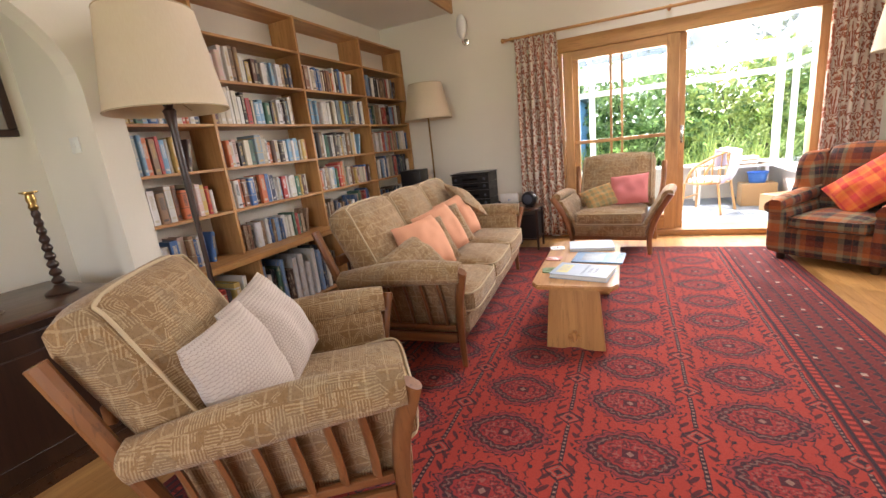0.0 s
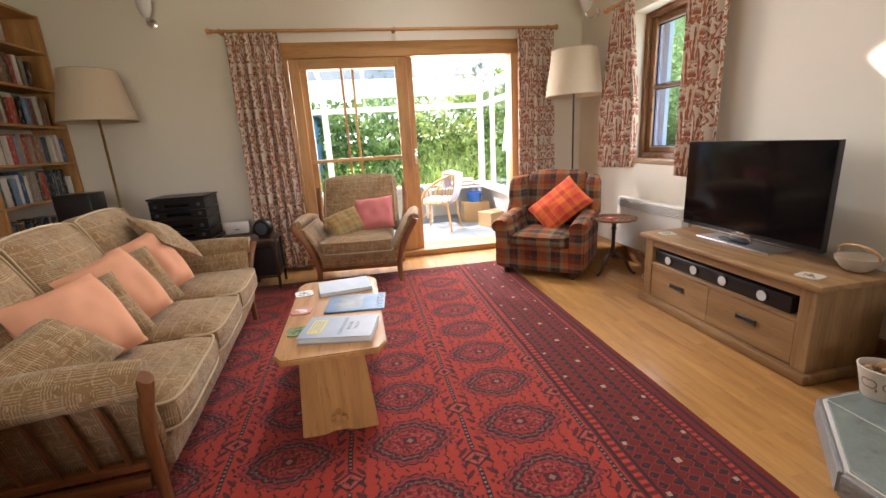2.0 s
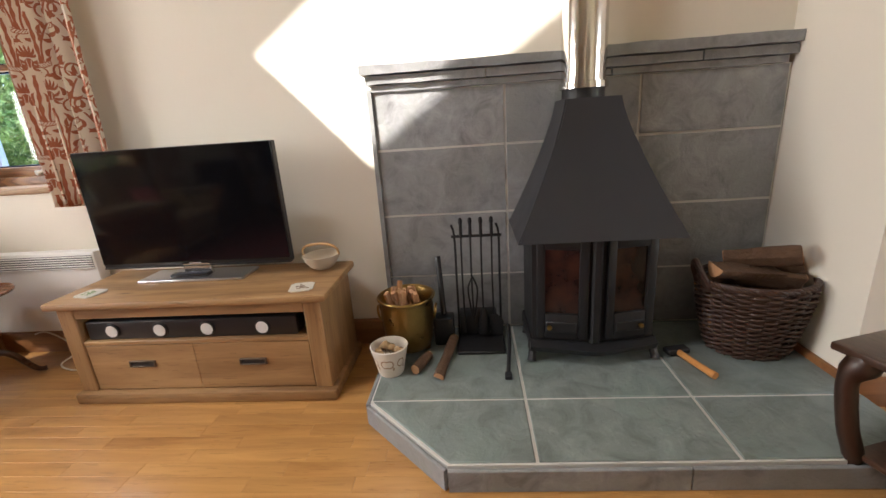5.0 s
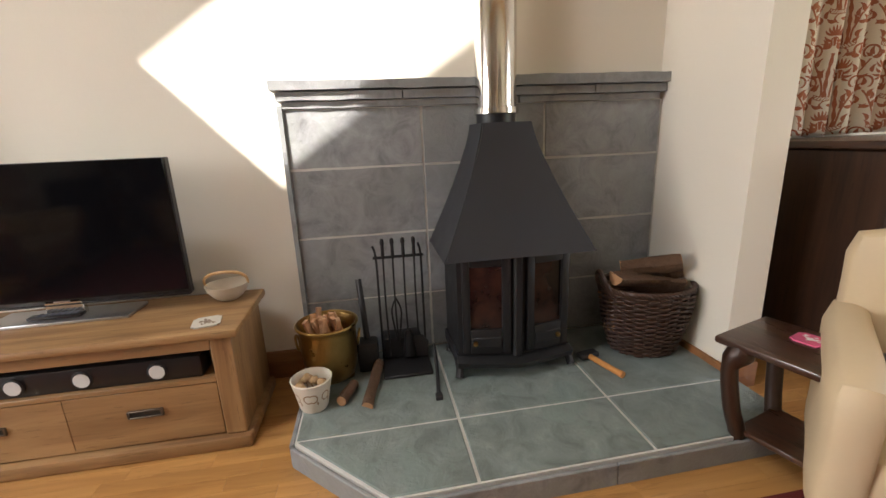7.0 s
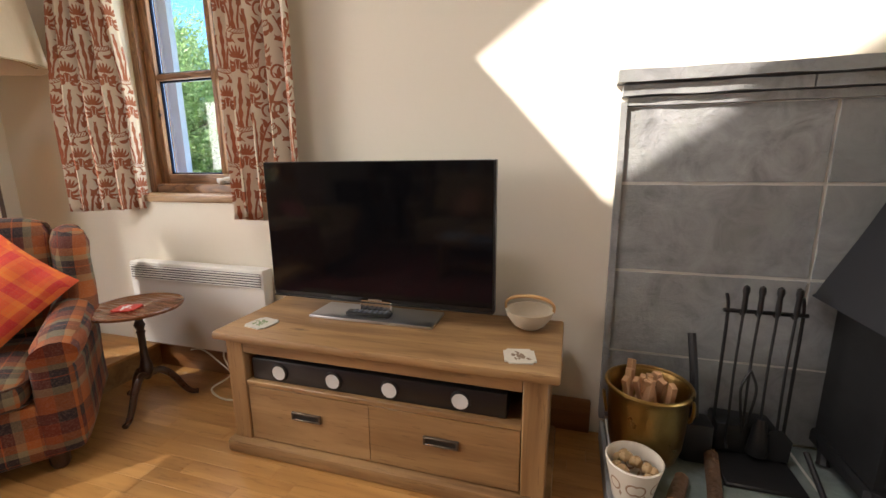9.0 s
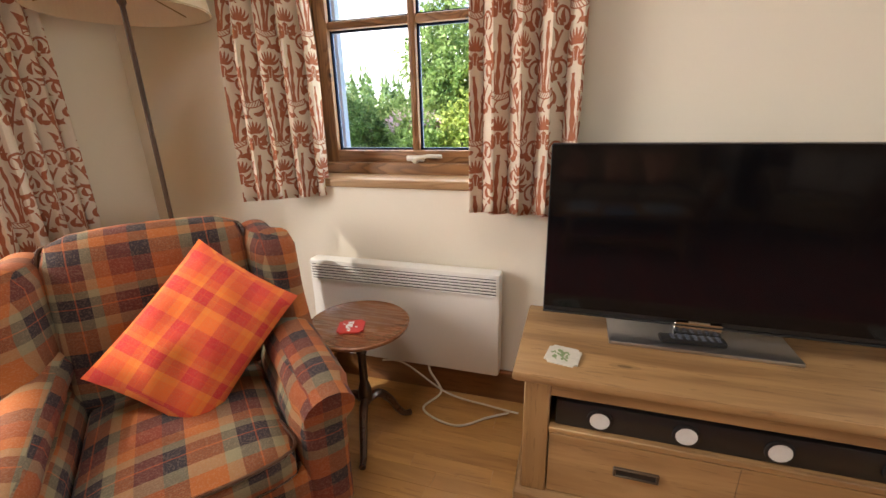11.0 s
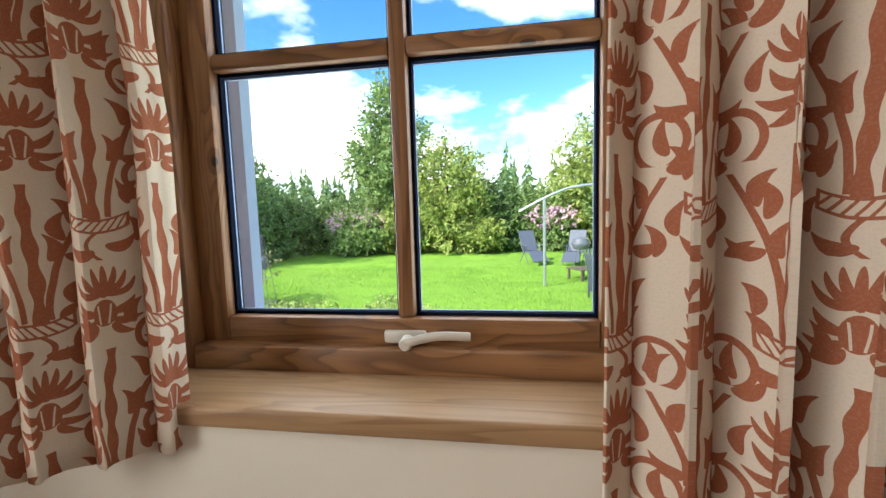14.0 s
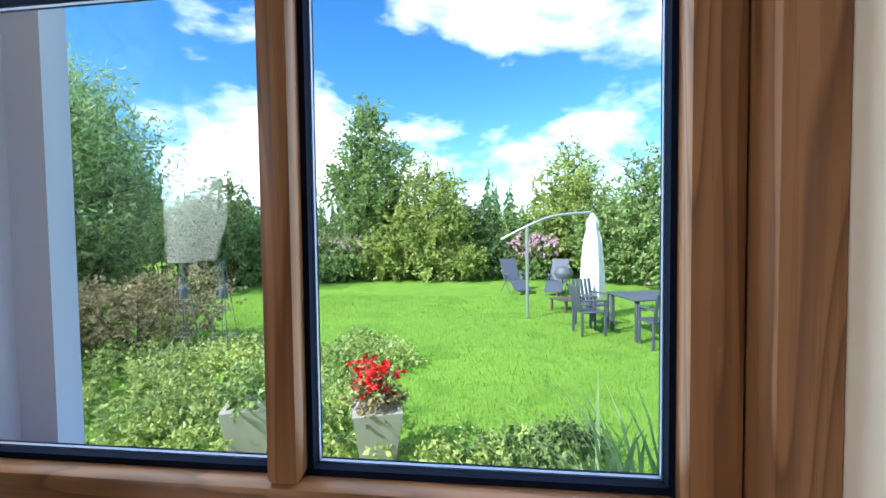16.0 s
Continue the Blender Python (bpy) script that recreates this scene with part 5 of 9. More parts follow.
# ---- coffee table and its papers ----
TBL = pose(-0.267, 2.81, 0, 0, 0, 0.8)
ct = thing("coffee_table", TBL, "small honey oak trestle coffee table", "coffee table")
b = bm_new()
hw, hl, c = 0.237, 0.52, 0.06
extrude_poly(b, [(-hw, -hl + c), (-hw + c * 0.6, -hl), (hw - c * 0.6, -hl), (hw, -hl + c), (hw, hl - c), (hw - c * 0.6, hl), (-hw + c * 0.6, hl), (-hw, hl - c)], "z", 0.385, 0.412)
bmesh.ops.bevel(b, geom=list(b.edges), offset=0.006, segments=2, affect="EDGES")
part("tabletop", b, M_OAK_Y, ct)
for yb in (-0.47, 0.44):
    b = bm_new()
    extrude_poly(b, [(-0.165, 0.012), (-0.06, 0.012), (-0.03, 0.03), (0.03, 0.03), (0.06, 0.012), (0.165, 0.012), (0.135, 0.385), (-0.135, 0.385)], "y", yb - 0.014, yb + 0.014)
    bmesh.ops.bevel(b, geom=list(b.edges), offset=0.004, segments=1, affect="EDGES")
    part("end_panel", b, M_OAK_Z, ct)
part("stretcher", boxed(-0.012, 0.012, -0.53, 0.50, 0.075, 0.135, 0.004), M_OAK_Y, ct)
for yb in (-0.505, 0.475):
    part("wedge", boxed(-0.035, 0.035, yb - 0.008, yb + 0.008, 0.085, 0.112, 0.004), M_OAK_X, ct)


def cover_print(name, sky_c, low_c):
    k = Mat(name, 0.5, spec=0.3)
    x, y, z = k.axes()
    n = k.noise(9, 4)
    col = k.ramp(y * 1.6 + n * 0.5 + 0.2, [(0.25, low_c), (0.5, [(a + c2) / 2 for a, c2 in zip(low_c, sky_c)]), (0.75, sky_c)])
    k.color(col)
    return k.m


M_MAG = cover_print("glossy magazine cover", (0.24, 0.42, 0.66), (0.07, 0.16, 0.30))
M_FOLDER = cover_print("laminated folder cover", (0.50, 0.56, 0.64), (0.32, 0.40, 0.50))
M_PRINT = speckled("grey print", (0.22, 0.26, 0.36), 0.6, var=0.2)


def folder(x, y, rz, w, h, th, mat, label, cat, z=0.4125):
    root = thing(cat.replace(" ", "_"), TBL @ pose(x, y, z, 0, 0, rz), label, cat)
    part("cover", boxed(-w / 2, w / 2, -h / 2, h / 2, 0.0, 0.003), mat, root, smooth=False)
    n = 4
    for i in range(n):
        part("page", boxed(-w / 2 + 0.004 + 0.003 * (i % 2), w / 2 - 0.004 - 0.002 * i, -h / 2 + 0.004, h / 2 - 0.004, 0.003 + i * (th - 0.006) / n, 0.003 + (i + 0.8) * (th - 0.006) / n), M_PAPER, root, smooth=False)
    part("cover", boxed(-w / 2, w / 2, -h / 2, h / 2, th - 0.003, th, 0.001), mat, root, smooth=False)
    return root


M_TITLE = speckled("dark blue print", (0.05, 0.09, 0.22), 0.5, var=0.2)
M_LABEL = speckled("pale yellow paper label", (0.66, 0.60, 0.26), 0.7, var=0.08)


def lettering(text, size, parent, m, material, label):
    """Flat printed words as a thin mesh."""
    cu_ = bpy.data.curves.new("letters", "FONT")
    cu_.body, cu_.size, cu_.extrude, cu_.align_x = text, size, 0.0002, "CENTER"
    tmp_ob = new("letters", cu_)
    dg_ = bpy.context.evaluated_depsgraph_get()
    me_t = bpy.data.meshes.new_from_object(tmp_ob.evaluated_get(dg_))
    bpy.data.objects.remove(tmp_ob)
    me_t.materials.clear()
    me_t.materials.append(material)
    ob_t = new("title", me_t)
    ob_t.parent = parent
    ob_t.matrix_local = m
    return tagged(ob_t, label)


f1 = folder(0.035, -0.30, 258, 0.235, 0.33, 0.028, M_FOLDER, "thick ring folder of local visitor information on the coffee table", "folder")
for word, yv in (("LOCAL", 0.072), ("VISITOR", 0.040), ("INFORMATION", 0.008)):
    lettering(word, 0.026, f1, pose(0.0, yv, 0.0284), M_PRINT, "grey printed title letters")
lab = part("label", boxed(-0.075, 0.075, -0.135, -0.07, 0.0282, 0.0288), M_LABEL, f1, "pale yellow label", smooth=False)
for i in range(4):
    part("printed_line", boxed(-0.06, 0.06 - 0.012 * (i % 3), -0.126 + i * 0.013, -0.122 + i * 0.013, 0.0289, 0.0292), M_PRINT, lab, smooth=False)
f2 = folder(0.11, 0.04, 264, 0.24, 0.31, 0.008, M_MAG, "glossy magazine with a blue seascape cover", "magazine")
lettering("HOLIDAY", 0.048, f2, pose(0.0, 0.112, 0.0084), M_TITLE, "dark blue printed title letters")
part("cover_picture", boxed(-0.085, 0.085, -0.10, 0.035, 0.0081, 0.0084), cover_print("harbour photograph", (0.42, 0.52, 0.60), (0.10, 0.13, 0.16)), f2, "framed harbour photograph", smooth=False)
f3 = folder(0.045, 0.33, 97, 0.225, 0.30, 0.022, M_FOLDER, "plastic folder of loose papers on the coffee table", "folder")


def coaster(m, material, label, dots=None):
    root = thing("coaster", m, label, "coaster", "coasters")
    b2 = boxed(-0.05, 0.05, -0.05, 0.05, 0.0, 0.005)
    bmesh.ops.bevel(b2, geom=[e for e in b2.edges if abs(e.verts[0].co.z - e.verts[1].co.z) > 0.003], offset=0.012, segments=3, affect="EDGES")
    part("board", b2, material, root)
    if dots:
        rc = random.Random(dots[1])
        b2 = bm_new()
        for _ in range(22):
            a, r = rc.uniform(0, 6.28), rc.uniform(0.0, 0.036)
            lathe(b2, [(0.0001, 0.0051), (0.008, 0.0051), (0.008, 0.0055), (0.0001, 0.0056)], 6, pose(r * math.cos(a), r * math.sin(a), 0, 0, 0, 40) @ Matrix.Diagonal((rc.uniform(0.5, 1.6), rc.uniform(0.3, 0.8), 1, 1)))
        part("printed_flower", b2, dots[0], root)
    return root


M_PINKCARD = speckled("rose pink card", (0.55, 0.24, 0.18), 0.5, var=0.2)
M_GREENCARD = speckled("moss green card", (0.20, 0.28, 0.12), 0.5, var=0.3)
M_BROWN_DOT = speckled("brown print", (0.22, 0.15, 0.10), 0.6, var=0.3)
M_REDCARD = speckled("red print", (0.55, 0.03, 0.02), 0.5, var=0.2)
coaster(TBL @ pose(-0.19, 0.30, 0.4125, 0, 0, 12), M_PAPER, "white coaster with a grey print on the coffee table", (M_PRINT, 3))
coaster(TBL @ pose(-0.175, 0.02, 0.4125, 0, 0, -5), M_PINKCARD, "rose and white coaster on the coffee table", (M_PAPER, 4))
coaster(TBL @ pose(-0.16, -0.24, 0.4125, 0, 0, 8), M_GREENCARD, "green leaf-printed coaster on the coffee table", (M_STEMS, 5))

# ---- television unit ----
M_OLDCARD = speckled("worn white card", (0.58, 0.54, 0.46), 0.6, var=0.25, scale=40)
M_CONE = speckled("pale speaker paper", (0.62, 0.62, 0.60), 0.45, var=0.12, scale=60)
M_BRONZE = speckled("dull bronze", (0.13, 0.10, 0.075), 0.45, 0.8, var=0.2)
TV0, TV1, TVX = 2.085, 3.343, 1.906
tvu = thing("tv_cabinet", pose(0, 0, 0), "weathered oak television cabinet with one wide drawer and an open bay", "tv cabinet")
part("plinth", boxed(TVX, 2.36, TV0, TV1, 0.0, 0.055, 0.012, 2), M_TVW_Y, tvu)
part("cabinet_top", boxed(TVX - 0.002, 2.37, TV0 - 0.012, TV1 + 0.012, 0.478, 0.512, 0.010, 2), M_TVW_Y, tvu)
FX = TVX + 0.028
part("side", boxed(FX, 2.35, TV0 + 0.022, TV0 + 0.10, 0.055, 0.478, 0.004), M_TVW_Z, tvu)
part("side", boxed(FX, 2.35, TV1 - 0.10, TV1 - 0.022, 0.055, 0.478, 0.004), M_TVW_Z, tvu)
part("rail", boxed(FX + 0.002, 2.35, TV0 + 0.10, TV1 - 0.10, 0.425, 0.478, 0.003), M_TVW_Y, tvu)
part("shelf", boxed(FX + 0.003, 2.35, TV0 + 0.10, TV1 - 0.10, 0.29, 0.31, 0.003), M_TVW_Y, tvu)
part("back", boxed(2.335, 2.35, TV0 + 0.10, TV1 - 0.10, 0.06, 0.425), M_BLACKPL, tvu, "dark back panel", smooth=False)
ym = 2.725
dr = part("drawer", boxed(FX + 0.014, FX + 0.30, TV0 + 0.106, TV1 - 0.106, 0.064, 0.285, 0.003), M_TVW_Y, tvu)
part("drawer_front", boxed(FX + 0.006, FX + 0.0135, TV0 + 0.104, ym - 0.0008, 0.062, 0.287, 0.0012), M_TVW_Y, dr)
part("drawer_front", boxed(FX + 0.0055, FX + 0.0135, ym + 0.0008, TV1 - 0.104, 0.062, 0.287, 0.0012), wooden("pale limed oak front", (0.22, 0.115, 0.045), (0.44, 0.265, 0.12), "y", 0.5, knots=True), dr)
for y0, y1 in ((TV0 + 0.104, ym - 0.003), (ym + 0.003, TV1 - 0.104)):
    yc = (y0 + y1) / 2
    b = bm_new()
    for z0, z1, a0, a1 in ((0.178, 0.184, -0.062, 0.062), (0.204, 0.21, -0.062, 0.062)):
        box(b, FX - 0.004, FX + 0.007, yc + a0, yc + a1, z0, z1, 0.002)
    for s in (-1, 1):
        box(b, FX - 0.004, FX + 0.007, yc + s * 0.059 - 0.004, yc + s * 0.059 + 0.004, 0.178, 0.21, 0.002)
    part("handle", b, M_BRONZE, dr, "dull bronze recessed pull")
    # black plate inside the pull paints the shade of a hollow
    part("handle_recess", boxed(FX + 0.001, FX + 0.0075, yc - 0.055, yc + 0.055, 0.184, 0.204), M_BLACK, dr, smooth=False)
# sound bar
sb = thing("soundbar", pose(0, 0, 0.3105), "long black soundbar with four pale speaker cones", "soundbar")
part("body", boxed(FX + 0.02, FX + 0.12, 2.235, 3.225, 0.0, 0.09, 0.008, 2), M_BLACKPL, sb)
for yv in (2.390, 2.645, 2.868, 3.098):
    b = bm_new()
    lathe(b, [(0.036, 0.0), (0.036, 0.006), (0.030, 0.008), (0.030, 0.004)], 20, pose(FX + 0.021, yv, 0.044, 0, -90, 0))
    cone = part("speaker_ring", b, M_BLACK, sb)
    b = bm_new()
    lathe(b, [(0.0001, 0.0052), (0.012, 0.0045), (0.028, 0.0065)], 20, pose(FX + 0.019, yv, 0.044, 0, -90, 0))
    part("cone", b, M_CONE, cone, "pale speaker cone")
# television
tv = thing("television", pose(2.208, 2.812, 0.5125), "flat black television on a silver plinth", "television")
part("screen_body", boxed(0.0, 0.035, -0.482, 0.482, 0.062, 0.626, 0.006, 2), M_BLACKPL, tv)
part("screen", boxed(-0.0035, 0.0, -0.479, 0.479, 0.080, 0.623, 0.001), M_SCREEN, tv, "glossy dark screen", smooth=False)
part("edge_trim", boxed(-0.002, 0.03, -0.487, -0.4825, 0.062, 0.626, 0.001), M_BLACKPL, tv)
part("bottom_trim", boxed(-0.003, 0.02, -0.482, 0.482, 0.056, 0.0615, 0.001), M_BLACKPL, tv)
part("neck", boxed(0.0, 0.03, -0.07, 0.07, 0.012, 0.08, 0.004), M_CHROME, tv)
part("foot_plate", boxed(-0.075, 0.095, -0.265, 0.265, 0.0, 0.013, 0.004, 2), M_SILVER, tv)
part("badge", boxed(-0.0045, -0.0036, -0.03, 0.03, 0.070, 0.076), M_SILVER, tv, smooth=False)
rc = thing("remote_control", pose(2.185, 2.83, 0.5262, 0, 0, 93), "black remote control lying on the television foot", "remote control")
part("body", boxed(-0.095, 0.095, -0.022, 0.022, 0.0, 0.016, 0.006, 2), M_BLACKPL, rc)
for i in range(7):
    for j in (-1, 0, 1):
        part("button", boxed(-0.08 + i * 0.022, -0.068 + i * 0.022, j * 0.012 - 0.004, j * 0.012 + 0.004, 0.016, 0.0185, 0.001), M_GREYPLASTIC, rc)
coaster(pose(2.002, 2.205, 0.5125, 0, 0, 12), M_OLDCARD, "white coaster with brown flowers on the cabinet", (M_BROWN_DOT, 7))
coaster(pose(2.02, 3.215, 0.5125, 0, 0, -10), M_OLDCARD, "white coaster with a green sprig on the cabinet", (M_GREENCARD, 8))
# basket-handled dish
dish = thing("pottery_dish", pose(2.265, 2.20, 0.5125) @ Matrix.Diagonal((0.94, 0.94, 1.15, 1)), "speckled cream pottery dish with an arched cane handle", "dish")
M_POTTERY = speckled("speckled stoneware", (0.52, 0.43, 0.32), 0.4, var=0.25, scale=14, fine=110)
b = bm_new()
lathe(b, [(0.04, 0.0), (0.062, 0.012), (0.088, 0.04), (0.096, 0.062), (0.090, 0.062), (0.080, 0.04), (0.055, 0.018), (0.0005, 0.014)], 28)
part("bowl", b, M_POTTERY, dish)
b = bm_new()
tube(b, smooth_pts([(0.0, -0.094, 0.058), (-0.012, -0.092, 0.085), (-0.02, -0.06, 0.105), (-0.022, 0.0, 0.112), (-0.02, 0.06, 0.105), (-0.012, 0.092, 0.085), (0.0, 0.094, 0.058)], 6), 0.006, 8)
part("handle", b, M_CANE, dish, "twisted cane handle")

# ---- round tripod table ----
tri = thing("tripod_table", pose(2.075, 3.95, 0), "small round mahogany tripod table with a dished top", "side table")
b = bm_new()
lathe(b, [(0.0001, 0.485), (0.17, 0.485), (0.186, 0.49), (0.190, 0.502), (0.184, 0.506), (0.175, 0.499), (0.0001, 0.498)], 40)
part("tabletop", b, wooden("warm polished mahogany", (0.10, 0.035, 0.014), (0.27, 0.11, 0.045), "y", 0.25, coat=0.3), tri)
b = bm_new()
lathe(b, [(0.012, 0.14), (0.020, 0.15), (0.028, 0.175), (0.026, 0.21), (0.016, 0.25), (0.015, 0.36), (0.020, 0.375), (0.014, 0.385), (0.024, 0.41), (0.015, 0.43), (0.028, 0.462), (0.055, 0.485)], 18)
part("stem", b, M_DARKWOOD_Z, tri)
for a in (200, 320, 80):
    b = bm_new()
    ca, sa = math.cos(radians(a)), math.sin(radians(a))
    pts = smooth_pts([(ca * r, sa * r, z) for r, z in ((0.012, 0.165), (0.055, 0.17), (0.10, 0.125), (0.135, 0.06), (0.165, 0.022), (0.195, 0.014))], 5)
    tube(b, pts, [0.019 - 0.008 * i / len(pts) for i in range(len(pts) - 2)] + [0.014, 0.012], 8)
    part("leg", b, M_DARKWOOD, tri)
coaster(pose(2.04, 3.96, 0.4995, 0, 0, 20) @ Matrix.Diagonal((0.95, 0.95, 1, 1)), M_REDCARD, "red coaster with a white star print", (M_PAPER, 12))

# ---- panel heater ----
rad = thing("panel_heater", pose(2.345, 3.90, 0.17), "white electric panel heater with a slotted top", "heater")
part("body", boxed(0.0, 0.07, -0.43, 0.43, 0.0, 0.46, 0.010, 2), M_WHITE, rad)
# black plate on the heater's face gives the slots their shade
part("grille_recess", boxed(-0.002, 0.004, -0.415, 0.415, 0.365, 0.440), M_BLACK, rad, smooth=False)
for i in range(6):
    part("louvre", boxed(-0.008, 0.006, -0.418, 0.418, 0.366 + i * 0.0128, 0.3735 + i * 0.0128, 0.002), M_WHITE, rad)
part("wall_bracket", boxed(0.07, 0.092, -0.3, 0.3, 0.1, 0.3), M_WHITE, rad, smooth=False)
b = bm_new()
tube(b, smooth_pts([(2.40, 3.80, 0.20), (2.36, 3.78, 0.14), (2.33, 3.72, 0.06), (2.26, 3.78, 0.008), (2.20, 3.62, 0.008), (2.28, 3.50, 0.01), (2.33, 3.42, 0.012)], 8), 0.005, 6)
tube(b, smooth_pts([(2.38, 4.02, 0.14), (2.36, 3.9, 0.155), (2.355, 3.7, 0.04), (2.33, 3.5, 0.03), (2.34, 3.38, 0.01)], 8), 0.004, 6)
tagged(part("power_cable", b, M_STRING), "cream power cable trailing along the skirting board", "cable")
# ---- floor lamps ----
def floor_lamp(x, y, zb, r0, r1, z0, z1, material, label, lean=0.0, pole=0.012, turned=False, base=0.15):
    lamp = thing("floor_lamp", pose(x, y, zb), label, "floor lamp", "floor lamps")
    b = bm_new()
    lathe(b, [(base, 0.0), (base, 0.012), (base * 0.7, 0.03), (0.03, 0.045), (0.0001, 0.05)], 28)
    part("base", b, material, lamp)
    b = bm_new()
    top = z0 + 0.05 - zb
    if turned:
        prof = [(0.016, 0.04)]
        for i in range(1, 30):
            t = i / 30
            prof.append((0.016 + 0.003 * math.sin(t * 9), 0.04 + (top - 0.04) * t * 0.94))
        prof += [(0.030, top - 0.055), (0.034, top - 0.045), (0.018, top - 0.03), (0.026, top - 0.012), (0.012, top)]
        lathe(b, prof, 14)
    else:
        lathe(b, [(pole * 1.8, 0.04), (pole * 1.6, 0.5), (pole * 0.9, 0.62), (pole * 0.9, top - 0.03), (pole * 1.5, top - 0.02), (pole * 1.5, top)], 12)
    part("pole", b, material, lamp)
    b = bm_new()
    n = 40
    prof = [(r0, z0 - zb), (r1, z1 - zb), (r1 - 0.003, z1 - zb), (r0 - 0.003, z0 - zb + 0.0005)]
    rings = [[b.verts.new((r * math.cos(6.28319 * i / n), r * math.sin(6.28319 * i / n), z)) for i in range(n)] for r, z in prof]
    for k in range(4):
        for i in range(n):
            b.faces.new((rings[k][i], rings[k][(i + 1) % n], rings[(k + 1) % 4][(i + 1) % n], rings[(k + 1) % 4][i]))
    shade = part("shade", b, M_SHADE, lamp, "cream cloth shade")
    for zz, rr in ((z0 - zb + 0.004, r0), (z1 - zb - 0.004, r1)):
        b = bm_new()
        tube(b, [(rr * math.cos(6.28319 * i / n), rr * math.sin(6.28319 * i / n), zz) for i in range(n + 1)], 0.0035, 6)
        part("trim", b, M_PIPING, shade)
    b = bm_new()
    lathe(b, [(0.014, top), (0.016, top + 0.05), (0.012, top + 0.055)], 12)
    part("bulb_holder", b, M_BRASS, lamp)
    b = bm_new()
    lathe(b, [(0.0001, top + 0.055), (0.014, top + 0.06), (0.03, top + 0.10), (0.022, top + 0.14), (0.0001, top + 0.15)], 14)
    part("bulb", b, M_WHITE, lamp)
    b = bm_new()
    for i in range(3):
        a = 2.1 * i
        tube(b, [(0.016 * math.cos(a), 0.016 * math.sin(a), top + 0.05), (r0 * 0.97 * math.cos(a), r0 * 0.97 * math.sin(a), z0 - zb + 0.03)], 0.0025, 5)
    part("shade_carrier", b, M_BRASS, lamp)
    return lamp


floor_lamp(-2.16, 1.575, 0.0, 0.285, 0.215, 1.56, 2.04, M_DARKWOOD_Z, "turned dark wood floor lamp with a wide cream shade", 0, 0.014, True)
floor_lamp(-2.22, 4.90, 0.0, 0.29, 0.20, 1.565, 1.98, M_BRASS, "brass floor lamp with a cream tapered shade by the bookcase", 0, 0.012)
floor_lamp(2.10, 4.78, 0.1455, 0.275, 0.215, 1.60, 2.03, wooden("dark teak pole", (0.035, 0.02, 0.012), (0.12, 0.06, 0.03), "z", 0.35), "slim dark teak floor lamp with a cream drum shade", 0, 0.010)


# ---- curtains ----
def curtain(name, axis, fixed, a0, a1, z0, z1, folds, depth, material, label, group, flare=0.0, seed=0, dirn=-1, slant=0.0):
    """A gathered curtain. axis: the way it spans; fixed: its place on the other axis."""
    b = bm_new()
    uvl = b.loops.layers.uv.new("UVMap")
    nu, nv = folds * 14, 34
    rn = random.Random(seed)
    ph = [rn.uniform(-0.6, 0.6) for _ in range(folds + 2)]
    am = [rn.uniform(0.7, 1.2) for _ in range(folds + 2)]
    grid, uvs = [], []
    for j in range(nv + 1):
        t = j / nv
        z = z1 + (z0 - z1) * t
        row, ru = [], []
        length, last = 0.0, None
        for i in range(nu + 1):
            s = i / nu
            f = s * folds
            k = int(f)
            amp = depth * (0.35 + 0.65 * min(1.0, t * 5)) * (am[k] * (1 - (f - k)) + am[k + 1] * (f - k))
            head = 0.35 * depth * math.sin(s * folds * 2.4 * 6.283) * max(0.0, 1 - t * 12)
            w = math.sin(6.283 * f + ph[k] * (1 - (f - k)) + ph[k + 1] * (f - k))
            off = amp * (0.7 * w + 0.3 * math.copysign(abs(w) ** 0.5, w)) + head
            mid = (a0 + a1) / 2
            a = mid + (a0 + (a1 - a0) * s - mid) * (1 + flare * t) + 0.012 * math.sin(6.283 * f * 2 + 1.0) * t
            c = fixed + dirn * off + slant * (0.5 - s) * min(1.0, t * 1.6) + 0.006 * noise.noise(Vector((s * 6, t * 4, seed)))
            zz = z + (0.004 * math.sin(6.283 * f) if j == nv else 0.0)
            co = Vector((c, a, zz)) if axis == "y" else Vector((a, c, zz))
            if last is not None:
                length += (Vector((co.x, co.y, 0)) - Vector((last.x, last.y, 0))).length
            last = co
            row.append(b.verts.new(co))
            ru.append(length)
        grid.append(row)
        uvs.append(ru)
    ref = uvs[nv // 2]
    for j in range(nv):
        for i in range(nu):
            f = b.faces.new((grid[j][i], grid[j][i + 1], grid[j + 1][i + 1], grid[j + 1][i]))
            for lp, (jj, ii) in zip(f.loops, ((j, i), (j, i + 1), (j + 1, i + 1), (j + 1, i))):
                lp[uvl].uv = (ref[ii] + seed * 0.13, z1 + (z0 - z1) * jj / nv)
    ob = part(name, b, material)
    sol = ob.modifiers.new("thick", "SOLIDIFY")
    sol.thickness = 0.004
    return tagged(ob, label, "curtain", group)


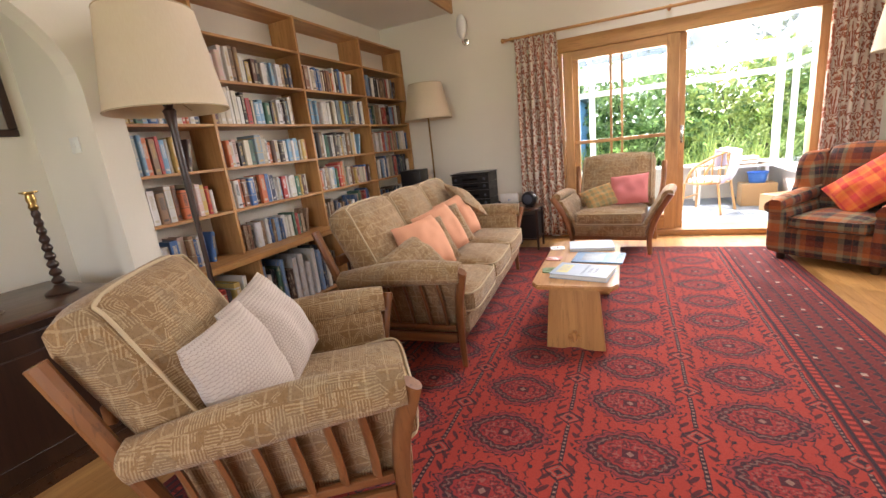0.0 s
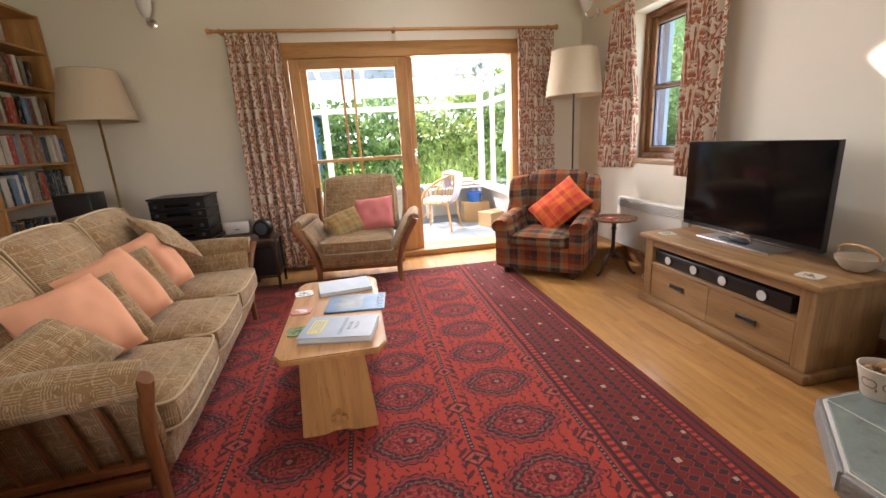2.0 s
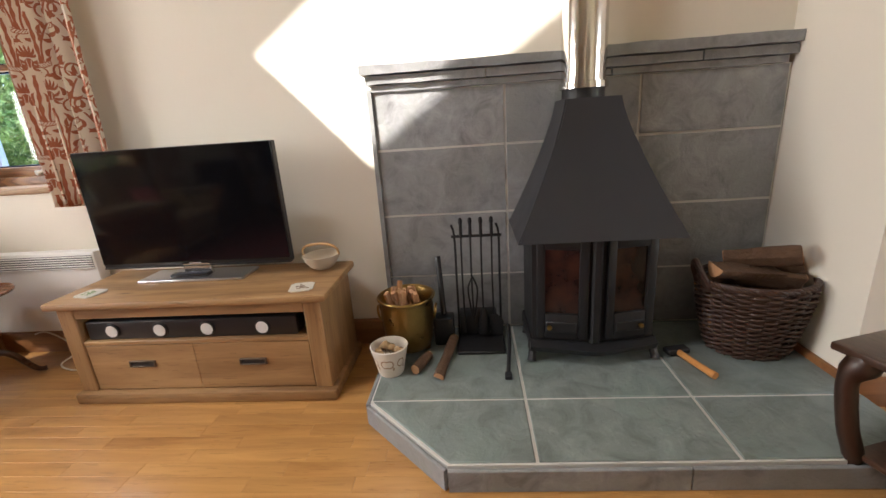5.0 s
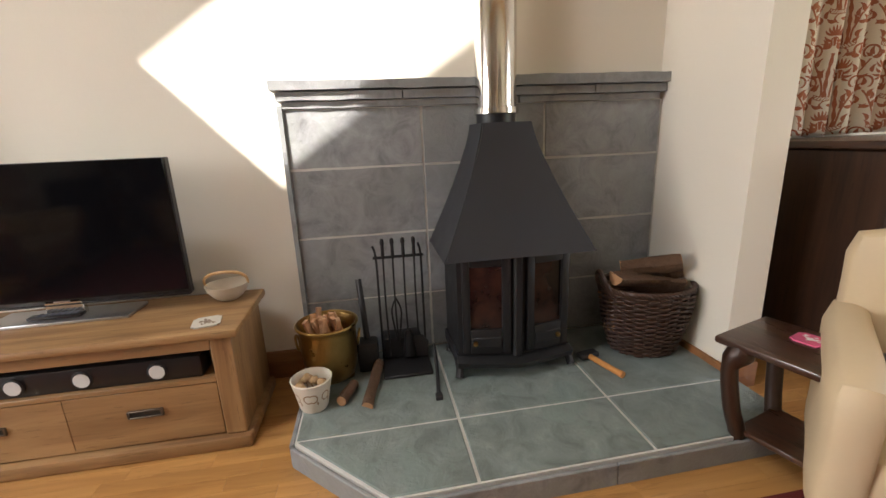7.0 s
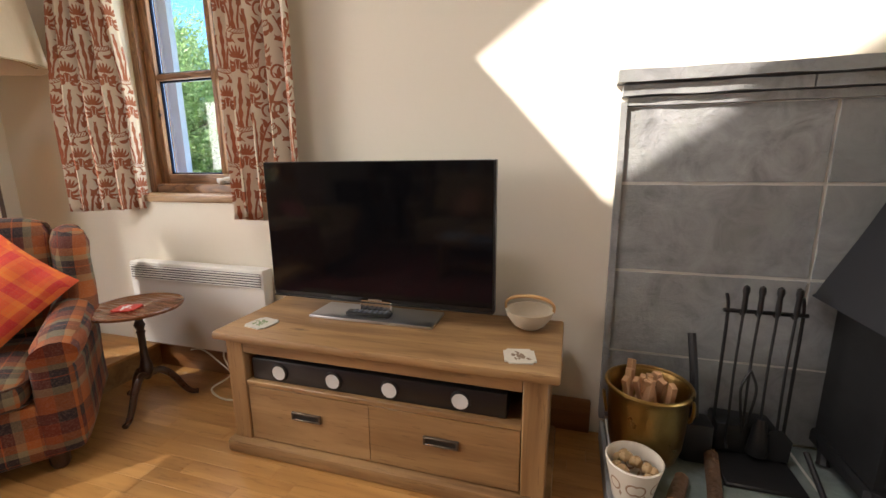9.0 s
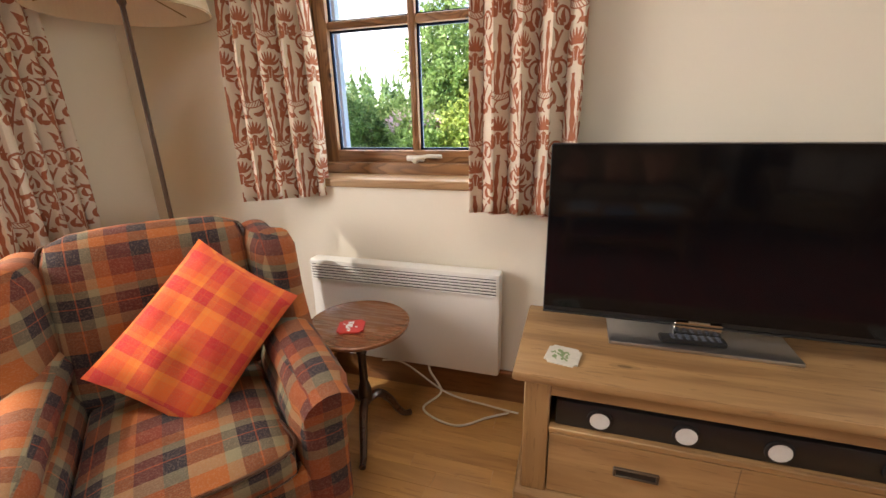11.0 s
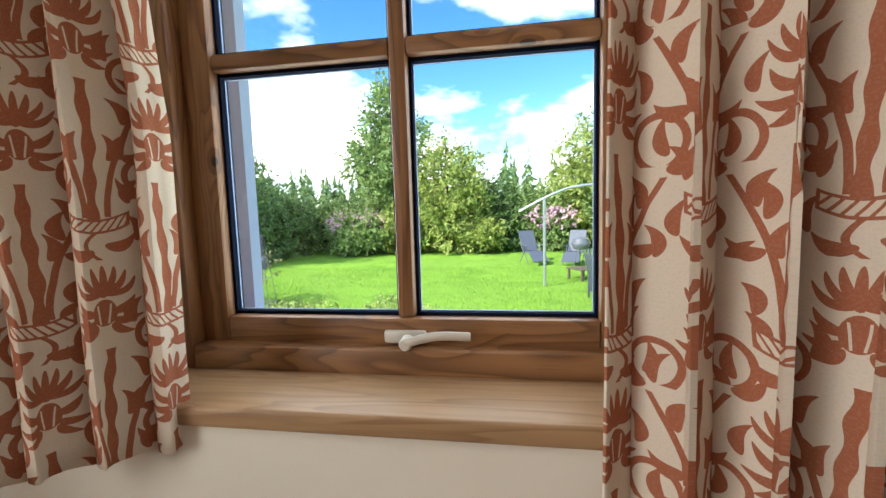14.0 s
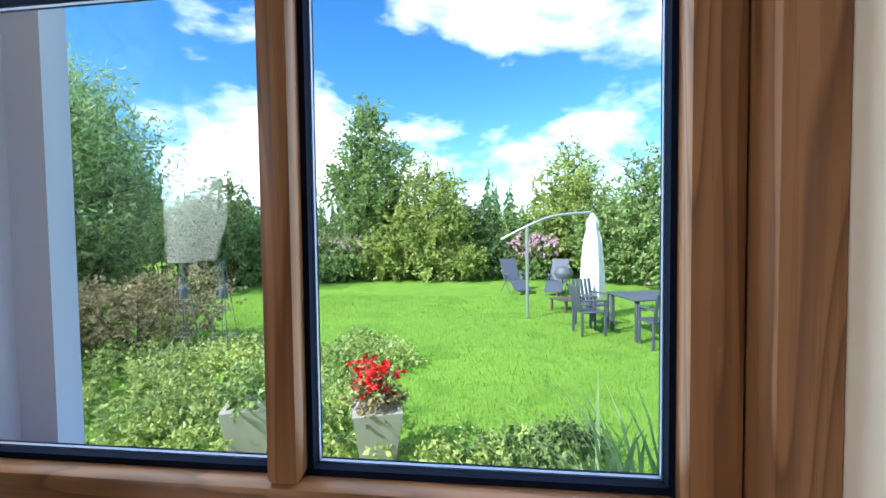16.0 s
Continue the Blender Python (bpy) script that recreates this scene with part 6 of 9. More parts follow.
CUL = "cream linen curtain printed with rust-red foliage"
curtain("curtain", "x", NORTH - 0.10, -1.17, -0.70, 0.035, 2.315, 6, 0.036, M_CURTAIN, CUL + ", full length by the doors", "door curtains", 0.12, 1)
curtain("curtain", "x", NORTH - 0.10, 1.665, 2.065, 0.16, 2.315, 5, 0.036, M_CURTAIN, CUL + ", gathered beside the open door", "door curtains", 0.10, 2)
curtain("curtain", "y", EAST - 0.090, 4.235, 4.53, 0.90, 2.315, 4, 0.030, M_CURTAIN, CUL + ", sill length on the window", "window curtains", -0.05, 3, -1, 0.20)
curtain("curtain", "y", EAST - 0.095, 3.205, 3.58, 0.875, 2.315, 4, 0.030, M_CURTAIN, CUL + ", sill length on the window", "window curtains", -0.02, 5)


def curtain_pole(p0, p1, label):
    root = thing("curtain_pole", pose(0, 0, 0), label, "curtain pole")
    d = (Vector(p1) - Vector(p0)).normalized()
    b2 = bm_new()
    tube(b2, [p0, p1], 0.015, 12)
    part("pole", b2, M_OAK_X if abs(d.x) > 0.5 else M_OAK_Y, root)
    for p, s in ((p0, -1), (p1, 1)):
        b2 = bm_new()
        lathe(b2, [(0.015, 0.0), (0.022, 0.006), (0.016, 0.014), (0.028, 0.035), (0.024, 0.052), (0.0001, 0.062)], 14, Matrix.Translation(p) @ (d * s).to_track_quat("Z", "X").to_matrix().to_4x4())
        part("finial", b2, M_OAK_X, root)
    mid = (Vector(p0) + Vector(p1)) / 2
    wall = Vector((0, 1, 0)) if abs(d.x) > 0.5 else Vector((1, 0, 0))
    reach = NORTH - 0.001 - p0[1] if abs(d.x) > 0.5 else EAST - 0.001 - p0[0]
    for q in (mid, Vector(p0) + d * 0.06, Vector(p1) - d * 0.06):
        b2 = bm_new()
        tube(b2, [q + wall * reach, q], [0.02, 0.016], 10)
        lathe(b2, [(0.021, -0.012), (0.025, 0.0), (0.021, 0.012)], 14, Matrix.Translation(q) @ d.to_track_quat("Z", "X").to_matrix().to_4x4())
        part("bracket", b2, M_OAK_X, root)
    return root


curtain_pole((-1.27, NORTH - 0.095, 2.33), (2.06, NORTH - 0.095, 2.33), "turned pine curtain pole over the patio doors")
curtain_pole((EAST - 0.095, 4.60, 2.33), (EAST - 0.095, 3.2, 2.33), "turned pine curtain pole over the window")


def sconce(m, label):
    root = thing("wall_light", m, label, "wall light", "wall lights")
    b2 = bm_new()
    lathe(b2, [(0.0001, 0.0), (0.04, 0.0), (0.038, 0.012), (0.012, 0.02), (0.0001, 0.022)], 20, pose(0, 0, 0, 90, 0, 0))
    part("rose", b2, M_CHROME, root)
    b2 = bm_new()
    tube(b2, smooth_pts([(0, -0.02, 0), (0, -0.05, -0.035), (0, -0.10, -0.04), (0, -0.13, -0.01), (0, -0.13, 0.03)], 6), 0.007, 8)
    part("arm", b2, M_CHROME, root)
    b2 = bm_new()
    lathe(b2, [(0.018, 0.02), (0.04, 0.045), (0.058, 0.10), (0.062, 0.17), (0.05, 0.24), (0.028, 0.275), (0.022, 0.27), (0.044, 0.235), (0.056, 0.17), (0.052, 0.10), (0.034, 0.05), (0.012, 0.03)], 24, pose(0, -0.13, 0))
    part("glass_shade", b2, M_WHITE, root, "white opal glass shade")
    return root


sconce(pose(-1.78, NORTH, 2.42), "chrome wall light with a white tulip shade")
sconce(pose(EAST, 4.96, 2.40, 0, 0, -90), "chrome wall light with a white tulip shade")
# ---- hearth: slate flags on a raised base, slate panel on the wall ----
HZ = 0.095
hearth = tagged(new("hearth"), "raised hearth of sage slate flags with pale joints", "", "", "structure")
H_OUT = [(2.408, 1.893), (1.765, 1.893), (1.44, 1.562), (1.462, 0.034), (2.408, 0.034)]
b = bm_new()
extrude_poly(b, H_OUT, "z", 0.0, HZ - 0.006)
part("bed", b, M_SLATE_GROUT, hearth, smooth=False)
JX = 1.775


def flag(poly, name="flag", z0=HZ - 0.03, z1=HZ, mat=None, par=None):
    b2 = bm_new()
    extrude_poly(b2, poly, "z", z0, z1)
    bmesh.ops.bevel(b2, geom=[e for e in b2.edges if min(v.co.z for v in e.verts) > z1 - 0.001], offset=0.003, segments=1, affect="EDGES")
    return part(name, b2, mat or M_SLATE_FLOOR, par or hearth)


J = 0.006
flag([(2.405, 1.887), (1.782, 1.887), (1.782, 1.270 + J), (2.405, 1.270 + J)])
flag([(2.405, 1.270 - J), (1.782, 1.270 - J), (1.782, 0.638 + J), (2.405, 0.638 + J)])
flag([(2.405, 0.638 - J), (1.782, 0.638 - J), (1.782, 0.037), (2.405, 0.037)])
flag([(1.770, 1.880), (1.448, 1.556), (1.452, 1.270 + J), (1.770, 1.270 + J)])
flag([(1.770, 1.270 - J), (1.452, 1.270 - J), (1.461, 0.638 + J), (1.770, 0.638 + J)])
flag([(1.770, 0.638 - J), (1.461, 0.638 - J), (1.470, 0.037), (1.770, 0.037)])
# edge slips
for (xa, ya), (xb, yb) in (((1.765, 1.897), (1.436, 1.563)), ((1.435, 1.560), (1.445, 0.80)), ((1.445, 0.795), (1.455, 0.034)), ((2.40, 1.898), (1.77, 1.898))):
    d = Vector((xb - xa, yb - ya, 0)).normalized()
    nrm = Vector((-d.y, d.x, 0)) * -1
    o = nrm * 0.016
    flag([(xa, ya), (xb, yb), (xb + o.x, yb + o.y), (xa + o.x, ya + o.y)], "edge_slip", 0.002, HZ - 0.012, M_SLATE)

panel = tagged(new("wall_panel"), "riven grey slate panel on the wall behind the stove", "", "", "structure")
PX = 2.410
part("bed", boxed(PX + 0.005, EAST, 0.034, 1.896, HZ, 1.315), M_SLATE_GROUT, panel, smooth=False)


def riven(y0, y1, z0, z1, sd):
    b2 = bm_new()
    box(b2, PX, PX + 0.025, y0, y1, z0, z1)
    bmesh.ops.subdivide_edges(b2, edges=[e for e in b2.edges if abs(e.verts[0].co.x - e.verts[1].co.x) < 0.001], cuts=9, use_grid_fill=True)
    for v in b2.verts:
        if v.co.x < PX + 0.01:
            q = Vector((sd, v.co.y * 5, v.co.z * 8))
            v.co.x += 0.0025 * noise.noise(q) + 0.001 * noise.noise(q * 3)
            v.co.y += 0.003 * noise.noise(q * 2.2)
            v.co.z += 0.003 * noise.noise(q * 2.7)
    return part("slate", b2, M_SLATE, panel)


cols_y = [(1.284, 1.895), (0.674, 1.272), (0.045, 0.662)]
rows_z = [(0.10, 0.39), (0.40, 0.716), (0.728, 1.042), (1.054, 1.312)]
for ci, (y0, y1) in enumerate(cols_y):
    for ri, (z0, z1) in enumerate(rows_z):
        riven(y0, y1, z0, z1, ci * 7 + ri)
b = bm_new()
box(b, PX - 0.014, EAST, 1.897, 1.918, HZ, 1.33)
part("edge_strip", b, M_SLATE, panel)


def ledge(y0, y1, z0, z1, out, sd):
    b2 = bm_new()
    box(b2, PX - out, EAST, y0, y1, z0, z1)
    bmesh.ops.subdivide_edges(b2, edges=[e for e in b2.edges if abs(e.verts[0].co.y - e.verts[1].co.y) > 0.2], cuts=26)
    for v in b2.verts:
        if v.co.x < PX:
            v.co.x += 0.006 * noise.noise(Vector((sd, v.co.y * 9, v.co.z * 20)))
            v.co.z += 0.004 * noise.noise(Vector((sd + 5, v.co.y * 8, v.co.z * 20)))
    return part("ledge", b2, M_SLATE, panel)


ledge(0.06, 0.80, 1.316, 1.345, 0.012, 1)
ledge(0.805, 1.895, 1.316, 1.343, 0.012, 2)
ledge(0.034, 0.42, 1.349, 1.388, 0.030, 3)
ledge(0.425, 1.36, 1.349, 1.386, 0.030, 4)
ledge(1.365, 1.915, 1.349, 1.384, 0.030, 5)
ledge(0.034, 1.02, 1.392, 1.438, 0.050, 6)
ledge(1.025, 1.935, 1.392, 1.430, 0.050, 7)

# ---- stove ----
SXC, SYC = 2.16, 0.94
stove = thing("wood_stove", pose(SXC, SYC, HZ + 0.0005), "black cast-iron wood stove with a tall tapered hood", "stove")


def bay(k, d0, w):
    """Plan of the stove with its canted front, scaled about the middle; front at -x."""
    return [(0.22, -0.262 * w), (0.22, 0.262 * w), (-0.085 * d0, 0.262 * w), (-0.128 * d0, 0.020 * w), (-0.128 * d0, -0.020 * w), (-0.085 * d0, -0.262 * w)]


def loft(b2, rings):
    vs = [[b2.verts.new(p) for p in ring] for ring in rings]
    n2 = len(vs[0])
    for a, c in zip(vs, vs[1:]):
        for i in range(n2):
            b2.faces.new((a[i], a[(i + 1) % n2], c[(i + 1) % n2], c[i]))
    b2.faces.new(vs[0])
    b2.faces.new(vs[-1])
    return b2


b = bm_new()
loft(b, [[(x, y, z) for x, y in bay(1, 1.0, 1.0)] for z in (0.07, 0.585)])
part("body", b, M_BLACK, stove, smooth=False)
b = bm_new()
loft(b, [[(x, y, 0.055) for x, y in bay(1, 1.38, 1.05)], [(x, y, 0.085) for x, y in bay(1, 1.52, 1.05)], [(x, y, 0.10) for x, y in bay(1, 1.1, 1.03)]])
part("ash_lip", b, M_BLACK, stove, smooth=False)
b = bm_new()
rings = []
for t in [i / 12 for i in range(13)]:
    z = 0.59 + 0.535 * t
    k = (1 - t) ** 1.28
    x0, x1 = 0.005 - 0.20 * k, 0.235
    hy = 0.112 + 0.213 * k
    rings.append([(x1, -hy, z), (x1, hy, z), (x0, hy, z), (x0, -hy, z)])
rings.insert(0, [(0.235, -0.331, 0.578), (0.235, 0.331, 0.578), (-0.200, 0.331, 0.578), (-0.200, -0.331, 0.578)])
loft(b, rings)
bmesh.ops.bevel(b, geom=[e for e in b.edges if abs(e.verts[0].co.z - e.verts[1].co.z) > 0.02], offset=0.006, segments=2, affect="EDGES")
part("hood", b, M_IRON_HOOD, stove)
b = bm_new()
lathe(b, [(0.088, 1.12), (0.088, 1.165), (0.096, 1.165), (0.096, 1.18)], 32, pose(0.122, 0.015, 0))
part("flue_collar", b, M_BLACK, stove)
b = bm_new()
lathe(b, [(0.101, 1.165), (0.101, 1.19), (0.092, 1.192), (0.092, 3.4), (0.092, 5.6)], 40, pose(0.122, 0.015, 0))
part("flue_pipe", b, M_CHROME, stove, "polished steel flue pipe")
for sx, sy in ((-0.08, 0.255), (-0.08, -0.255), (0.18, 0.25), (0.18, -0.25)):
    b = bm_new()
    tube(b, smooth_pts([(sx, sy, 0.09), (sx - 0.02, sy * 1.03, 0.05), (sx - 0.04, sy * 1.06, 0.0085)], 4), [0.024] * 4 + [0.018] * 4 + [0.022], 8)
    part("leg", b, M_BLACK, stove)
f_pts = bay(1, 1.0, 1.0)
for ia, ib in ((2, 3), (4, 5)):
    pa, pb = Vector((*f_pts[ia], 0)), Vector((*f_pts[ib], 0))
    d = pb - pa
    ln = d.length
    d.normalize()
    out = Vector((d.y, -d.x, 0))
    if out.x > 0:
        out = -out
    md = Matrix(((d.x, out.x, 0, pa.x), (d.y, out.y, 0, pa.y), (0, 0, 1, 0), (0, 0, 0, 1)))
    b = bm_new()
    for x0, x1, z0, z1 in ((0.02, 0.055, 0.12, 0.565), (ln - 0.05, ln - 0.012, 0.12, 0.565), (0.055, ln - 0.05, 0.525, 0.565), (0.055, ln - 0.05, 0.12, 0.235)):
        box(b, x0, x1, 0.0, 0.022, z0, z1, 0.005, 2, md)
    dr = part("stove_door", b, M_BLACK, stove)
    part("window_pane", boxed(0.05, ln - 0.045, 0.001, 0.006, 0.23, 0.53, 0, 1, md), M_STOVEGLASS, dr, "sooty glass", smooth=False)
    b = bm_new()
    box(b, 0.06, ln - 0.055, 0.022, 0.030, 0.15, 0.20, 0.004, 1, md)
    part("air_slide", b, M_BLACK, dr)
    b = bm_new()
    lathe(b, [(0.0001, 0.045), (0.010, 0.042), (0.012, 0.034), (0.006, 0.022)], 14, md @ pose(0.075 if ia == 2 else ln - 0.075, 0, 0.175, -90, 0, 0))
    part("knob", b, M_BRASS, dr, "brass knob")
b = bm_new()
loft(b, [[(x * 1.0 - (0.012 if x < 0 else 0), y, z) for x, y in ((-0.140, 0.012), (-0.122, 0.024), (-0.122, -0.024), (-0.140, -0.012))] for z in (0.10, 0.58)])
part("centre_post", b, M_BLACK, stove, smooth=False)

# ---- companion set ----
cs = thing("fire_tools", pose(2.15, 1.435, HZ + 0.0005), "black wrought-iron fireside tool set on a stand", "fire tools")
b = boxed(-0.04, 0.20, -0.115, 0.115, 0.0, 0.016, 0.005, 1)
part("base", b, M_BLACK, cs)
b = bm_new()
for yv in (-0.105, 0.108):
    tube(b, smooth_pts([(0.15, yv, 0.01), (0.15, yv, 0.3), (0.15, yv, 0.53), (0.14, yv + 0.012, 0.595)], 5), 0.0055, 8)
part("upright", b, M_BLACK, cs)
b = bm_new()
tube(b, [(0.15, -0.118, 0.535), (0.15, 0.122, 0.535)], 0.007, 8)
for yv in (-0.07, -0.02, 0.03, 0.075):
    tube(b, smooth_pts([(0.15, yv, 0.535), (0.125, yv, 0.528), (0.112, yv, 0.542)], 3), 0.0035, 6)
part("crossbar", b, M_BLACK, cs)
for i, yv in enumerate((-0.07, -0.02, 0.03, 0.075)):
    b = bm_new()
    tube(b, smooth_pts([(0.115, yv, 0.10), (0.117, yv + 0.003, 0.33), (0.115, yv, 0.55)], 4), 0.0045, 6)
    lathe(b, [(0.005, 0.535), (0.0085, 0.55), (0.0075, 0.60), (0.0105, 0.615), (0.0085, 0.63), (0.0001, 0.636)], 10, pose(0.115, yv, 0))
    if i == 0:
        extrude_poly(b, [(yv - 0.042, 0.022), (yv + 0.042, 0.022), (yv + 0.046, 0.10), (yv + 0.018, 0.135), (yv - 0.018, 0.135), (yv - 0.046, 0.10)], "x", 0.108, 0.116)
    elif i == 1:
        lathe(b, [(0.012, 0.17), (0.020, 0.15), (0.034, 0.045), (0.030, 0.036)], 14, pose(0.115, yv, 0))
    elif i == 2:
        for s_ in (-1, 1):
            tube(b, smooth_pts([(0.115, yv, 0.34), (0.113, yv + s_ * 0.022, 0.28), (0.112, yv + s_ * 0.016, 0.20), (0.112, yv + s_ * 0.004, 0.12)], 4), 0.0045, 6)
    else:
        tube(b, smooth_pts([(0.115, yv, 0.12), (0.115, yv, 0.07), (0.095, yv, 0.05)], 4), 0.005, 6)
    part(("shovel", "brush", "tongs", "poker")[i], b, M_BLACK, cs)
bb = thing("hearth_brush", pose(2.26, 1.615, HZ + 0.0005), "black long-handled hearth brush leaning on the slate", "brush")
b = bm_new()
tube(b, smooth_pts([(0.0, 0.0, 0.14), (0.03, 0.01, 0.30), (0.07, 0.02, 0.43)], 5), 0.014, 8)
part("handle", b, M_BLACK, bb)
b = bm_new()
box(b, -0.06, 0.03, -0.05, 0.05, 0.0, 0.15, 0.015, 2)
part("head", b, M_BLACK, bb)
b = bm_new()
box(b, -0.05, 0.06, -0.09, 0.10, 0.0, 0.11, 0.012, 2)
tagged(part("coal_hod", b, M_BLACK), "low black iron ash box under the fire tools", "ash box").matrix_world = pose(2.325, 1.44, HZ + 0.017)

# ---- brass bucket of kindling ----
bk = thing("brass_bucket", pose(2.19, 1.785, HZ + 0.0005), "embossed brass log bucket full of kindling", "bucket")
b = bm_new()
lathe(b, [(0.088, 0.02), (0.105, 0.035), (0.118, 0.08), (0.124, 0.16), (0.126, 0.25), (0.130, 0.272), (0.136, 0.28), (0.132, 0.286), (0.122, 0.275), (0.116, 0.16), (0.10, 0.06), (0.0005, 0.05)], 36)
part("bowl", b, M_BRASS, bk)
b = bm_new()
tube(b, [(0.134 * math.cos(6.2832 * i / 36), 0.134 * math.sin(6.2832 * i / 36), 0.284) for i in range(37)], 0.007, 8)
part("rim", b, M_BRASS, bk)
for s in (-1, 1):
    b = bm_new()
    tube(b, [(0.03 * math.cos(a), s * 0.135 + s * 0.006 * math.sin(a), 0.20 + 0.035 * math.sin(a)) for a in [6.2832 * i / 16 for i in range(17)]], 0.006, 6)
    part("ring_handle", b, M_BRASS, bk)
for a in (30, 150, 270):
    b = bm_new()
    lathe(b, [(0.0001, 0.0), (0.018, 0.004), (0.022, 0.02), (0.014, 0.036)], 10, pose(0.08 * math.cos(radians(a)), 0.08 * math.sin(radians(a)), 0))
    part("foot", b, M_BRASS, bk)
rk = random.Random(4)
for i in range(13):
    b = bm_new()
    x, y = rk.uniform(-0.075, 0.075), rk.uniform(-0.075, 0.075)
    box(b, -0.014, 0.014, -0.009, 0.009, -0.11, 0.11, 0.002, 1)
    k = part("kindling_stick", b, M_LOGEND)
    k.matrix_world = pose(2.19 + x, 1.785 + y, HZ + 0.22, rk.uniform(-22, 22), rk.uniform(-24, 24), rk.uniform(0, 180))
    tagged(k, "split kindling stick standing in the brass bucket", "kindling", "kindling sticks")

pot = thing("pottery_pot", pose(1.985, 1.845, HZ + 0.0005), "cream pottery pot with brown swirls full of fir cones", "pot")
b = bm_new()
lathe(b, [(0.052, 0.0), (0.058, 0.01), (0.074, 0.09), (0.082, 0.125), (0.085, 0.135), (0.080, 0.138), (0.070, 0.10), (0.055, 0.05), (0.0005, 0.045)], 30)


def pot_glaze():
    k = Mat("cream glaze with swirls", 0.3)
    x, y, z = k.axes()
    a = (y.atan2(x)) * 0.08
    p = (a / 0.06).cell() * 0.06
    d = ((p * p) + (z - 0.075) * (z - 0.075)).sqrt()
    sw = d.band(0.016, 0.022) + ((p - 0.02).abs() + (z - 0.05).abs() * 0.5).lt(0.006)
    k.color(k.mix(sw.min(1.0) * 0.85, k.mix(k.noise(12, 4), (0.62, 0.55, 0.45), (0.74, 0.69, 0.60)), (0.26, 0.13, 0.05)))
    return k.m


part("bowl", b, pot_glaze(), pot)
rk = random.Random(9)
for i in range(16):
    b = bm_new()
    lathe(b, [(0.0001, -0.018), (0.012, -0.01), (0.016, 0.0), (0.011, 0.012), (0.0001, 0.02)], 8, pose(0, 0, 0, rk.uniform(0, 180), rk.uniform(0, 180), 0))
    a, r = rk.uniform(0, 6.28), 0.058 * math.sqrt(rk.random())
    c = part("fir_cone", b, M_CARDBOARD)
    c.matrix_world = pose(1.985 + r * math.cos(a), 1.845 + r * math.sin(a), HZ + 0.105 + rk.uniform(0, 0.018))
    tagged(c, "small pale fir cone heaped in the pottery pot", "fir cone", "fir cones")


def log(m, r, ln, label, split=False, sd=0, group="logs"):
    root = thing("log", m, label, "log", group)
    b2 = bm_new()
    n2 = 16
    a0, a1 = (0.0, 2 * math.pi) if not split else (0.3, 3.6)
    ring = []
    for k2 in range(n2 + 1):
        a = a0 + (a1 - a0) * k2 / n2
        rr = r * (1 + 0.14 * noise.noise(Vector((math.cos(a) * 1.5, math.sin(a) * 1.5, sd))))
        ring.append((rr * math.cos(a), rr * math.sin(a)))
    if not split:
        ring = ring[:-1]
    n3 = len(ring)
    rows_ = []
    for q in range(11):
        xq = -ln / 2 + ln * q / 10
        row_ = []
        for (py_, pz_) in ring:
            g_n = noise.noise(Vector((xq * 9 + sd * 3, py_ * 34, pz_ * 34)))
            k_n = 1 + (0.16 if q not in (0, 10) else 0.0) * g_n + 0.05 * math.sin(xq * 11 + sd)
            row_.append(b2.verts.new((xq, py_ * k_n, pz_ * k_n)))
        rows_.append(row_)
    for ra, rb_ in zip(rows_, rows_[1:]):
        for q in range(n3):
            b2.faces.new((ra[q], ra[(q + 1) % n3], rb_[(q + 1) % n3], rb_[q]))
    b2.faces.new(rows_[0])
    b2.faces.new(rows_[-1])
    part("bark", b2, M_LOGBARK, root)
    for s in (-1, 1):
        b2 = bm_new()
        extrude_poly(b2, [(p[0] * 0.95, p[1] * 0.95) for p in ring], "x", s * (ln / 2 - 0.002), s * (ln / 2 + 0.002))
        part("cut_end", b2, M_LOGEND, root, "pale sawn end", smooth=False)
    return root


log(pose(2.02, 1.708, HZ + 0.024, 0, 0, -22), 0.022, 0.13, "short billet of firewood on the hearth", False, 3)
log(pose(2.06, 1.597, HZ + 0.026, 0, -6, -11), 0.024, 0.30, "long split billet of firewood on the hearth", True, 4)
b = bm_new()
tube(b, smooth_pts([(2.215, 1.30, HZ + 0.10), (2.10, 1.305, HZ + 0.05), (1.93, 1.325, HZ + 0.013)], 4), 0.009, 8)
box(b, 1.90, 1.935, 1.31, 1.34, HZ + 0.0005, HZ + 0.022, 0.003)
tagged(part("poker", b, M_BLACK), "black iron poker resting on the hearth", "poker")
axe = thing("hatchet", pose(1.965, 0.53, HZ + 0.0165, 0, 0, 10), "small hatchet with an orange wooden handle", "hatchet")
b = bm_new()
tube(b, smooth_pts([(-0.09, -0.015, 0.0), (-0.02, -0.004, 0.0), (0.12, 0.012, 0.0)], 5), [0.016] * 3 + [0.014] * 7 + [0.010], 10)
part("handle", b, wooden("orange ash handle", (0.48, 0.19, 0.05), (0.66, 0.32, 0.10), "x", 0.4), axe)
b = bm_new()
box(b, 0.10, 0.15, -0.045, 0.06, -0.013, 0.013, 0.006, 1)
part("axe_head", b, M_BLACK, axe)

# ---- log basket ----
BSK = pose(2.135, 0.235, HZ + 0.0005)
bsk = thing("log_basket", BSK, "dark woven willow basket heaped with split logs", "basket")
M_WICKER = speckled("dark willow", (0.065, 0.032, 0.020), 0.42, var=0.5, scale=30, fine=120, bump=0.4, dist=0.003)


def bask_r(z):
    return 0.145 + 0.062 * math.sin(min(1.0, z / 0.32) * 1.5)


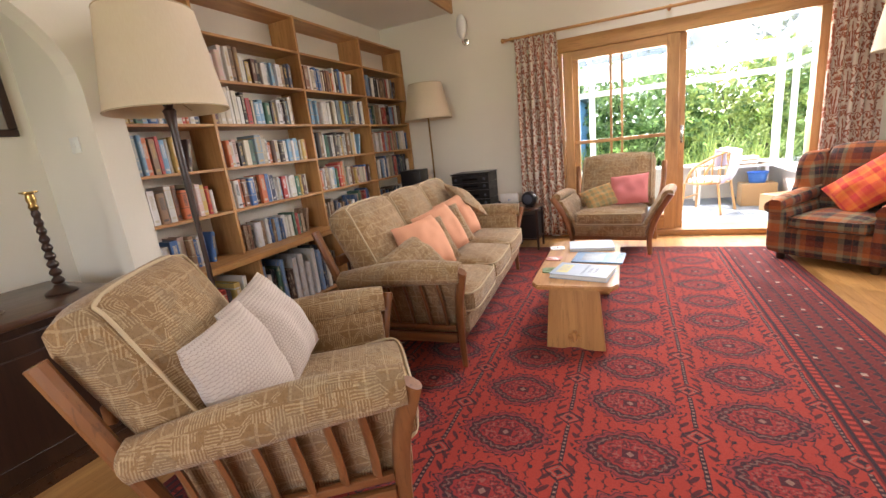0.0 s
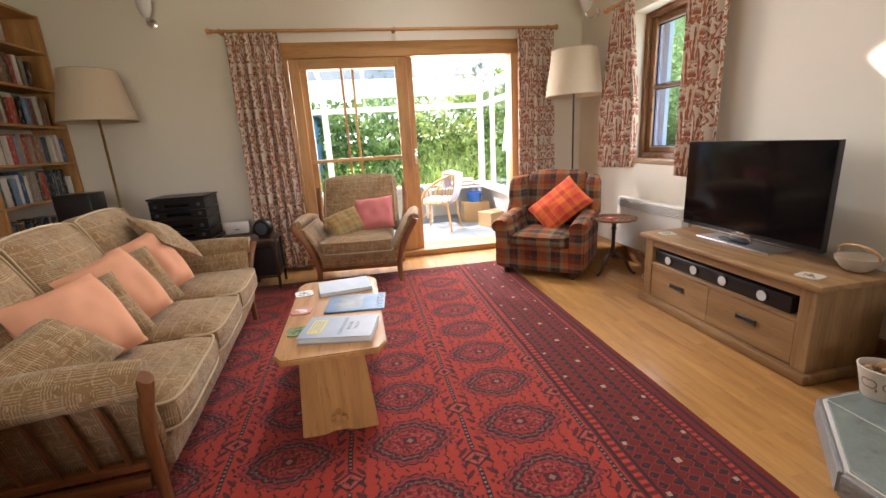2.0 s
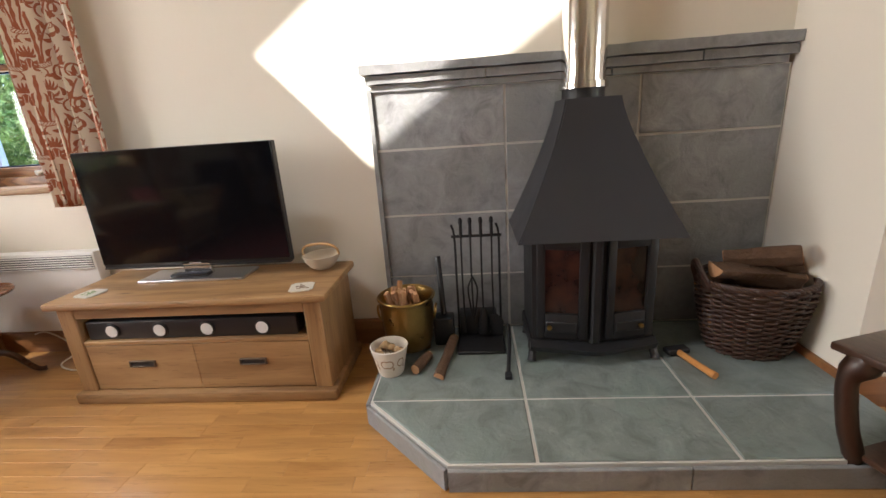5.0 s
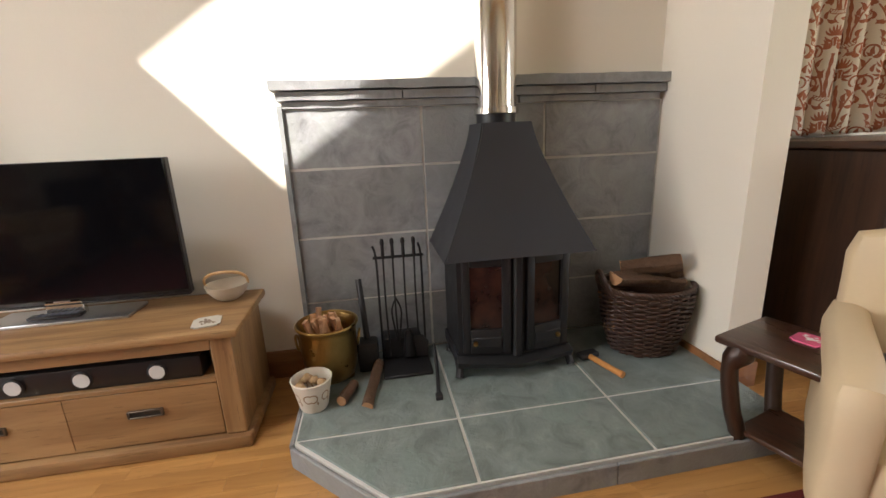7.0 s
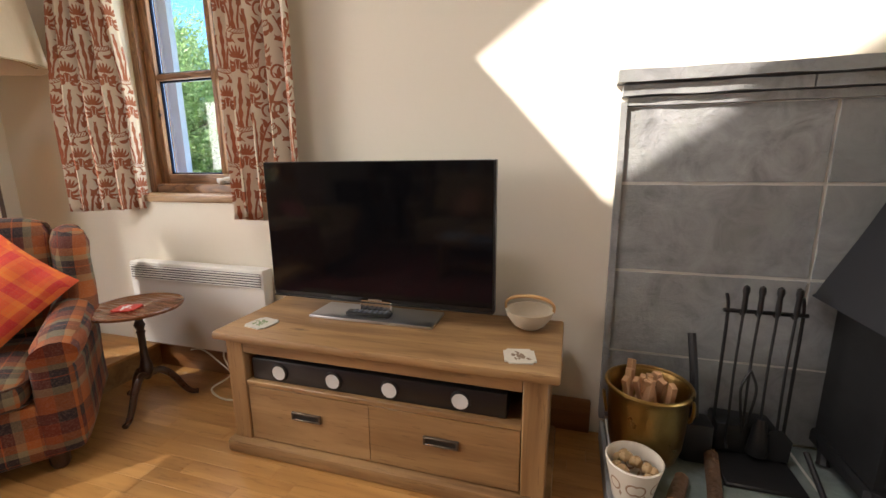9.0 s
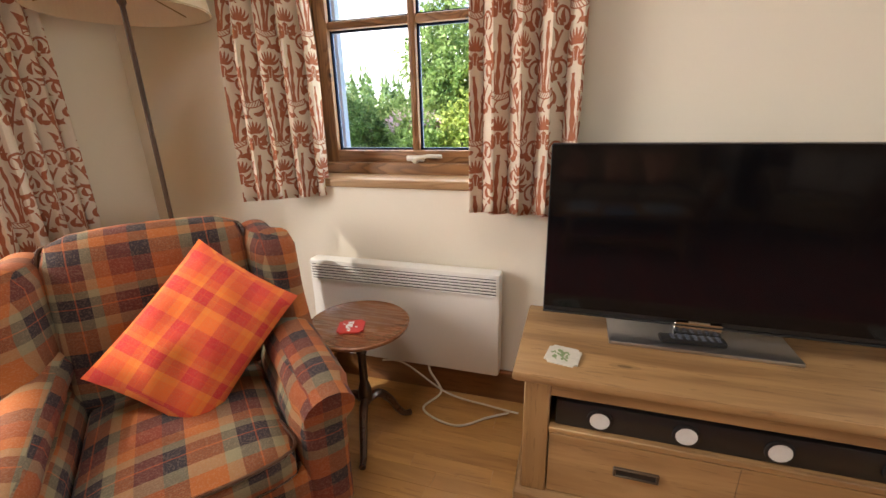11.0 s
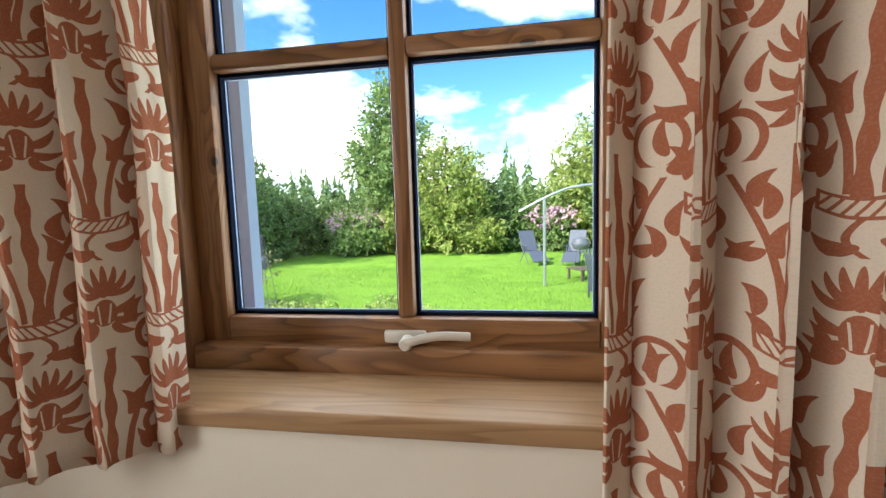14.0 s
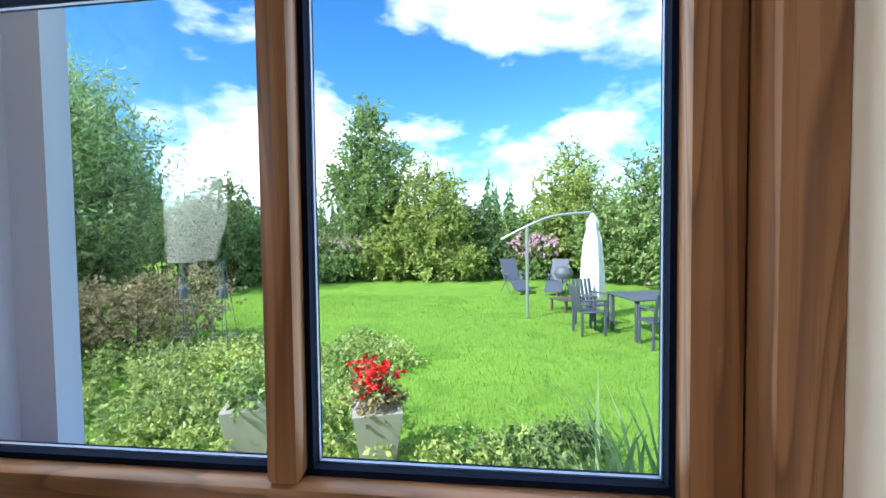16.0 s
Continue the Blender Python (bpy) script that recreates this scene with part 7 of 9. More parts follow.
n_st = 26
for row in range(27):
    z = 0.010 + row * 0.0118
    b = bm_new()
    pts = []
    for i in range(n_st * 4 + 1):
        a = 6.28319 * i / (n_st * 4)
        r = bask_r(z) + 0.009 * math.sin(a * n_st / 2 + row * math.pi)
        pts.append((r * 0.88 * math.cos(a), r * 1.08 * math.sin(a), z + 0.002 * math.sin(a * 7 + row)))
    tube(b, pts, 0.0058, 5)
    part("weaver", b, M_WICKER, bsk)
for i in range(n_st):
    a = 6.28319 * i / n_st
    b = bm_new()
    tube(b, [(bask_r(z) * 0.88 * math.cos(a), bask_r(z) * 1.08 * math.sin(a), z) for z in (0.0, 0.1, 0.2, 0.3, 0.335)], 0.006, 5)
    part("stake", b, M_WICKER, bsk)
b = bm_new()
for k in range(3):
    tube(b, [((bask_r(0.33) + 0.006 * math.sin(a * 20 + k * 2.1)) * 0.88 * math.cos(a), (bask_r(0.33) + 0.006 * math.sin(a * 20 + k * 2.1)) * 1.08 * math.sin(a), 0.335 + 0.008 * math.cos(a * 20 + k * 2.1)) for a in [6.28319 * i / 120 for i in range(121)]], 0.008, 6)
part("rim", b, M_WICKER, bsk)
for s in (-1, 1):
    b = bm_new()
    for k in range(2):
        tube(b, smooth_pts([(0.045 + 0.01 * k, s * 0.215, 0.31), (0.04, s * 0.245, 0.38), (0.0, s * 0.255, 0.415 + 0.008 * k), (-0.04, s * 0.245, 0.38), (-0.045 - 0.01 * k, s * 0.215, 0.31)], 6), 0.011, 7)
    part("handle", b, M_WICKER, bsk)
part("bottom", lathe(bm_new(), [(0.0001, 0.004), (0.135, 0.004), (0.135, 0.012), (0.0001, 0.012)], 26), M_WICKER, bsk)
for i, (x, y, z, rx, ry, rz, r, ln, sp) in enumerate(((0.02, -0.04, 0.24, 10, 4, 82, 0.062, 0.33, True), (-0.05, 0.06, 0.27, 60, -6, 70, 0.055, 0.30, False), (0.05, 0.07, 0.31, 20, 8, 100, 0.058, 0.30, True),
                                                  (-0.03, -0.02, 0.345, 35, -5, 76, 0.050, 0.30, True), (0.04, -0.07, 0.385, 80, 12, 70, 0.052, 0.27, True), (-0.03, 0.06, 0.40, 150, -8, 96, 0.055, 0.30, True), (0.0, -0.01, 0.44, 30, 10, 60, 0.05, 0.29, False), (0.0, 0.05, 0.16, 0, 0, 90, 0.06, 0.3, False))):
    log(BSK @ pose(x, y, z - 0.012, rx, ry, rz), r * 0.86, ln * 0.92, "rough split log heaped in the willow basket", sp, i + 10, "logs in the basket")

# ---- dark carved stool and leather chair at the hearth's end ----
st = thing("carved_stool", pose(1.41, 0.175, 0, 0, 0, 17), "small dark carved table with bowed legs", "side table")
b = boxed(-0.19, 0.19, -0.16, 0.16, 0.425, 0.452, 0.008, 2)
part("tabletop", b, M_DARKWOOD, st)
for sx, sy in ((-0.15, 0.12), (-0.15, -0.12), (0.10, 0.12), (0.10, -0.12)):
    b = bm_new()
    ox, oy = (-0.03 if sx < 0 else 0.03), (0.03 if sy > 0 else -0.03)
    tube(b, smooth_pts([(sx, sy, 0.425), (sx + ox, sy + oy, 0.36), (sx + ox * 0.5, sy + oy * 0.5, 0.2), (sx - ox * 0.2, sy - oy * 0.2, 0.08), (sx + ox * 0.8, sy + oy * 0.8, 0.012)], 5), [0.034, 0.04, 0.042, 0.04, 0.036] + [0.028] * 10 + [0.023] * 5 + [0.030], 10)
    part("leg", b, M_DARKWOOD_Z, st)
part("undershelf", boxed(-0.15, 0.10, -0.12, 0.12, 0.10, 0.12, 0.005), M_DARKWOOD, st)
coaster(pose(1.43, 0.12, 0.4525, 0, 0, 20) @ Matrix.Diagonal((0.9, 0.9, 1, 1)), speckled("bright pink card", (0.70, 0.12, 0.24), 0.5, var=0.3), "bright pink flower coaster on the dark table", (M_PAPER, 15))
lc = thing("leather_chair", pose(1.03, -0.02, 0, 0, 0, -140), "cream leather armchair seen from one corner", "armchair")
b = bm_new()
pad(b, -0.36, 0.36, -0.30, 0.40, 0.08, 0.36, 0.05, 0.0)
part("seat", b, M_CREAM, lc)
for s in (-1, 1):
    b = bm_new()
    pad(b, min(s * 0.24, s * 0.37), max(s * 0.24, s * 0.37), -0.33, 0.40, 0.08, 0.56, 0.06, 0.01)
    part("arm", b, M_CREAM, lc)
b = bm_new()
pad(b, -0.34, 0.34, 0.26, 0.42, 0.2, 0.82, 0.07, 0.0)
part("backrest", b, M_CREAM, lc)
for sx in (-0.3, 0.3):
    for sy in (-0.25, 0.33):
        part("foot", boxed(sx - 0.02, sx + 0.02, sy - 0.02, sy + 0.02, 0, 0.09, 0.004), M_DARKWOOD_Z, lc)
# next room: dark dresser and a patterned blind
dr = thing("dresser", pose(2.02, -1.35, 0), "dark stained dresser in the next room", "dresser")
part("body", boxed(-0.35, 0.40, -0.55, 0.9, 0.0, 1.05, 0.01, 1), M_DARKWOOD_Z, dr)
part("dresser_top", boxed(-0.38, 0.41, -0.58, 0.93, 1.05, 1.085, 0.006, 1), M_DARKWOOD, dr)
for yv in (-0.3, 0.15, 0.6):
    part("door", boxed(-0.365, -0.35, yv - 0.2, yv + 0.2, 0.08, 0.98, 0.006, 1), M_DARKWOOD_Z, dr)
curtain("curtain", "y", EAST - 0.11, -1.3, -0.45, 1.1, 2.3, 6, 0.03, M_CURTAIN, "cream and rust printed curtain in the next room", "", 0.0, 8)
# ---- west end: sideboard, candlestick, picture, music corner ----
SB = pose(-2.50, 0.42, 0, 0, 0, 0)
sbd = thing("sideboard", SB, "old dark oak sideboard under the arch", "sideboard")
part("body", boxed(-0.40, 0.26, -0.72, 0.72, 0.06, 0.715, 0.006, 1), M_DARKWOOD_Z, sbd)
part("sideboard_top", boxed(-0.42, 0.30, -0.76, 0.76, 0.715, 0.75, 0.010, 2), wooden("worn oak top", (0.035, 0.016, 0.009), (0.11, 0.05, 0.024), "y", 0.3, coat=0.2), sbd)
for yv in (-0.36, 0.36):
    d = part("door", boxed(0.26, 0.278, yv - 0.33, yv + 0.33, 0.10, 0.68, 0.006, 1), M_DARKWOOD_Z, sbd)
    part("door_panel", boxed(0.278, 0.286, yv - 0.24, yv + 0.24, 0.18, 0.60, 0.006, 1), M_DARKWOOD_Z, d)
part("plinth", boxed(-0.38, 0.25, -0.70, 0.70, 0.0, 0.06), M_DARKWOOD, sbd, smooth=False)
cd = thing("candlestick", pose(-2.47, 1.03, 0.7505), "tall bobbin-turned dark wood candlestick with a brass cup", "candlestick")
b = bm_new()
lathe(b, [(0.062, 0.0), (0.064, 0.010), (0.052, 0.02), (0.03, 0.03), (0.02, 0.045)], 26)
part("base", b, M_DARKWOOD_Z, cd)
prof = []
for i in range(9):
    z, r = 0.045 + 0.04 * i, 0.026 - 0.001 * i
    prof += [(0.012, z), (r * 0.85, z + 0.008), (r, z + 0.018), (r * 0.85, z + 0.028)]
prof.append((0.012, 0.405))
part("turned_stem", lathe(bm_new(), prof, 18), M_DARKWOOD_Z, cd)
b = bm_new()
lathe(b, [(0.012, 0.40), (0.02, 0.415), (0.014, 0.43), (0.02, 0.45), (0.016, 0.475), (0.034, 0.482), (0.034, 0.488), (0.016, 0.487), (0.0001, 0.47)], 22)
part("candle_cup", b, M_BRASS, cd, "tarnished brass cup")
tr = thing("brass_tray", pose(-2.40, 0.70, 0.7505), "small tarnished metal tray on the sideboard", "tray")
b = bm_new()
lathe(b, [(0.0001, 0.002), (0.07, 0.002), (0.09, 0.014), (0.092, 0.012), (0.072, 0.0), (0.0001, 0.0)], 26)
part("dish", b, M_DARKWOOD, tr)
b = bm_new()
lathe(b, [(0.02, 0.003), (0.03, 0.02), (0.022, 0.04), (0.008, 0.05), (0.0001, 0.052)], 18)
part("lidded_pot", b, M_BRASS, tr)
pic = thing("framed_picture", pose(-3.198, 1.17, 1.83), "small dark framed picture in the recess", "picture")
b = bm_new()
for y0, y1, z0, z1 in ((-0.2, 0.2, 0.24, 0.28), (-0.2, 0.2, -0.28, -0.24), (-0.2, -0.16, -0.24, 0.24), (0.16, 0.2, -0.24, 0.24)):
    box(b, 0.0, 0.022, y0, y1, z0, z1, 0.004, 1)
part("frame", b, M_DARKWOOD_Z, pic)
part("print", boxed(0.0, 0.008, -0.16, 0.16, -0.24, 0.24), speckled("faded print", (0.40, 0.38, 0.30), 0.5, var=0.3, scale=9), pic, smooth=False)
sw = thing("light_switch", pose(-2.80, 1.439, 1.46, 0, 0, 0), "white light switch in the recess", "light switch")
part("plate", boxed(-0.043, 0.043, -0.008, 0.0, -0.043, 0.043, 0.003, 2), M_WHITE, sw)
part("rocker", boxed(-0.008, 0.008, -0.013, -0.008, -0.014, 0.014, 0.002), M_WHITE, sw)

# music corner
hf = thing("hifi_rack", pose(-1.74, 5.02, 0), "black hi-fi stack on a low dark stand", "hi-fi")
part("stand", boxed(-0.27, 0.27, -0.20, 0.20, 0.0, 0.48, 0.006, 1), M_DARKWOOD_Z, hf)
zz = 0.481
for h_ in (0.09, 0.11, 0.085, 0.10):
    u = part("hifi_unit", boxed(-0.235, 0.235, -0.17, 0.19, zz, zz + h_ - 0.004, 0.004, 1), M_BLACKPL, hf)
    part("display", boxed(-0.10, 0.10, -0.172, -0.170, zz + 0.03, zz + 0.055), M_SCREEN, u, smooth=False)
    for s in (-0.18, 0.18):
        part("knob", lathe(bm_new(), [(0.0001, 0.018), (0.014, 0.016), (0.016, 0.0)], 14, pose(s, -0.170, zz + 0.045, 90, 0, 0)), M_GREYPLASTIC, u)
    zz += h_
part("rack_lid", boxed(-0.245, 0.245, -0.18, 0.20, zz, zz + 0.018, 0.004, 1), M_BLACKPL, hf)
sp = thing("speaker", pose(-2.32, 4.55, 0), "black loudspeaker on a stand by the bookcase", "speaker")
part("cabinet", boxed(-0.13, 0.13, -0.11, 0.11, 0.72, 1.0, 0.008, 2), M_BLACKPL, sp)
part("stand", boxed(-0.05, 0.05, -0.05, 0.05, 0.02, 0.72, 0.004), M_BLACK, sp)
part("foot", boxed(-0.13, 0.13, -0.11, 0.11, 0.0, 0.02, 0.004), M_BLACK, sp)
ot = thing("side_table", pose(-1.03, 4.72, 0), "small dark side table with a shelf", "side table")
part("tabletop", boxed(-0.15, 0.15, -0.17, 0.17, 0.455, 0.48, 0.005, 2), M_DARKWOOD, ot)
for sx in (-0.13, 0.13):
    for sy in (-0.15, 0.15):
        part("leg", boxed(sx - 0.012, sx + 0.012, sy - 0.012, sy + 0.012, 0, 0.455, 0.002), M_DARKWOOD_Z, ot)
part("shelf", boxed(-0.14, 0.14, -0.16, 0.16, 0.12, 0.135, 0.003), M_DARKWOOD, ot)
part("equipment_box", boxed(-0.12, 0.12, -0.14, 0.14, 0.136, 0.40, 0.006, 1), M_BLACKPL, ot)
ck = thing("table_clock", pose(-0.99, 4.66, 0.4805, 0, 0, -15), "black round table radio on the side table", "radio")
b = bm_new()
lathe(b, [(0.0001, -0.04), (0.075, -0.04), (0.082, -0.03), (0.082, 0.03), (0.075, 0.04), (0.0001, 0.04)], 28, pose(0, 0, 0.088, 90, 0, 0))
part("case", b, M_BLACKPL, ck)
b = bm_new()
lathe(b, [(0.0001, 0.0), (0.05, 0.0), (0.055, 0.004), (0.0001, 0.006)], 24, pose(0, -0.041, 0.088, 90, 0, 0))
part("dial", b, M_GREYPLASTIC, ck, "dark grey dial")
part("foot", boxed(-0.05, 0.05, -0.03, 0.03, 0.0, 0.012, 0.003), M_BLACKPL, ck)
rt = thing("router", pose(-1.30, 4.98, 0.0), "white internet router on a dark shelf", "router")
part("shelf_unit", boxed(-0.14, 0.14, -0.12, 0.12, 0.0, 0.48, 0.004, 1), M_DARKWOOD_Z, rt)
part("case", boxed(-0.11, 0.11, -0.02, 0.02, 0.4805, 0.60, 0.010, 2), M_WHITE, rt)
part("indicator", boxed(-0.02, 0.02, -0.0215, -0.02, 0.52, 0.528), M_BLUE, rt, smooth=False)
# ---- conservatory ----
CX0, CX1, CY0, CY1 = -1.85, 2.03, NORTH + 0.30, 7.85
cons_floor = tagged(new("floor_conservatory"), "blue-grey slate tile floor of the conservatory", "", "", "structure")
part("bed", boxed(CX0 - 0.1, CX1 + 0.1, CY0 - 0.18, CY1 + 0.1, -0.30, -0.012), M_SLATE_GROUT, cons_floor, smooth=False)
tile_me = None
for i in range(10):
    for j in range(6):
        if tile_me is None:
            tl_ob = part("tile", boxed(-0.197, 0.197, -0.197, 0.197, -0.02, 0.0, 0.003), M_BLUEGREY_FLOOR, cons_floor)
            tile_me = tl_ob.data
        else:
            tl_ob = new("tile", tile_me)
            tl_ob.parent = cons_floor
        tl_ob.matrix_world = pose(CX0 + 0.2 + i * 0.4, CY0 + 0.2 + j * 0.4, -0.004)
cons = tagged(new("conservatory"), "white framed glazed conservatory with a sloping clear roof", "", "", "structure")
part("dwarf_wall", boxed(CX0, CX1, CY1 - 0.12, CY1, -0.5, 0.50), M_MORTAR, cons, smooth=False)
part("dwarf_wall", boxed(CX1 - 0.12, CX1, CY0, CY1 - 0.12, -0.5, 0.50), M_MORTAR, cons, smooth=False)
part("dwarf_wall", boxed(CX0, CX0 + 0.12, CY0, CY1 - 0.12, -0.5, 0.50), M_MORTAR, cons, smooth=False)
part("sill", boxed(CX0, CX1, CY1 - 0.26, CY1 + 0.02, 0.50, 0.535, 0.006, 1), M_UPVC, cons)
part("sill", boxed(CX1 - 0.24, CX1 + 0.02, CY0, CY1 - 0.26, 0.50, 0.535, 0.006, 1), M_UPVC, cons)


def cz(y):
    return 2.19 + 0.21 * (CY1 - y) / (CY1 - CY0)


for i in range(4):
    x = CX0 + 0.045 + (CX1 - CX0 - 0.09) * i / 3
    part("post", boxed(x - 0.045, x + 0.045, CY1 - 0.09, CY1 - 0.02, 0.535, 2.02, 0.004), M_UPVC, cons)
for i in range(7):
    x = CX0 + 0.03 + (CX1 - CX0 - 0.06) * i / 6
    b = bm_new()
    extrude_poly(b, [(CY0, cz(CY0)), (CY1, cz(CY1)), (CY1, cz(CY1) + 0.06), (CY0, cz(CY0) + 0.06)], "x", x - 0.026, x + 0.026)
    part("rafter", b, M_UPVC, cons, smooth=False)
part("eaves_beam", boxed(CX0, CX1, CY1 - 0.11, CY1, 1.965, 2.20, 0.006), M_UPVC, cons)
part("transom", boxed(CX0, CX1, CY1 - 0.095, CY1 - 0.015, 1.745, 1.825, 0.004), M_UPVC, cons)
for xs in (CX0 + 0.03, CX1 - 0.05):
    for y in (CY0 + 0.04, CY0 + 0.8, CY0 + 1.55):
        part("post", boxed(xs - 0.03, xs + 0.03, y - 0.03, y + 0.03, 0.535, cz(y), 0.004), M_UPVC, cons)
    for z0, z1 in ((1.965, 2.10), (1.745, 1.825)):
        part("transom", boxed(xs - 0.034, xs + 0.034, CY0, CY1 - 0.1, z0, z1, 0.004), M_UPVC, cons)
    b = bm_new()
    extrude_poly(b, [(CY0, cz(CY0) - 0.04), (CY1, cz(CY1) - 0.04), (CY1, cz(CY1) + 0.05), (CY0, cz(CY0) + 0.05)], "x", xs - 0.036, xs + 0.036)
    part("gable_rail", b, M_UPVC, cons, smooth=False)
    g = part("pane", boxed(xs - 0.003, xs + 0.003, CY0, CY1 - 0.12, 0.535, 1.965), M_GLASS, cons, smooth=False)
    g.visible_shadow = False
g = part("pane", boxed(CX0, CX1, CY1 - 0.058, CY1 - 0.052, 0.535, 1.965), M_GLASS, cons, smooth=False)
g.visible_shadow = False
b = bm_new()
extrude_poly(b, [(CY0, cz(CY0) + 0.061), (CY1, cz(CY1) + 0.061), (CY1, cz(CY1) + 0.075), (CY0, cz(CY0) + 0.075)], "x", CX0, CX1)
part("roof_sheet", b, M_ROOFGLASS, cons, smooth=False)


def cane_chair(m, label, towel=False):
    root = thing("cane_chair", m, label, "chair", "cane chairs")
    for sx in (-0.20, 0.20):
        for sy, sl in ((-0.20, -0.03), (0.20, 0.06)):
            b2 = bm_new()
            tube(b2, smooth_pts([(sx * 1.12, sy + sl, 0.0), (sx * 1.05, sy + sl * 0.5, 0.2), (sx, sy, 0.40)], 4), 0.016, 8)
            part("leg", b2, M_CANE, root)
    b2 = bm_new()
    tube(b2, [(0.23 * math.cos(a), 0.23 * math.sin(a), 0.40) for a in [6.28319 * i / 28 for i in range(29)]], 0.017, 8)
    part("seat_rim", b2, M_CANE, root)
    b2 = bm_new()
    pad(b2, -0.20, 0.20, -0.20, 0.20, 0.395, 0.455, 0.03, 0.01)
    part("seat", b2, M_CANVAS, root, "pale seat pad")
    back_pts = smooth_pts([(-0.25, -0.16, 0.42), (-0.28, -0.06, 0.60), (-0.25, 0.16, 0.74), (0.0, 0.27, 0.80), (0.25, 0.16, 0.74), (0.28, -0.06, 0.60), (0.25, -0.16, 0.42)], 7)
    b2 = bm_new()
    tube(b2, back_pts, 0.018, 8)
    part("back_hoop", b2, M_CANE, root)
    for i in range(4, len(back_pts) - 4, 3):
        p = back_pts[i]
        b2 = bm_new()
        tube(b2, [(p.x * 0.85, p.y * 0.85, 0.40), tuple(p)], 0.007, 6)
        part("spindle", b2, M_CANE, root)
    b2 = bm_new()
    tube(b2, [(-0.21, -0.2, 0.2), (0.21, -0.2, 0.2)], 0.010, 6)
    part("stretcher", b2, M_CANE, root)
    return root


c1 = cane_chair(pose(0.98, 6.62, 0.0, 0, 0, -120), "round-backed honey cane chair in the conservatory")
cane_chair(pose(0.05, 6.55, 0.0, 0, 0, 60), "round-backed honey cane chair in the conservatory")
b = bm_new()
g_ = {}
for i in range(13):
    for j in range(21):
        s, t = i / 12 - 0.5, j / 20
        y = 0.16 + 0.14 * math.sin(t * math.pi) ** 0.7 * (1 if t > 0.5 else -0.25)
        z = 0.825 - abs(t - 0.5) * (0.85 if t > 0.5 else 0.45) + 0.01 * math.sin(s * 14)
        g_[i, j] = b.verts.new((s * 0.34 + 0.01 * math.sin(t * 9), y + 0.06 * t + 0.012 * math.sin(s * 20 + t * 3), z))
for i in range(12):
    for j in range(20):
        b.faces.new((g_[i, j], g_[i + 1, j], g_[i + 1, j + 1], g_[i, j + 1]))
tw = part("towel", b, M_TOWEL)
tw.matrix_world = pose(0.98, 6.62, 0.0, 0, 0, -120)
sol = tw.modifiers.new("thick", "SOLIDIFY")
sol.thickness = 0.008
tagged(tw, "lilac cotton towel draped over the cane chair", "towel")
wt = thing("white_table", pose(1.35, 7.35, 0), "low white table heaped with papers in the sun", "table")
part("tabletop", boxed(-0.45, 0.45, -0.25, 0.25, 0.50, 0.53, 0.006, 1), M_UPVC, wt)
for sx in (-0.4, 0.4):
    for sy in (-0.2, 0.2):
        part("leg", boxed(sx - 0.02, sx + 0.02, sy - 0.02, sy + 0.02, 0, 0.50, 0.003), M_UPVC, wt)
rs = random.Random(5)
for i in range(5):
    pl = thing("paper_stack", pose(1.0 + 0.19 * i, 7.32 + rs.uniform(-0.08, 0.08), 0.5305, 0, 0, rs.uniform(-25, 25)), "loose stack of white papers on the white table", "papers", "paper stacks")
    zz = 0.0
    for k in range(rs.randint(3, 6)):
        h_ = rs.uniform(0.008, 0.028)
        w_ = rs.uniform(0.08, 0.10)
        part("sheaf", boxed(-w_, w_, -0.11, 0.11, zz, zz + h_, 0.002, 1, pose(rs.uniform(-0.01, 0.01), 0, 0, 0, 0, rs.uniform(-8, 8))), M_PAPER if k % 3 else M_CARDBOARD, pl)
        zz += h_ + 0.0005
bl = thing("blue_basin", pose(1.62, 7.02, 0.0), "bright blue plastic tub on a cardboard box", "tub")
part("box", boxed(-0.2, 0.2, -0.14, 0.14, 0.0, 0.30, 0.004, 1), M_CARDBOARD, bl)
b = bm_new()
lathe(b, [(0.09, 0.301), (0.12, 0.44), (0.128, 0.445), (0.122, 0.44), (0.085, 0.315), (0.0005, 0.31)], 24)
part("tub", b, M_BLUE, bl)
cbx = thing("cardboard_box", pose(1.80, 6.55, 0.0, 0, 0, 25), "open brown cardboard box on the conservatory floor", "box")
for x0, x1, y0, y1 in ((-0.2, 0.2, -0.14, -0.134), (-0.2, 0.2, 0.134, 0.14), (-0.2, -0.194, -0.134, 0.134), (0.194, 0.2, -0.134, 0.134)):
    part("side", boxed(x0, x1, y0, y1, 0.0, 0.20), M_CARDBOARD, cbx, smooth=False)
part("lid_flap", boxed(-0.2, 0.2, -0.14, 0.14, 0.2005, 0.206, 0.002), M_CARDBOARD, cbx)

# ---- garden ----
GZ = -0.55
shed = thing("garden_shed", pose(-2.55, 11.2, GZ), "blue-painted timber garden shed with a shallow felt roof", "shed")
M_SHEDBLUE = wooden("sky blue painted boards", (0.13, 0.30, 0.56), (0.20, 0.40, 0.68), "z", 0.6)
part("wall", boxed(-1.58, 1.58, -1.10, 1.10, 0.0, 2.42), M_SHEDBLUE, shed, smooth=False)
for i in range(20):
    xb = -1.60 + 0.16 * i
    part("cladding_board", boxed(xb + 0.003, xb + 0.157, -1.125, -1.10, 0.02, 2.40, 0.004), M_SHEDBLUE, shed)
b = bm_new()
extrude_poly(b, [(-1.72, 2.42), (1.72, 2.42), (1.72, 2.50), (0.0, 2.78), (-1.72, 2.50)], "y", -1.25, 1.25)
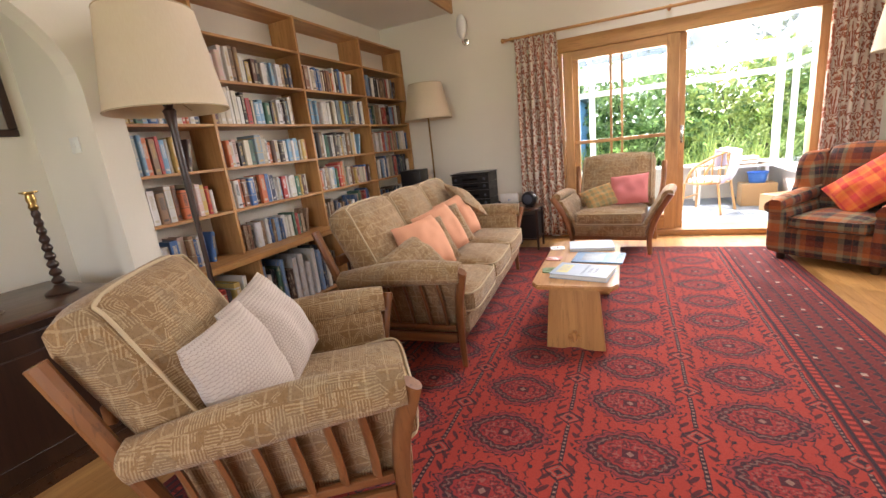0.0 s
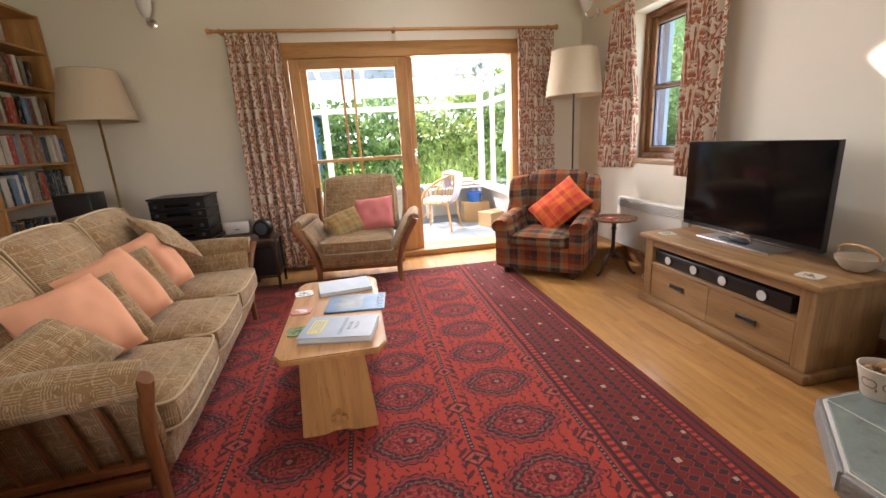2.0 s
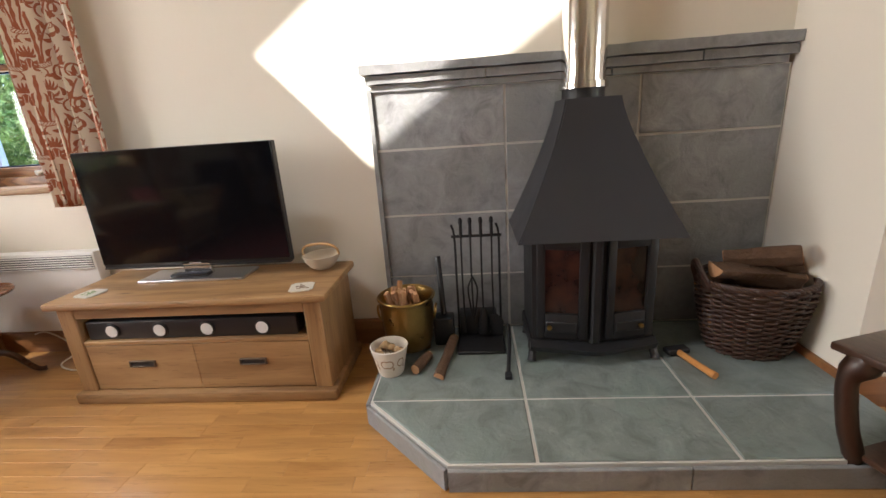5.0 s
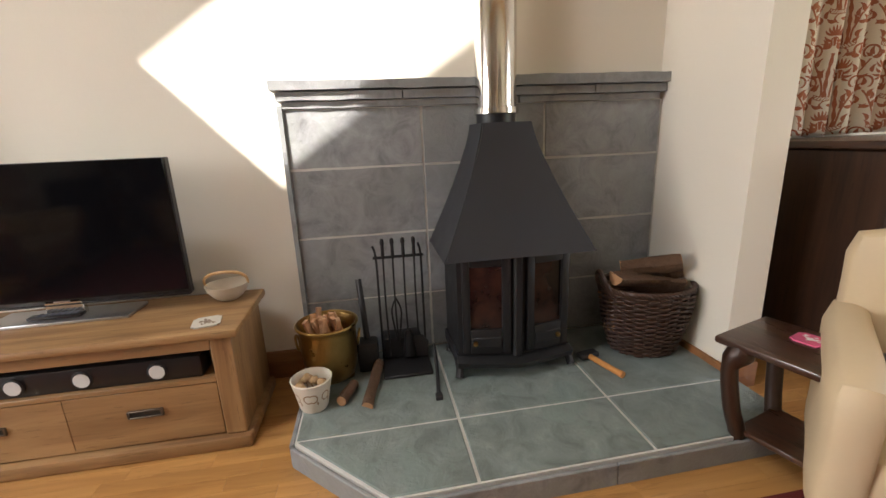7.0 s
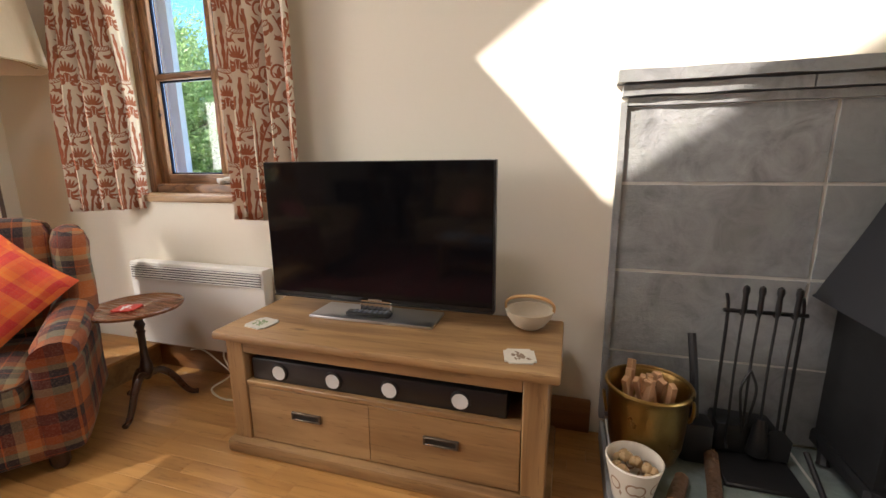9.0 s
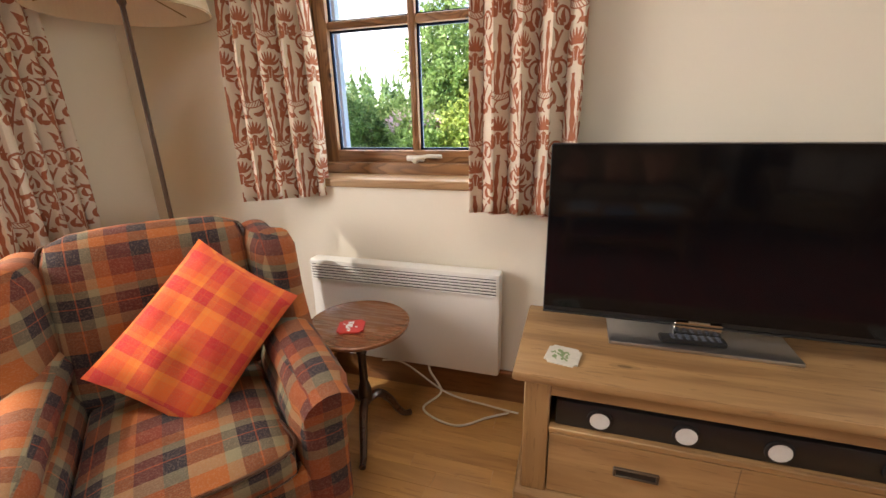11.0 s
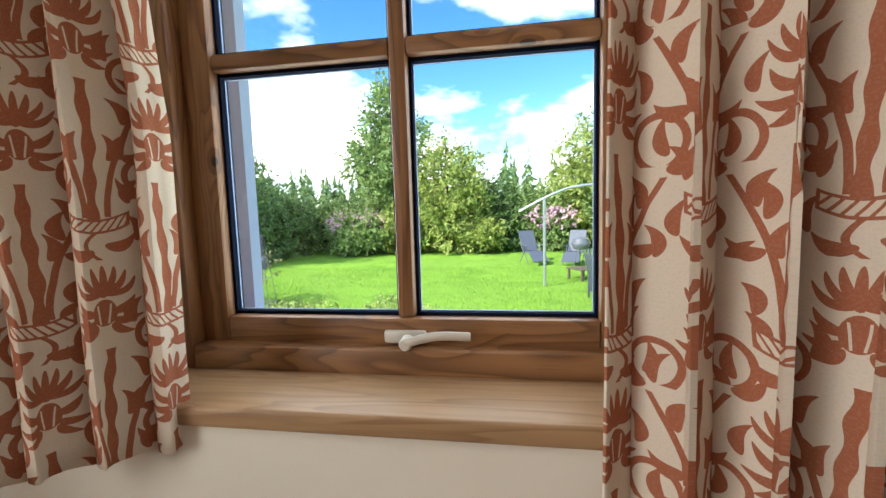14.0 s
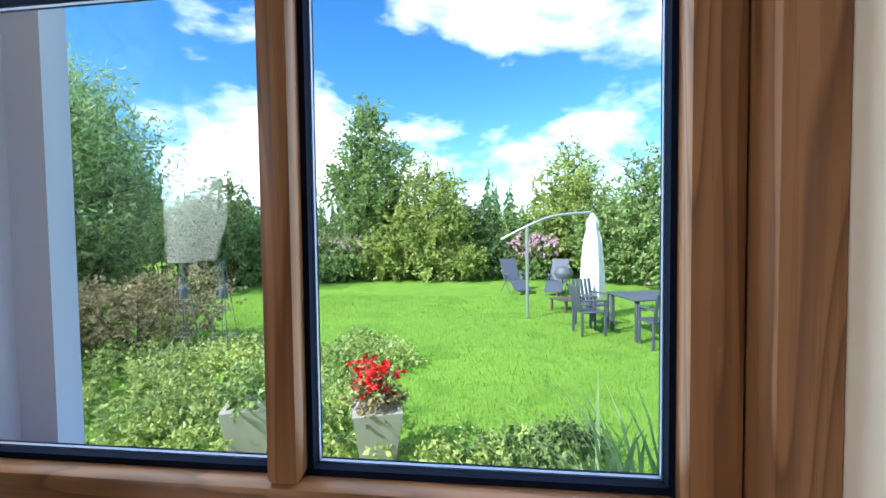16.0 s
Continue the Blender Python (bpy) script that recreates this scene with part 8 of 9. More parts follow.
part("roof", b, M_GARDEN_METAL, shed, "dark felt roof", smooth=False)
b = bm_new()
n = 90
gr = {}
for i in range(n + 1):
    for j in range(n + 1):
        u, v = 2 * i / n - 1, 2 * j / n - 1
        x, y = math.copysign(abs(u) ** 2.6, u) * 1500 + 6, math.copysign(abs(v) ** 2.6, v) * 1500 + 5
        r = math.hypot(x - 6, y - 4)
        z = GZ + 0.03 * noise.noise(Vector((x * 0.4, y * 0.4, 0))) + max(0.0, r - 40) * 0.004
        gr[i, j] = b.verts.new((x, y, z))
for i in range(n):
    for j in range(n):
        b.faces.new((gr[i, j], gr[i + 1, j], gr[i + 1, j + 1], gr[i, j + 1]))
part("ground", b, M_LAWN, None, "bright mown lawn running to the hedge", True, "", "structure")


def leaf_cloud(rng, blobs, count, size, droop=0.3, aspect=0.45, shell=0.55, up=0.25, reach=2.6):
    """Leaves set along short twigs that point out of each mass, so that the outline is ragged and gaps stay between the sprays.
    blobs: centre and radii of each mass; up: how far the twigs turn upwards; reach: their length in leaves."""
    per = 9
    sprays = max(1, count // per)
    vol = np.array([(q[3] * q[4] * q[5]) ** 0.8 for q in blobs])
    pick = rng.choice(len(blobs), size=sprays, p=vol / vol.sum())
    bl_ = np.array(blobs, dtype=float)[pick]
    d = rng.normal(size=(sprays, 3))
    d /= np.linalg.norm(d, axis=1)[:, None]
    rad = shell + (1 - shell) * rng.random(sprays) ** 0.7
    lump = 1 + 0.20 * np.sin(d[:, 0] * 7 + pick) * np.sin(d[:, 1] * 8 + pick * 2)
    root_ = bl_[:, :3] + d * bl_[:, 3:6] * (rad * lump)[:, None]
    t_dir = d * 0.8 + rng.normal(size=(sprays, 3)) * 0.45
    t_dir[:, 2] += up
    t_dir /= np.linalg.norm(t_dir, axis=1)[:, None]
    t_len = size * reach * (0.5 + rng.random(sprays))
    k = np.repeat(np.arange(sprays), per)
    n_ = len(k)
    along = (np.tile(np.arange(per), sprays) + 0.4 * rng.random(n_)) / per
    c = root_[k] + t_dir[k] * (t_len[k] * along)[:, None]
    a = t_dir[k] * 0.7 + rng.normal(size=(n_, 3)) * 0.65
    a[:, 2] -= droop
    a /= np.linalg.norm(a, axis=1)[:, None]
    s = np.cross(a, rng.normal(size=(n_, 3)))
    s /= np.linalg.norm(s, axis=1)[:, None]
    ln = size * (0.6 + 0.8 * rng.random(n_))[:, None]
    w = ln * aspect
    c = c + a * ln * 0.5
    fold = np.cross(a, s) * w * 0.25
    v = np.stack([c - a * ln * 0.5, c + s * w * 0.5 + fold, c + a * ln * 0.5, c - s * w * 0.5 + fold], axis=1).reshape(-1, 3)
    f = np.arange(n_ * 4).reshape(-1, 4)
    return v, f


def foliage(name, blobs, count, size, material, seed, parent=None, label="", aspect=0.45, droop=0.3, shell=0.55, up=0.25, reach=2.6):
    rng = np.random.default_rng(seed)
    v, f = leaf_cloud(rng, blobs, count, size, droop, aspect, shell, up, reach)
    me = bpy.data.meshes.new(name)
    me.from_pydata(v.tolist(), [], f.tolist())
    me.materials.append(material)
    ob = new(name, me)
    ob.parent = parent
    if label:
        tagged(ob, label)
    return ob


def crown_blobs(rng, cx, cy, z0, z1, r, n2=16, cone=0.0):
    """Masses of a crown; cone from 0 (rounded) to 1 (tapering to the top)."""
    out = []
    for i in range(n2):
        t = (i + rng.random()) / n2
        z = z0 + (z1 - z0) * t
        k = (1 - cone) * math.sin(math.pi * min(1, 0.20 + 0.78 * t)) ** 0.8 + cone * (1.02 - t) ** 0.75
        a, q = i * 2.4 + rng.random(), r * k * (0.35 + 0.55 * rng.random())
        s = r * (0.18 + 0.16 * rng.random()) * (0.45 + 0.55 * k)
        out.append((cx + q * math.cos(a), cy + q * math.sin(a), z, s, s, s * 0.75))
    out.append((cx, cy, z0 + (z1 - z0) * 0.4, r * 0.45, r * 0.45, (z1 - z0) * 0.32))
    return out


def tree(x, y, z1, r, mat, label, seed, leaves=9000, size=0.16, z0=None, trunk=0.12, aspect=0.45, cone=0.0, up=0.25, reach=2.6):
    rng = np.random.default_rng(seed)
    root = thing("tree", pose(x, y, GZ), label, "tree", "garden trees")
    h_ = z1 - GZ
    b2 = bm_new()
    tube(b2, smooth_pts([(0, 0, 0), (0.05 * h_ / 6, 0.03, h_ * 0.35), (-0.04, 0.06, h_ * 0.65), (0.02, 0.0, h_ * 0.92)], 4), [trunk * (1 - 0.9 * i / 13) for i in range(13)], 8)
    for k in range(9):
        t = 0.25 + 0.65 * k / 9
        a = k * 2.4
        b_r = r * 0.75 * math.sin(math.pi * min(1, 0.2 + 0.75 * t))
        tube(b2, smooth_pts([(0, 0, h_ * t), (b_r * 0.5 * math.cos(a), b_r * 0.5 * math.sin(a), h_ * t + 0.12 * h_ * 0.6), (b_r * math.cos(a), b_r * math.sin(a), h_ * min(0.97, t + 0.12))], 3), [trunk * 0.4, trunk * 0.36, trunk * 0.3, trunk * 0.24, trunk * 0.18, trunk * 0.12, trunk * 0.08], 6)
    part("trunk", b2, M_BARK, root)
    base = 0.22 * h_ if z0 is None else z0 - GZ
    foliage("crown", crown_blobs(rng, 0, 0, base, h_ * 0.93, r, 34, cone), leaves, size, mat, seed + 1, root, "", aspect, 0.3, 0.45, up, reach)
    return root


def shrub(x, y, r, h_, mat, label, seed, leaves=5000, size=0.10, name="shrub", aspect=0.5):
    rng = np.random.default_rng(seed)
    root = thing(name, pose(x, y, GZ), label, name.replace("_", " "), "garden shrubs")
    b2 = bm_new()
    for k in range(5):
        a = k * 1.3
        tube(b2, [(0.05 * math.cos(a), 0.05 * math.sin(a), 0.0), (r * 0.5 * math.cos(a), r * 0.5 * math.sin(a), h_ * 0.7)], [0.03, 0.01], 6)
    part("stems", b2, M_BARK, root)
    blobs = [(r * 0.65 * math.cos(a) * q, r * 0.65 * math.sin(a) * q, h_ * (0.25 + 0.5 * rng.random()), r * 0.42, r * 0.42, h_ * 0.30) for a, q in [(rng.random() * 6.28, math.sqrt(rng.random())) for _ in range(12)]]
    blobs.append((0, 0, h_ * 0.42, r * 0.7, r * 0.7, h_ * 0.42))
    foliage("leaves", blobs, leaves, size, mat, seed + 1, root, "", aspect)
    return root


tree(20.2, 8.95, 7.2, 2.3, M_LEAF, "tall leafy garden tree with an open crown", 31, 15000, 0.20, 0.9, 0.12, 0.45, 0.55, 0.45)
tree(19.3, 6.3, 4.5, 2.0, M_LEAF_LIME, "rounded yellow-green garden tree in the hedge", 32, 11000, 0.17, 0.0)
tree(20.0, 0.6, 5.0, 1.8, M_LEAF_LIME, "light green tree at the hedge corner", 33, 10000, 0.17, 0.2)
tree(17.2, -1.5, 4.2, 1.7, M_LEAF, "leafy tree behind the garden table", 34, 9000, 0.17, 0.0)
tree(13.6, 16.6, 5.9, 2.9, M_WILLOW, "feathery willow with upright pale shoots", 35, 26000, 0.25, 0.0, 0.16, 0.26, 0.1, 1.6, 6.0)
tree(19.5, 15.5, 4.2, 2.0, M_LEAF_DARK, "dark tree beside the willow", 36, 8000, 0.17, -0.2)
for i, (x, y, r, h_, m_) in enumerate(((20.5, 11.5, 1.7, 2.6, M_LEAF_DARK), (20.0, 4.2, 1.7, 3.0, M_LEAF_DARK), (20.2, 2.4, 1.6, 2.7, M_LEAF), (19.0, 7.8, 1.4, 1.9, M_LEAF_LIME), (18.6, 10.2, 1.4, 1.7, M_LEAF), (16.6, 13.2, 2.0, 2.6, M_LEAF_DARK),
                                        (18.6, 13.4, 2.0, 3.0, M_LEAF_DARK), (15.6, -2.4, 1.5, 2.8, M_LEAF), (18.4, -0.4, 1.4, 3.0, M_LEAF), (13.8, -3.6, 1.8, 3.2, M_LEAF), (19.0, 5.1, 1.1, 1.3, M_LEAF_LIME), (12.2, 14.6, 1.6, 2.2, M_LEAF_DARK))):
    shrub(x, y, r, h_, m_, "dense leafy hedge bush at the lawn's edge", 50 + i * 3, 6500, 0.15, "hedge_bush")
shrub(8.6, 9.6, 1.5, 1.30, M_LEAF_BROWN, "russet-leaved rounded shrub by the flower bed", 91, 9000, 0.075)
shrub(7.7, 11.2, 1.1, 1.1, M_LEAF_BROWN, "russet-leaved rounded shrub by the flower bed", 92, 6000, 0.075)
for i, (x, y) in enumerate(((19.2, 1.8), (19.4, 2.5), (18.6, 10.6), (18.9, 9.6))):
    root = shrub(x, y, 0.7, 1.5, M_LEAF, "bush of pale pink phlox in flower", 110 + i * 4, 1400, 0.11, "flowering_bush")
    foliage("blossom", [(0, 0, 1.3, 0.75, 0.75, 0.38)], 900, 0.085, M_PINK_FLOWER, 111 + i * 4, root, "pale pink blossom", 0.9)
# the back of the hedge closes the garden
for i in range(16):
    yy = -7.0 + 1.75 * i
    shrub(22.4 - 0.0022 * (yy - 4) ** 2 * 10, yy, 1.6, 2.5 + 0.5 * math.sin(i * 2.3), (M_LEAF, M_LEAF_DARK, M_LEAF)[i % 3], "dense leafy hedge bush at the lawn's edge", 400 + i * 3, 4500, 0.17, "hedge_bush")
# north side greenery beyond the conservatory
for i, (x, y, r, h_, m_) in enumerate(((-4.5, 12.0, 2.0, 3.6, M_LEAF), (-2.0, 12.8, 2.1, 3.4, M_LEAF_DARK), (0.4, 12.4, 1.9, 3.6, M_LEAF), (2.6, 12.2, 2.0, 3.3, M_LEAF_LIME), (4.6, 12.6, 2.2, 3.7, M_LEAF_DARK), (7.0, 13.5, 2.2, 3.2, M_LEAF), (4.2, 10.8, 1.3, 2.6, M_LEAF), (-6.5, 10.0, 2.0, 3.4, M_LEAF_DARK), (9.5, 15.0, 2.0, 3.2, M_LEAF_DARK))):
    shrub(x, y, r, h_, m_, "tall leafy bush beyond the conservatory", 130 + i * 3, 6500, 0.15, "hedge_bush")


def blades(name, x, y, r, h_, count, w, mat, label, seed, kind=""):
    rng = np.random.default_rng(seed)
    vs, fs = [], []
    for i in range(count):
        a, q = rng.random() * 6.283, r * math.sqrt(rng.random())
        px, py = x + q * math.cos(a), y + q * math.sin(a)
        d = rng.random() * 6.283
        ln = h_ * (0.6 + 0.5 * rng.random())
        bend = ln * (0.15 + 0.45 * rng.random())
        sx, sy = -math.sin(d) * w, math.cos(d) * w
        k0 = len(vs)
        for t, ww in ((0, 1.0), (0.35, 0.95), (0.7, 0.65), (1.0, 0.05)):
            cx, cy, czz = px + math.cos(d) * bend * t * t, py + math.sin(d) * bend * t * t, GZ + ln * (t - 0.18 * t * t)
            vs += [(cx - sx * ww, cy - sy * ww, czz), (cx + sx * ww, cy + sy * ww, czz)]
        fs += [(k0 + 2 * k, k0 + 2 * k + 1, k0 + 2 * k + 3, k0 + 2 * k + 2) for k in range(3)]
    me = bpy.data.meshes.new(name)
    me.from_pydata(vs, [], fs)
    me.materials.append(mat)
    return tagged(new(name, me), label, name.replace("_", " "), "", kind)


blades("iris_clump", 4.9, 2.85, 0.28, 1.05, 60, 0.016, M_WILLOW, "clump of long strappy iris leaves under the window", 201)
blades("iris_clump", 5.30, 5.25, 0.16, 0.75, 22, 0.012, M_WILLOW, "clump of long strappy leaves by the pots", 202)
blades("reed_grass", 1.6, 9.6, 1.0, 1.9, 300, 0.012, M_LEAF_LIME, "stand of tall bright reed grass behind the conservatory", 203, "stuff")
blades("reed_grass", -0.6, 9.5, 1.0, 1.8, 300, 0.012, M_LEAF_LIME, "stand of tall bright reed grass behind the conservatory", 204, "stuff")
# lawn blades near the window
M_BED = leaf_material("sunny bed leaves", (0.20, 0.30, 0.06), (0.62, 0.70, 0.24))
rng = np.random.default_rng(77)
N = 60000
gx, gy = 5.2 + 9.5 * rng.random(N) ** 1.5, -1.5 + 12.5 * rng.random(N)
ga, gl = rng.random(N) * 6.283, 0.022 + 0.03 * rng.random(N)
p0 = np.stack([gx, gy, np.full(N, GZ + 0.0)], 1)
sd = np.stack([-np.sin(ga), np.cos(ga), np.zeros(N)], 1) * 0.004
tip = p0 + np.stack([np.cos(ga) * 0.02, np.sin(ga) * 0.02, gl + 0.02], 1)
vv = np.stack([p0 - sd, p0 + sd, tip], 1).reshape(-1, 3)
me = bpy.data.meshes.new("grass")
me.from_pydata(vv.tolist(), [], np.arange(N * 3).reshape(-1, 3).tolist())
me.materials.append(leaf_material("grass blades", (0.14, 0.27, 0.025), (0.28, 0.44, 0.06)))
tagged(new("grass", me), "short mown grass blades of the lawn", "grass", "", "stuff")
# flower bed: low leafy plants
bed = [(5.4 + 3.4 * rng.random(), 5.0 + 4.2 * rng.random()) for _ in range(60)] + [(5.3 + 0.8 * rng.random(), 3.2 + 1.5 * rng.random()) for _ in range(3)]
foliage("bed_plants", [(x, y, GZ + 0.04 + 0.08 * rng.random(), 0.30, 0.30, 0.13) for x, y in bed if x + 0.9 * y > 9.4 or y < 4.8], 24000, 0.058, M_BED, 211, None, "", 0.6)
tagged(bpy.data.objects["bed_plants"], "low leafy plants of the flower bed", "plants", "", "stuff")
foliage("bed_plants_pale", [(x + 0.2, y + 0.1, GZ + 0.10, 0.26, 0.26, 0.15) for x, y in bed[:60:2]], 9000, 0.06, M_LEAF, 212, None, "", 0.6)
tagged(bpy.data.objects["bed_plants_pale"], "pale green low plants of the flower bed", "plants", "", "stuff")
foliage("climber", [(5.0 + 0.25 * i, 3.1 + 0.25 * (i % 3), GZ + 0.08, 0.25, 0.3, 0.12) for i in range(4)], 6000, 0.05, M_LEAF_DARK, 213, None, "", 0.7)
tagged(bpy.data.objects["climber"], "dark ivy spreading under the window", "ivy", "", "stuff")


def planter(x, y, label, flower):
    root = thing("planter", pose(x, y, GZ, 0, 0, 20), label, "planter", "concrete planters")
    b2 = bm_new()
    loft(b2, [[(-0.13, -0.13, 0), (0.13, -0.13, 0), (0.13, 0.13, 0), (-0.13, 0.13, 0)], [(-0.19, -0.19, 0.42), (0.19, -0.19, 0.42), (0.19, 0.19, 0.42), (-0.19, 0.19, 0.42)], [(-0.195, -0.195, 0.46), (0.195, -0.195, 0.46), (0.195, 0.195, 0.46), (-0.195, 0.195, 0.46)]])
    part("pot", b2, M_CONCRETE, root, smooth=False)
    foliage("leaves", [(0, 0, 0.53, 0.15, 0.15, 0.10)], 600, 0.05, M_LEAF_BROWN if flower else M_LEAF, 300 + int(y), root, "", 0.8)
    if flower:
        foliage("flowers", [(0.05, -0.10, 0.72, 0.09, 0.06, 0.05), (0.05, 0.06, 0.74, 0.07, 0.07, 0.06), (0.0, -0.02, 0.70, 0.10, 0.10, 0.05)], 260, 0.045, M_RED_FLOWER, 320, root, "bright red geranium flowers", 0.9)
    return root


planter(5.58, 4.66, "tapered concrete planter with red geraniums", True)
planter(5.55, 5.75, "tapered concrete planter with green leaves", False)
for x, y in ((8.0, 8.27), (8.05, 7.67)):
    root = thing("obelisk", pose(x, y, GZ), "thin wire plant obelisk with a small lantern top", "obelisk", "garden obelisks")
    b = bm_new()
    for sx, sy in ((-1, -1), (1, -1), (1, 1), (-1, 1)):
        tube(b, [(0.16 * sx, 0.16 * sy, 0.0), (0.02 * sx, 0.02 * sy, 1.5)], 0.006, 5)
    for z in (0.4, 0.8, 1.15):
        w_ = 0.16 - 0.093 * z
        tube(b, [(-w_, -w_, z), (w_, -w_, z), (w_, w_, z), (-w_, w_, z), (-w_, -w_, z)], 0.004, 4)
    part("wires", b, M_GARDEN_METAL, root)
    b = bm_new()
    lathe(b, [(0.05, 0.95), (0.06, 0.97), (0.055, 1.10), (0.0001, 1.15)], 10)
    part("lantern", b, M_GARDEN_METAL, root)

um = thing("cantilever_umbrella", pose(11.6, 2.96, GZ), "closed white cantilever umbrella on a grey pole", "umbrella")
b = bm_new()
tube(b, [(0, 0, 0), (0, 0, 2.02)], 0.035, 10)
part("pole", b, M_POLE, um)
b = bm_new()
tube(b, smooth_pts([(0.1, 0.55, 1.72), (0, 0, 2.0), (0, -0.6, 2.22), (0, -1.35, 2.28)], 6), 0.028, 8)
part("arm", b, M_POLE, um)
b = bm_new()
prof = [(0.03, 2.26), (0.10, 2.10), (0.12, 2.0), (0.10, 1.95), (0.16, 1.7), (0.20, 1.2), (0.22, 0.75), (0.20, 0.45), (0.14, 0.42)]
lathe(b, prof, 20, pose(0, -1.38, 0))
for v in b.verts:
    a = math.atan2(v.co.y + 1.38, v.co.x)
    k = 1 + 0.18 * math.sin(a * 6)
    v.co.x *= k
    v.co.y = -1.38 + (v.co.y + 1.38) * k
part("canopy", b, M_CANVAS, um)
b = bm_new()
gt = thing("garden_table", pose(10.15, 0.75, GZ, 0, 0, 12), "grey rectangular garden table", "garden table")
part("tabletop", boxed(-0.5, 0.5, -0.75, 0.75, 0.70, 0.735, 0.01, 1), M_GREYPLASTIC, gt)
for sx in (-0.42, 0.42):
    for sy in (-0.66, 0.66):
        part("leg", boxed(sx - 0.03, sx + 0.03, sy - 0.03, sy + 0.03, 0, 0.70, 0.005), M_GREYPLASTIC, gt)


def garden_chair(m, label):
    root = thing("garden_chair", m, label, "garden chair", "garden chairs")
    part("seat", boxed(-0.24, 0.24, -0.22, 0.22, 0.41, 0.44, 0.008, 1), M_GREYPLASTIC, root)
    for sx in (-0.22, 0.22):
        for sy in (-0.2, 0.22):
            part("leg", boxed(sx - 0.02, sx + 0.02, sy - 0.02, sy + 0.02, 0, 0.42, 0.004), M_GREYPLASTIC, root)
        part("arm", boxed(sx - 0.025, sx + 0.025, -0.24, 0.24, 0.62, 0.65, 0.006), M_GREYPLASTIC, root)
        part("arm_post", boxed(sx - 0.018, sx + 0.018, -0.22, -0.18, 0.44, 0.62), M_GREYPLASTIC, root, smooth=False)
    for i in range(5):
        xs = -0.2 + i * 0.1
        part("slat", boxed(xs - 0.03, xs + 0.03, -0.012, 0.012, 0.0, 0.48, 0.004, 1, pose(0, 0.22, 0.43, -12, 0, 0)), M_GREYPLASTIC, root)
    return root


garden_chair(pose(10.2, 1.95, GZ, 0, 0, 10), "stacking slate-grey plastic garden chair")
garden_chair(pose(9.35, 1.05, GZ, 0, 0, 100), "stacking slate-grey plastic garden chair")
garden_chair(pose(10.9, 1.75, GZ, 0, 0, -60), "stacking slate-grey plastic garden chair")


def lounger(m):
    root = thing("lounger", m, "folding grey reclining garden chair", "lounger", "garden loungers")
    part("back", boxed(-0.26, 0.26, -0.012, 0.012, 0.0, 0.75, 0.006, 1, pose(0, 0.15, 0.38, -32, 0, 0)), M_GREYPLASTIC, root)
    part("seat", boxed(-0.26, 0.26, -0.36, 0.15, 0.36, 0.385, 0.006, 1), M_GREYPLASTIC, root)
    part("leg_rest", boxed(-0.26, 0.26, -0.012, 0.012, -0.42, 0.0, 0.006, 1, pose(0, -0.36, 0.37, -55, 0, 0)), M_GREYPLASTIC, root)
    for s in (-0.28, 0.28):
        b2 = bm_new()
        tube(b2, [(s, 0.35, 0.015), (s, -0.25, 0.58)], 0.013, 6)
        tube(b2, [(s, -0.38, 0.015), (s, 0.25, 0.58)], 0.013, 6)
        tube(b2, [(s, -0.3, 0.58), (s, 0.3, 0.58)], 0.016, 6)
        part("leg_frame", b2, M_GARDEN_METAL, root)
    return root


lounger(pose(15.6, 3.05, GZ, 0, 0, -70))
lounger(pose(15.4, 1.75, GZ, 0, 0, -110))
bq = thing("barbecue", pose(14.6, 1.7, GZ), "round black kettle barbecue on three legs", "barbecue")
b = bm_new()
lathe(b, [(0.0001, 0.5), (0.2, 0.55), (0.27, 0.68), (0.27, 0.7), (0.2, 0.84), (0.0001, 0.9)], 18)
part("kettle", b, M_GARDEN_METAL, bq)
for a in (0, 2.1, 4.2):
    b = bm_new()
    tube(b, [(0.15 * math.cos(a), 0.15 * math.sin(a), 0.56), (0.26 * math.cos(a), 0.26 * math.sin(a), 0.0)], 0.014, 6)
    part("leg", b, M_GARDEN_METAL, bq)
lt = thing("low_table", pose(12.5, 1.98, GZ, 0, 0, 30), "low weathered wooden garden table", "garden table")
for i in range(5):
    part("slat", boxed(-0.3, 0.3, -0.28 + i * 0.115, -0.18 + i * 0.115, 0.26, 0.285, 0.004), M_BARK, lt)
for sx in (-0.25, 0.25):
    for sy in (-0.22, 0.22):
        part("leg", boxed(sx - 0.025, sx + 0.025, sy - 0.025, sy + 0.025, 0, 0.26, 0.003), M_BARK, lt)

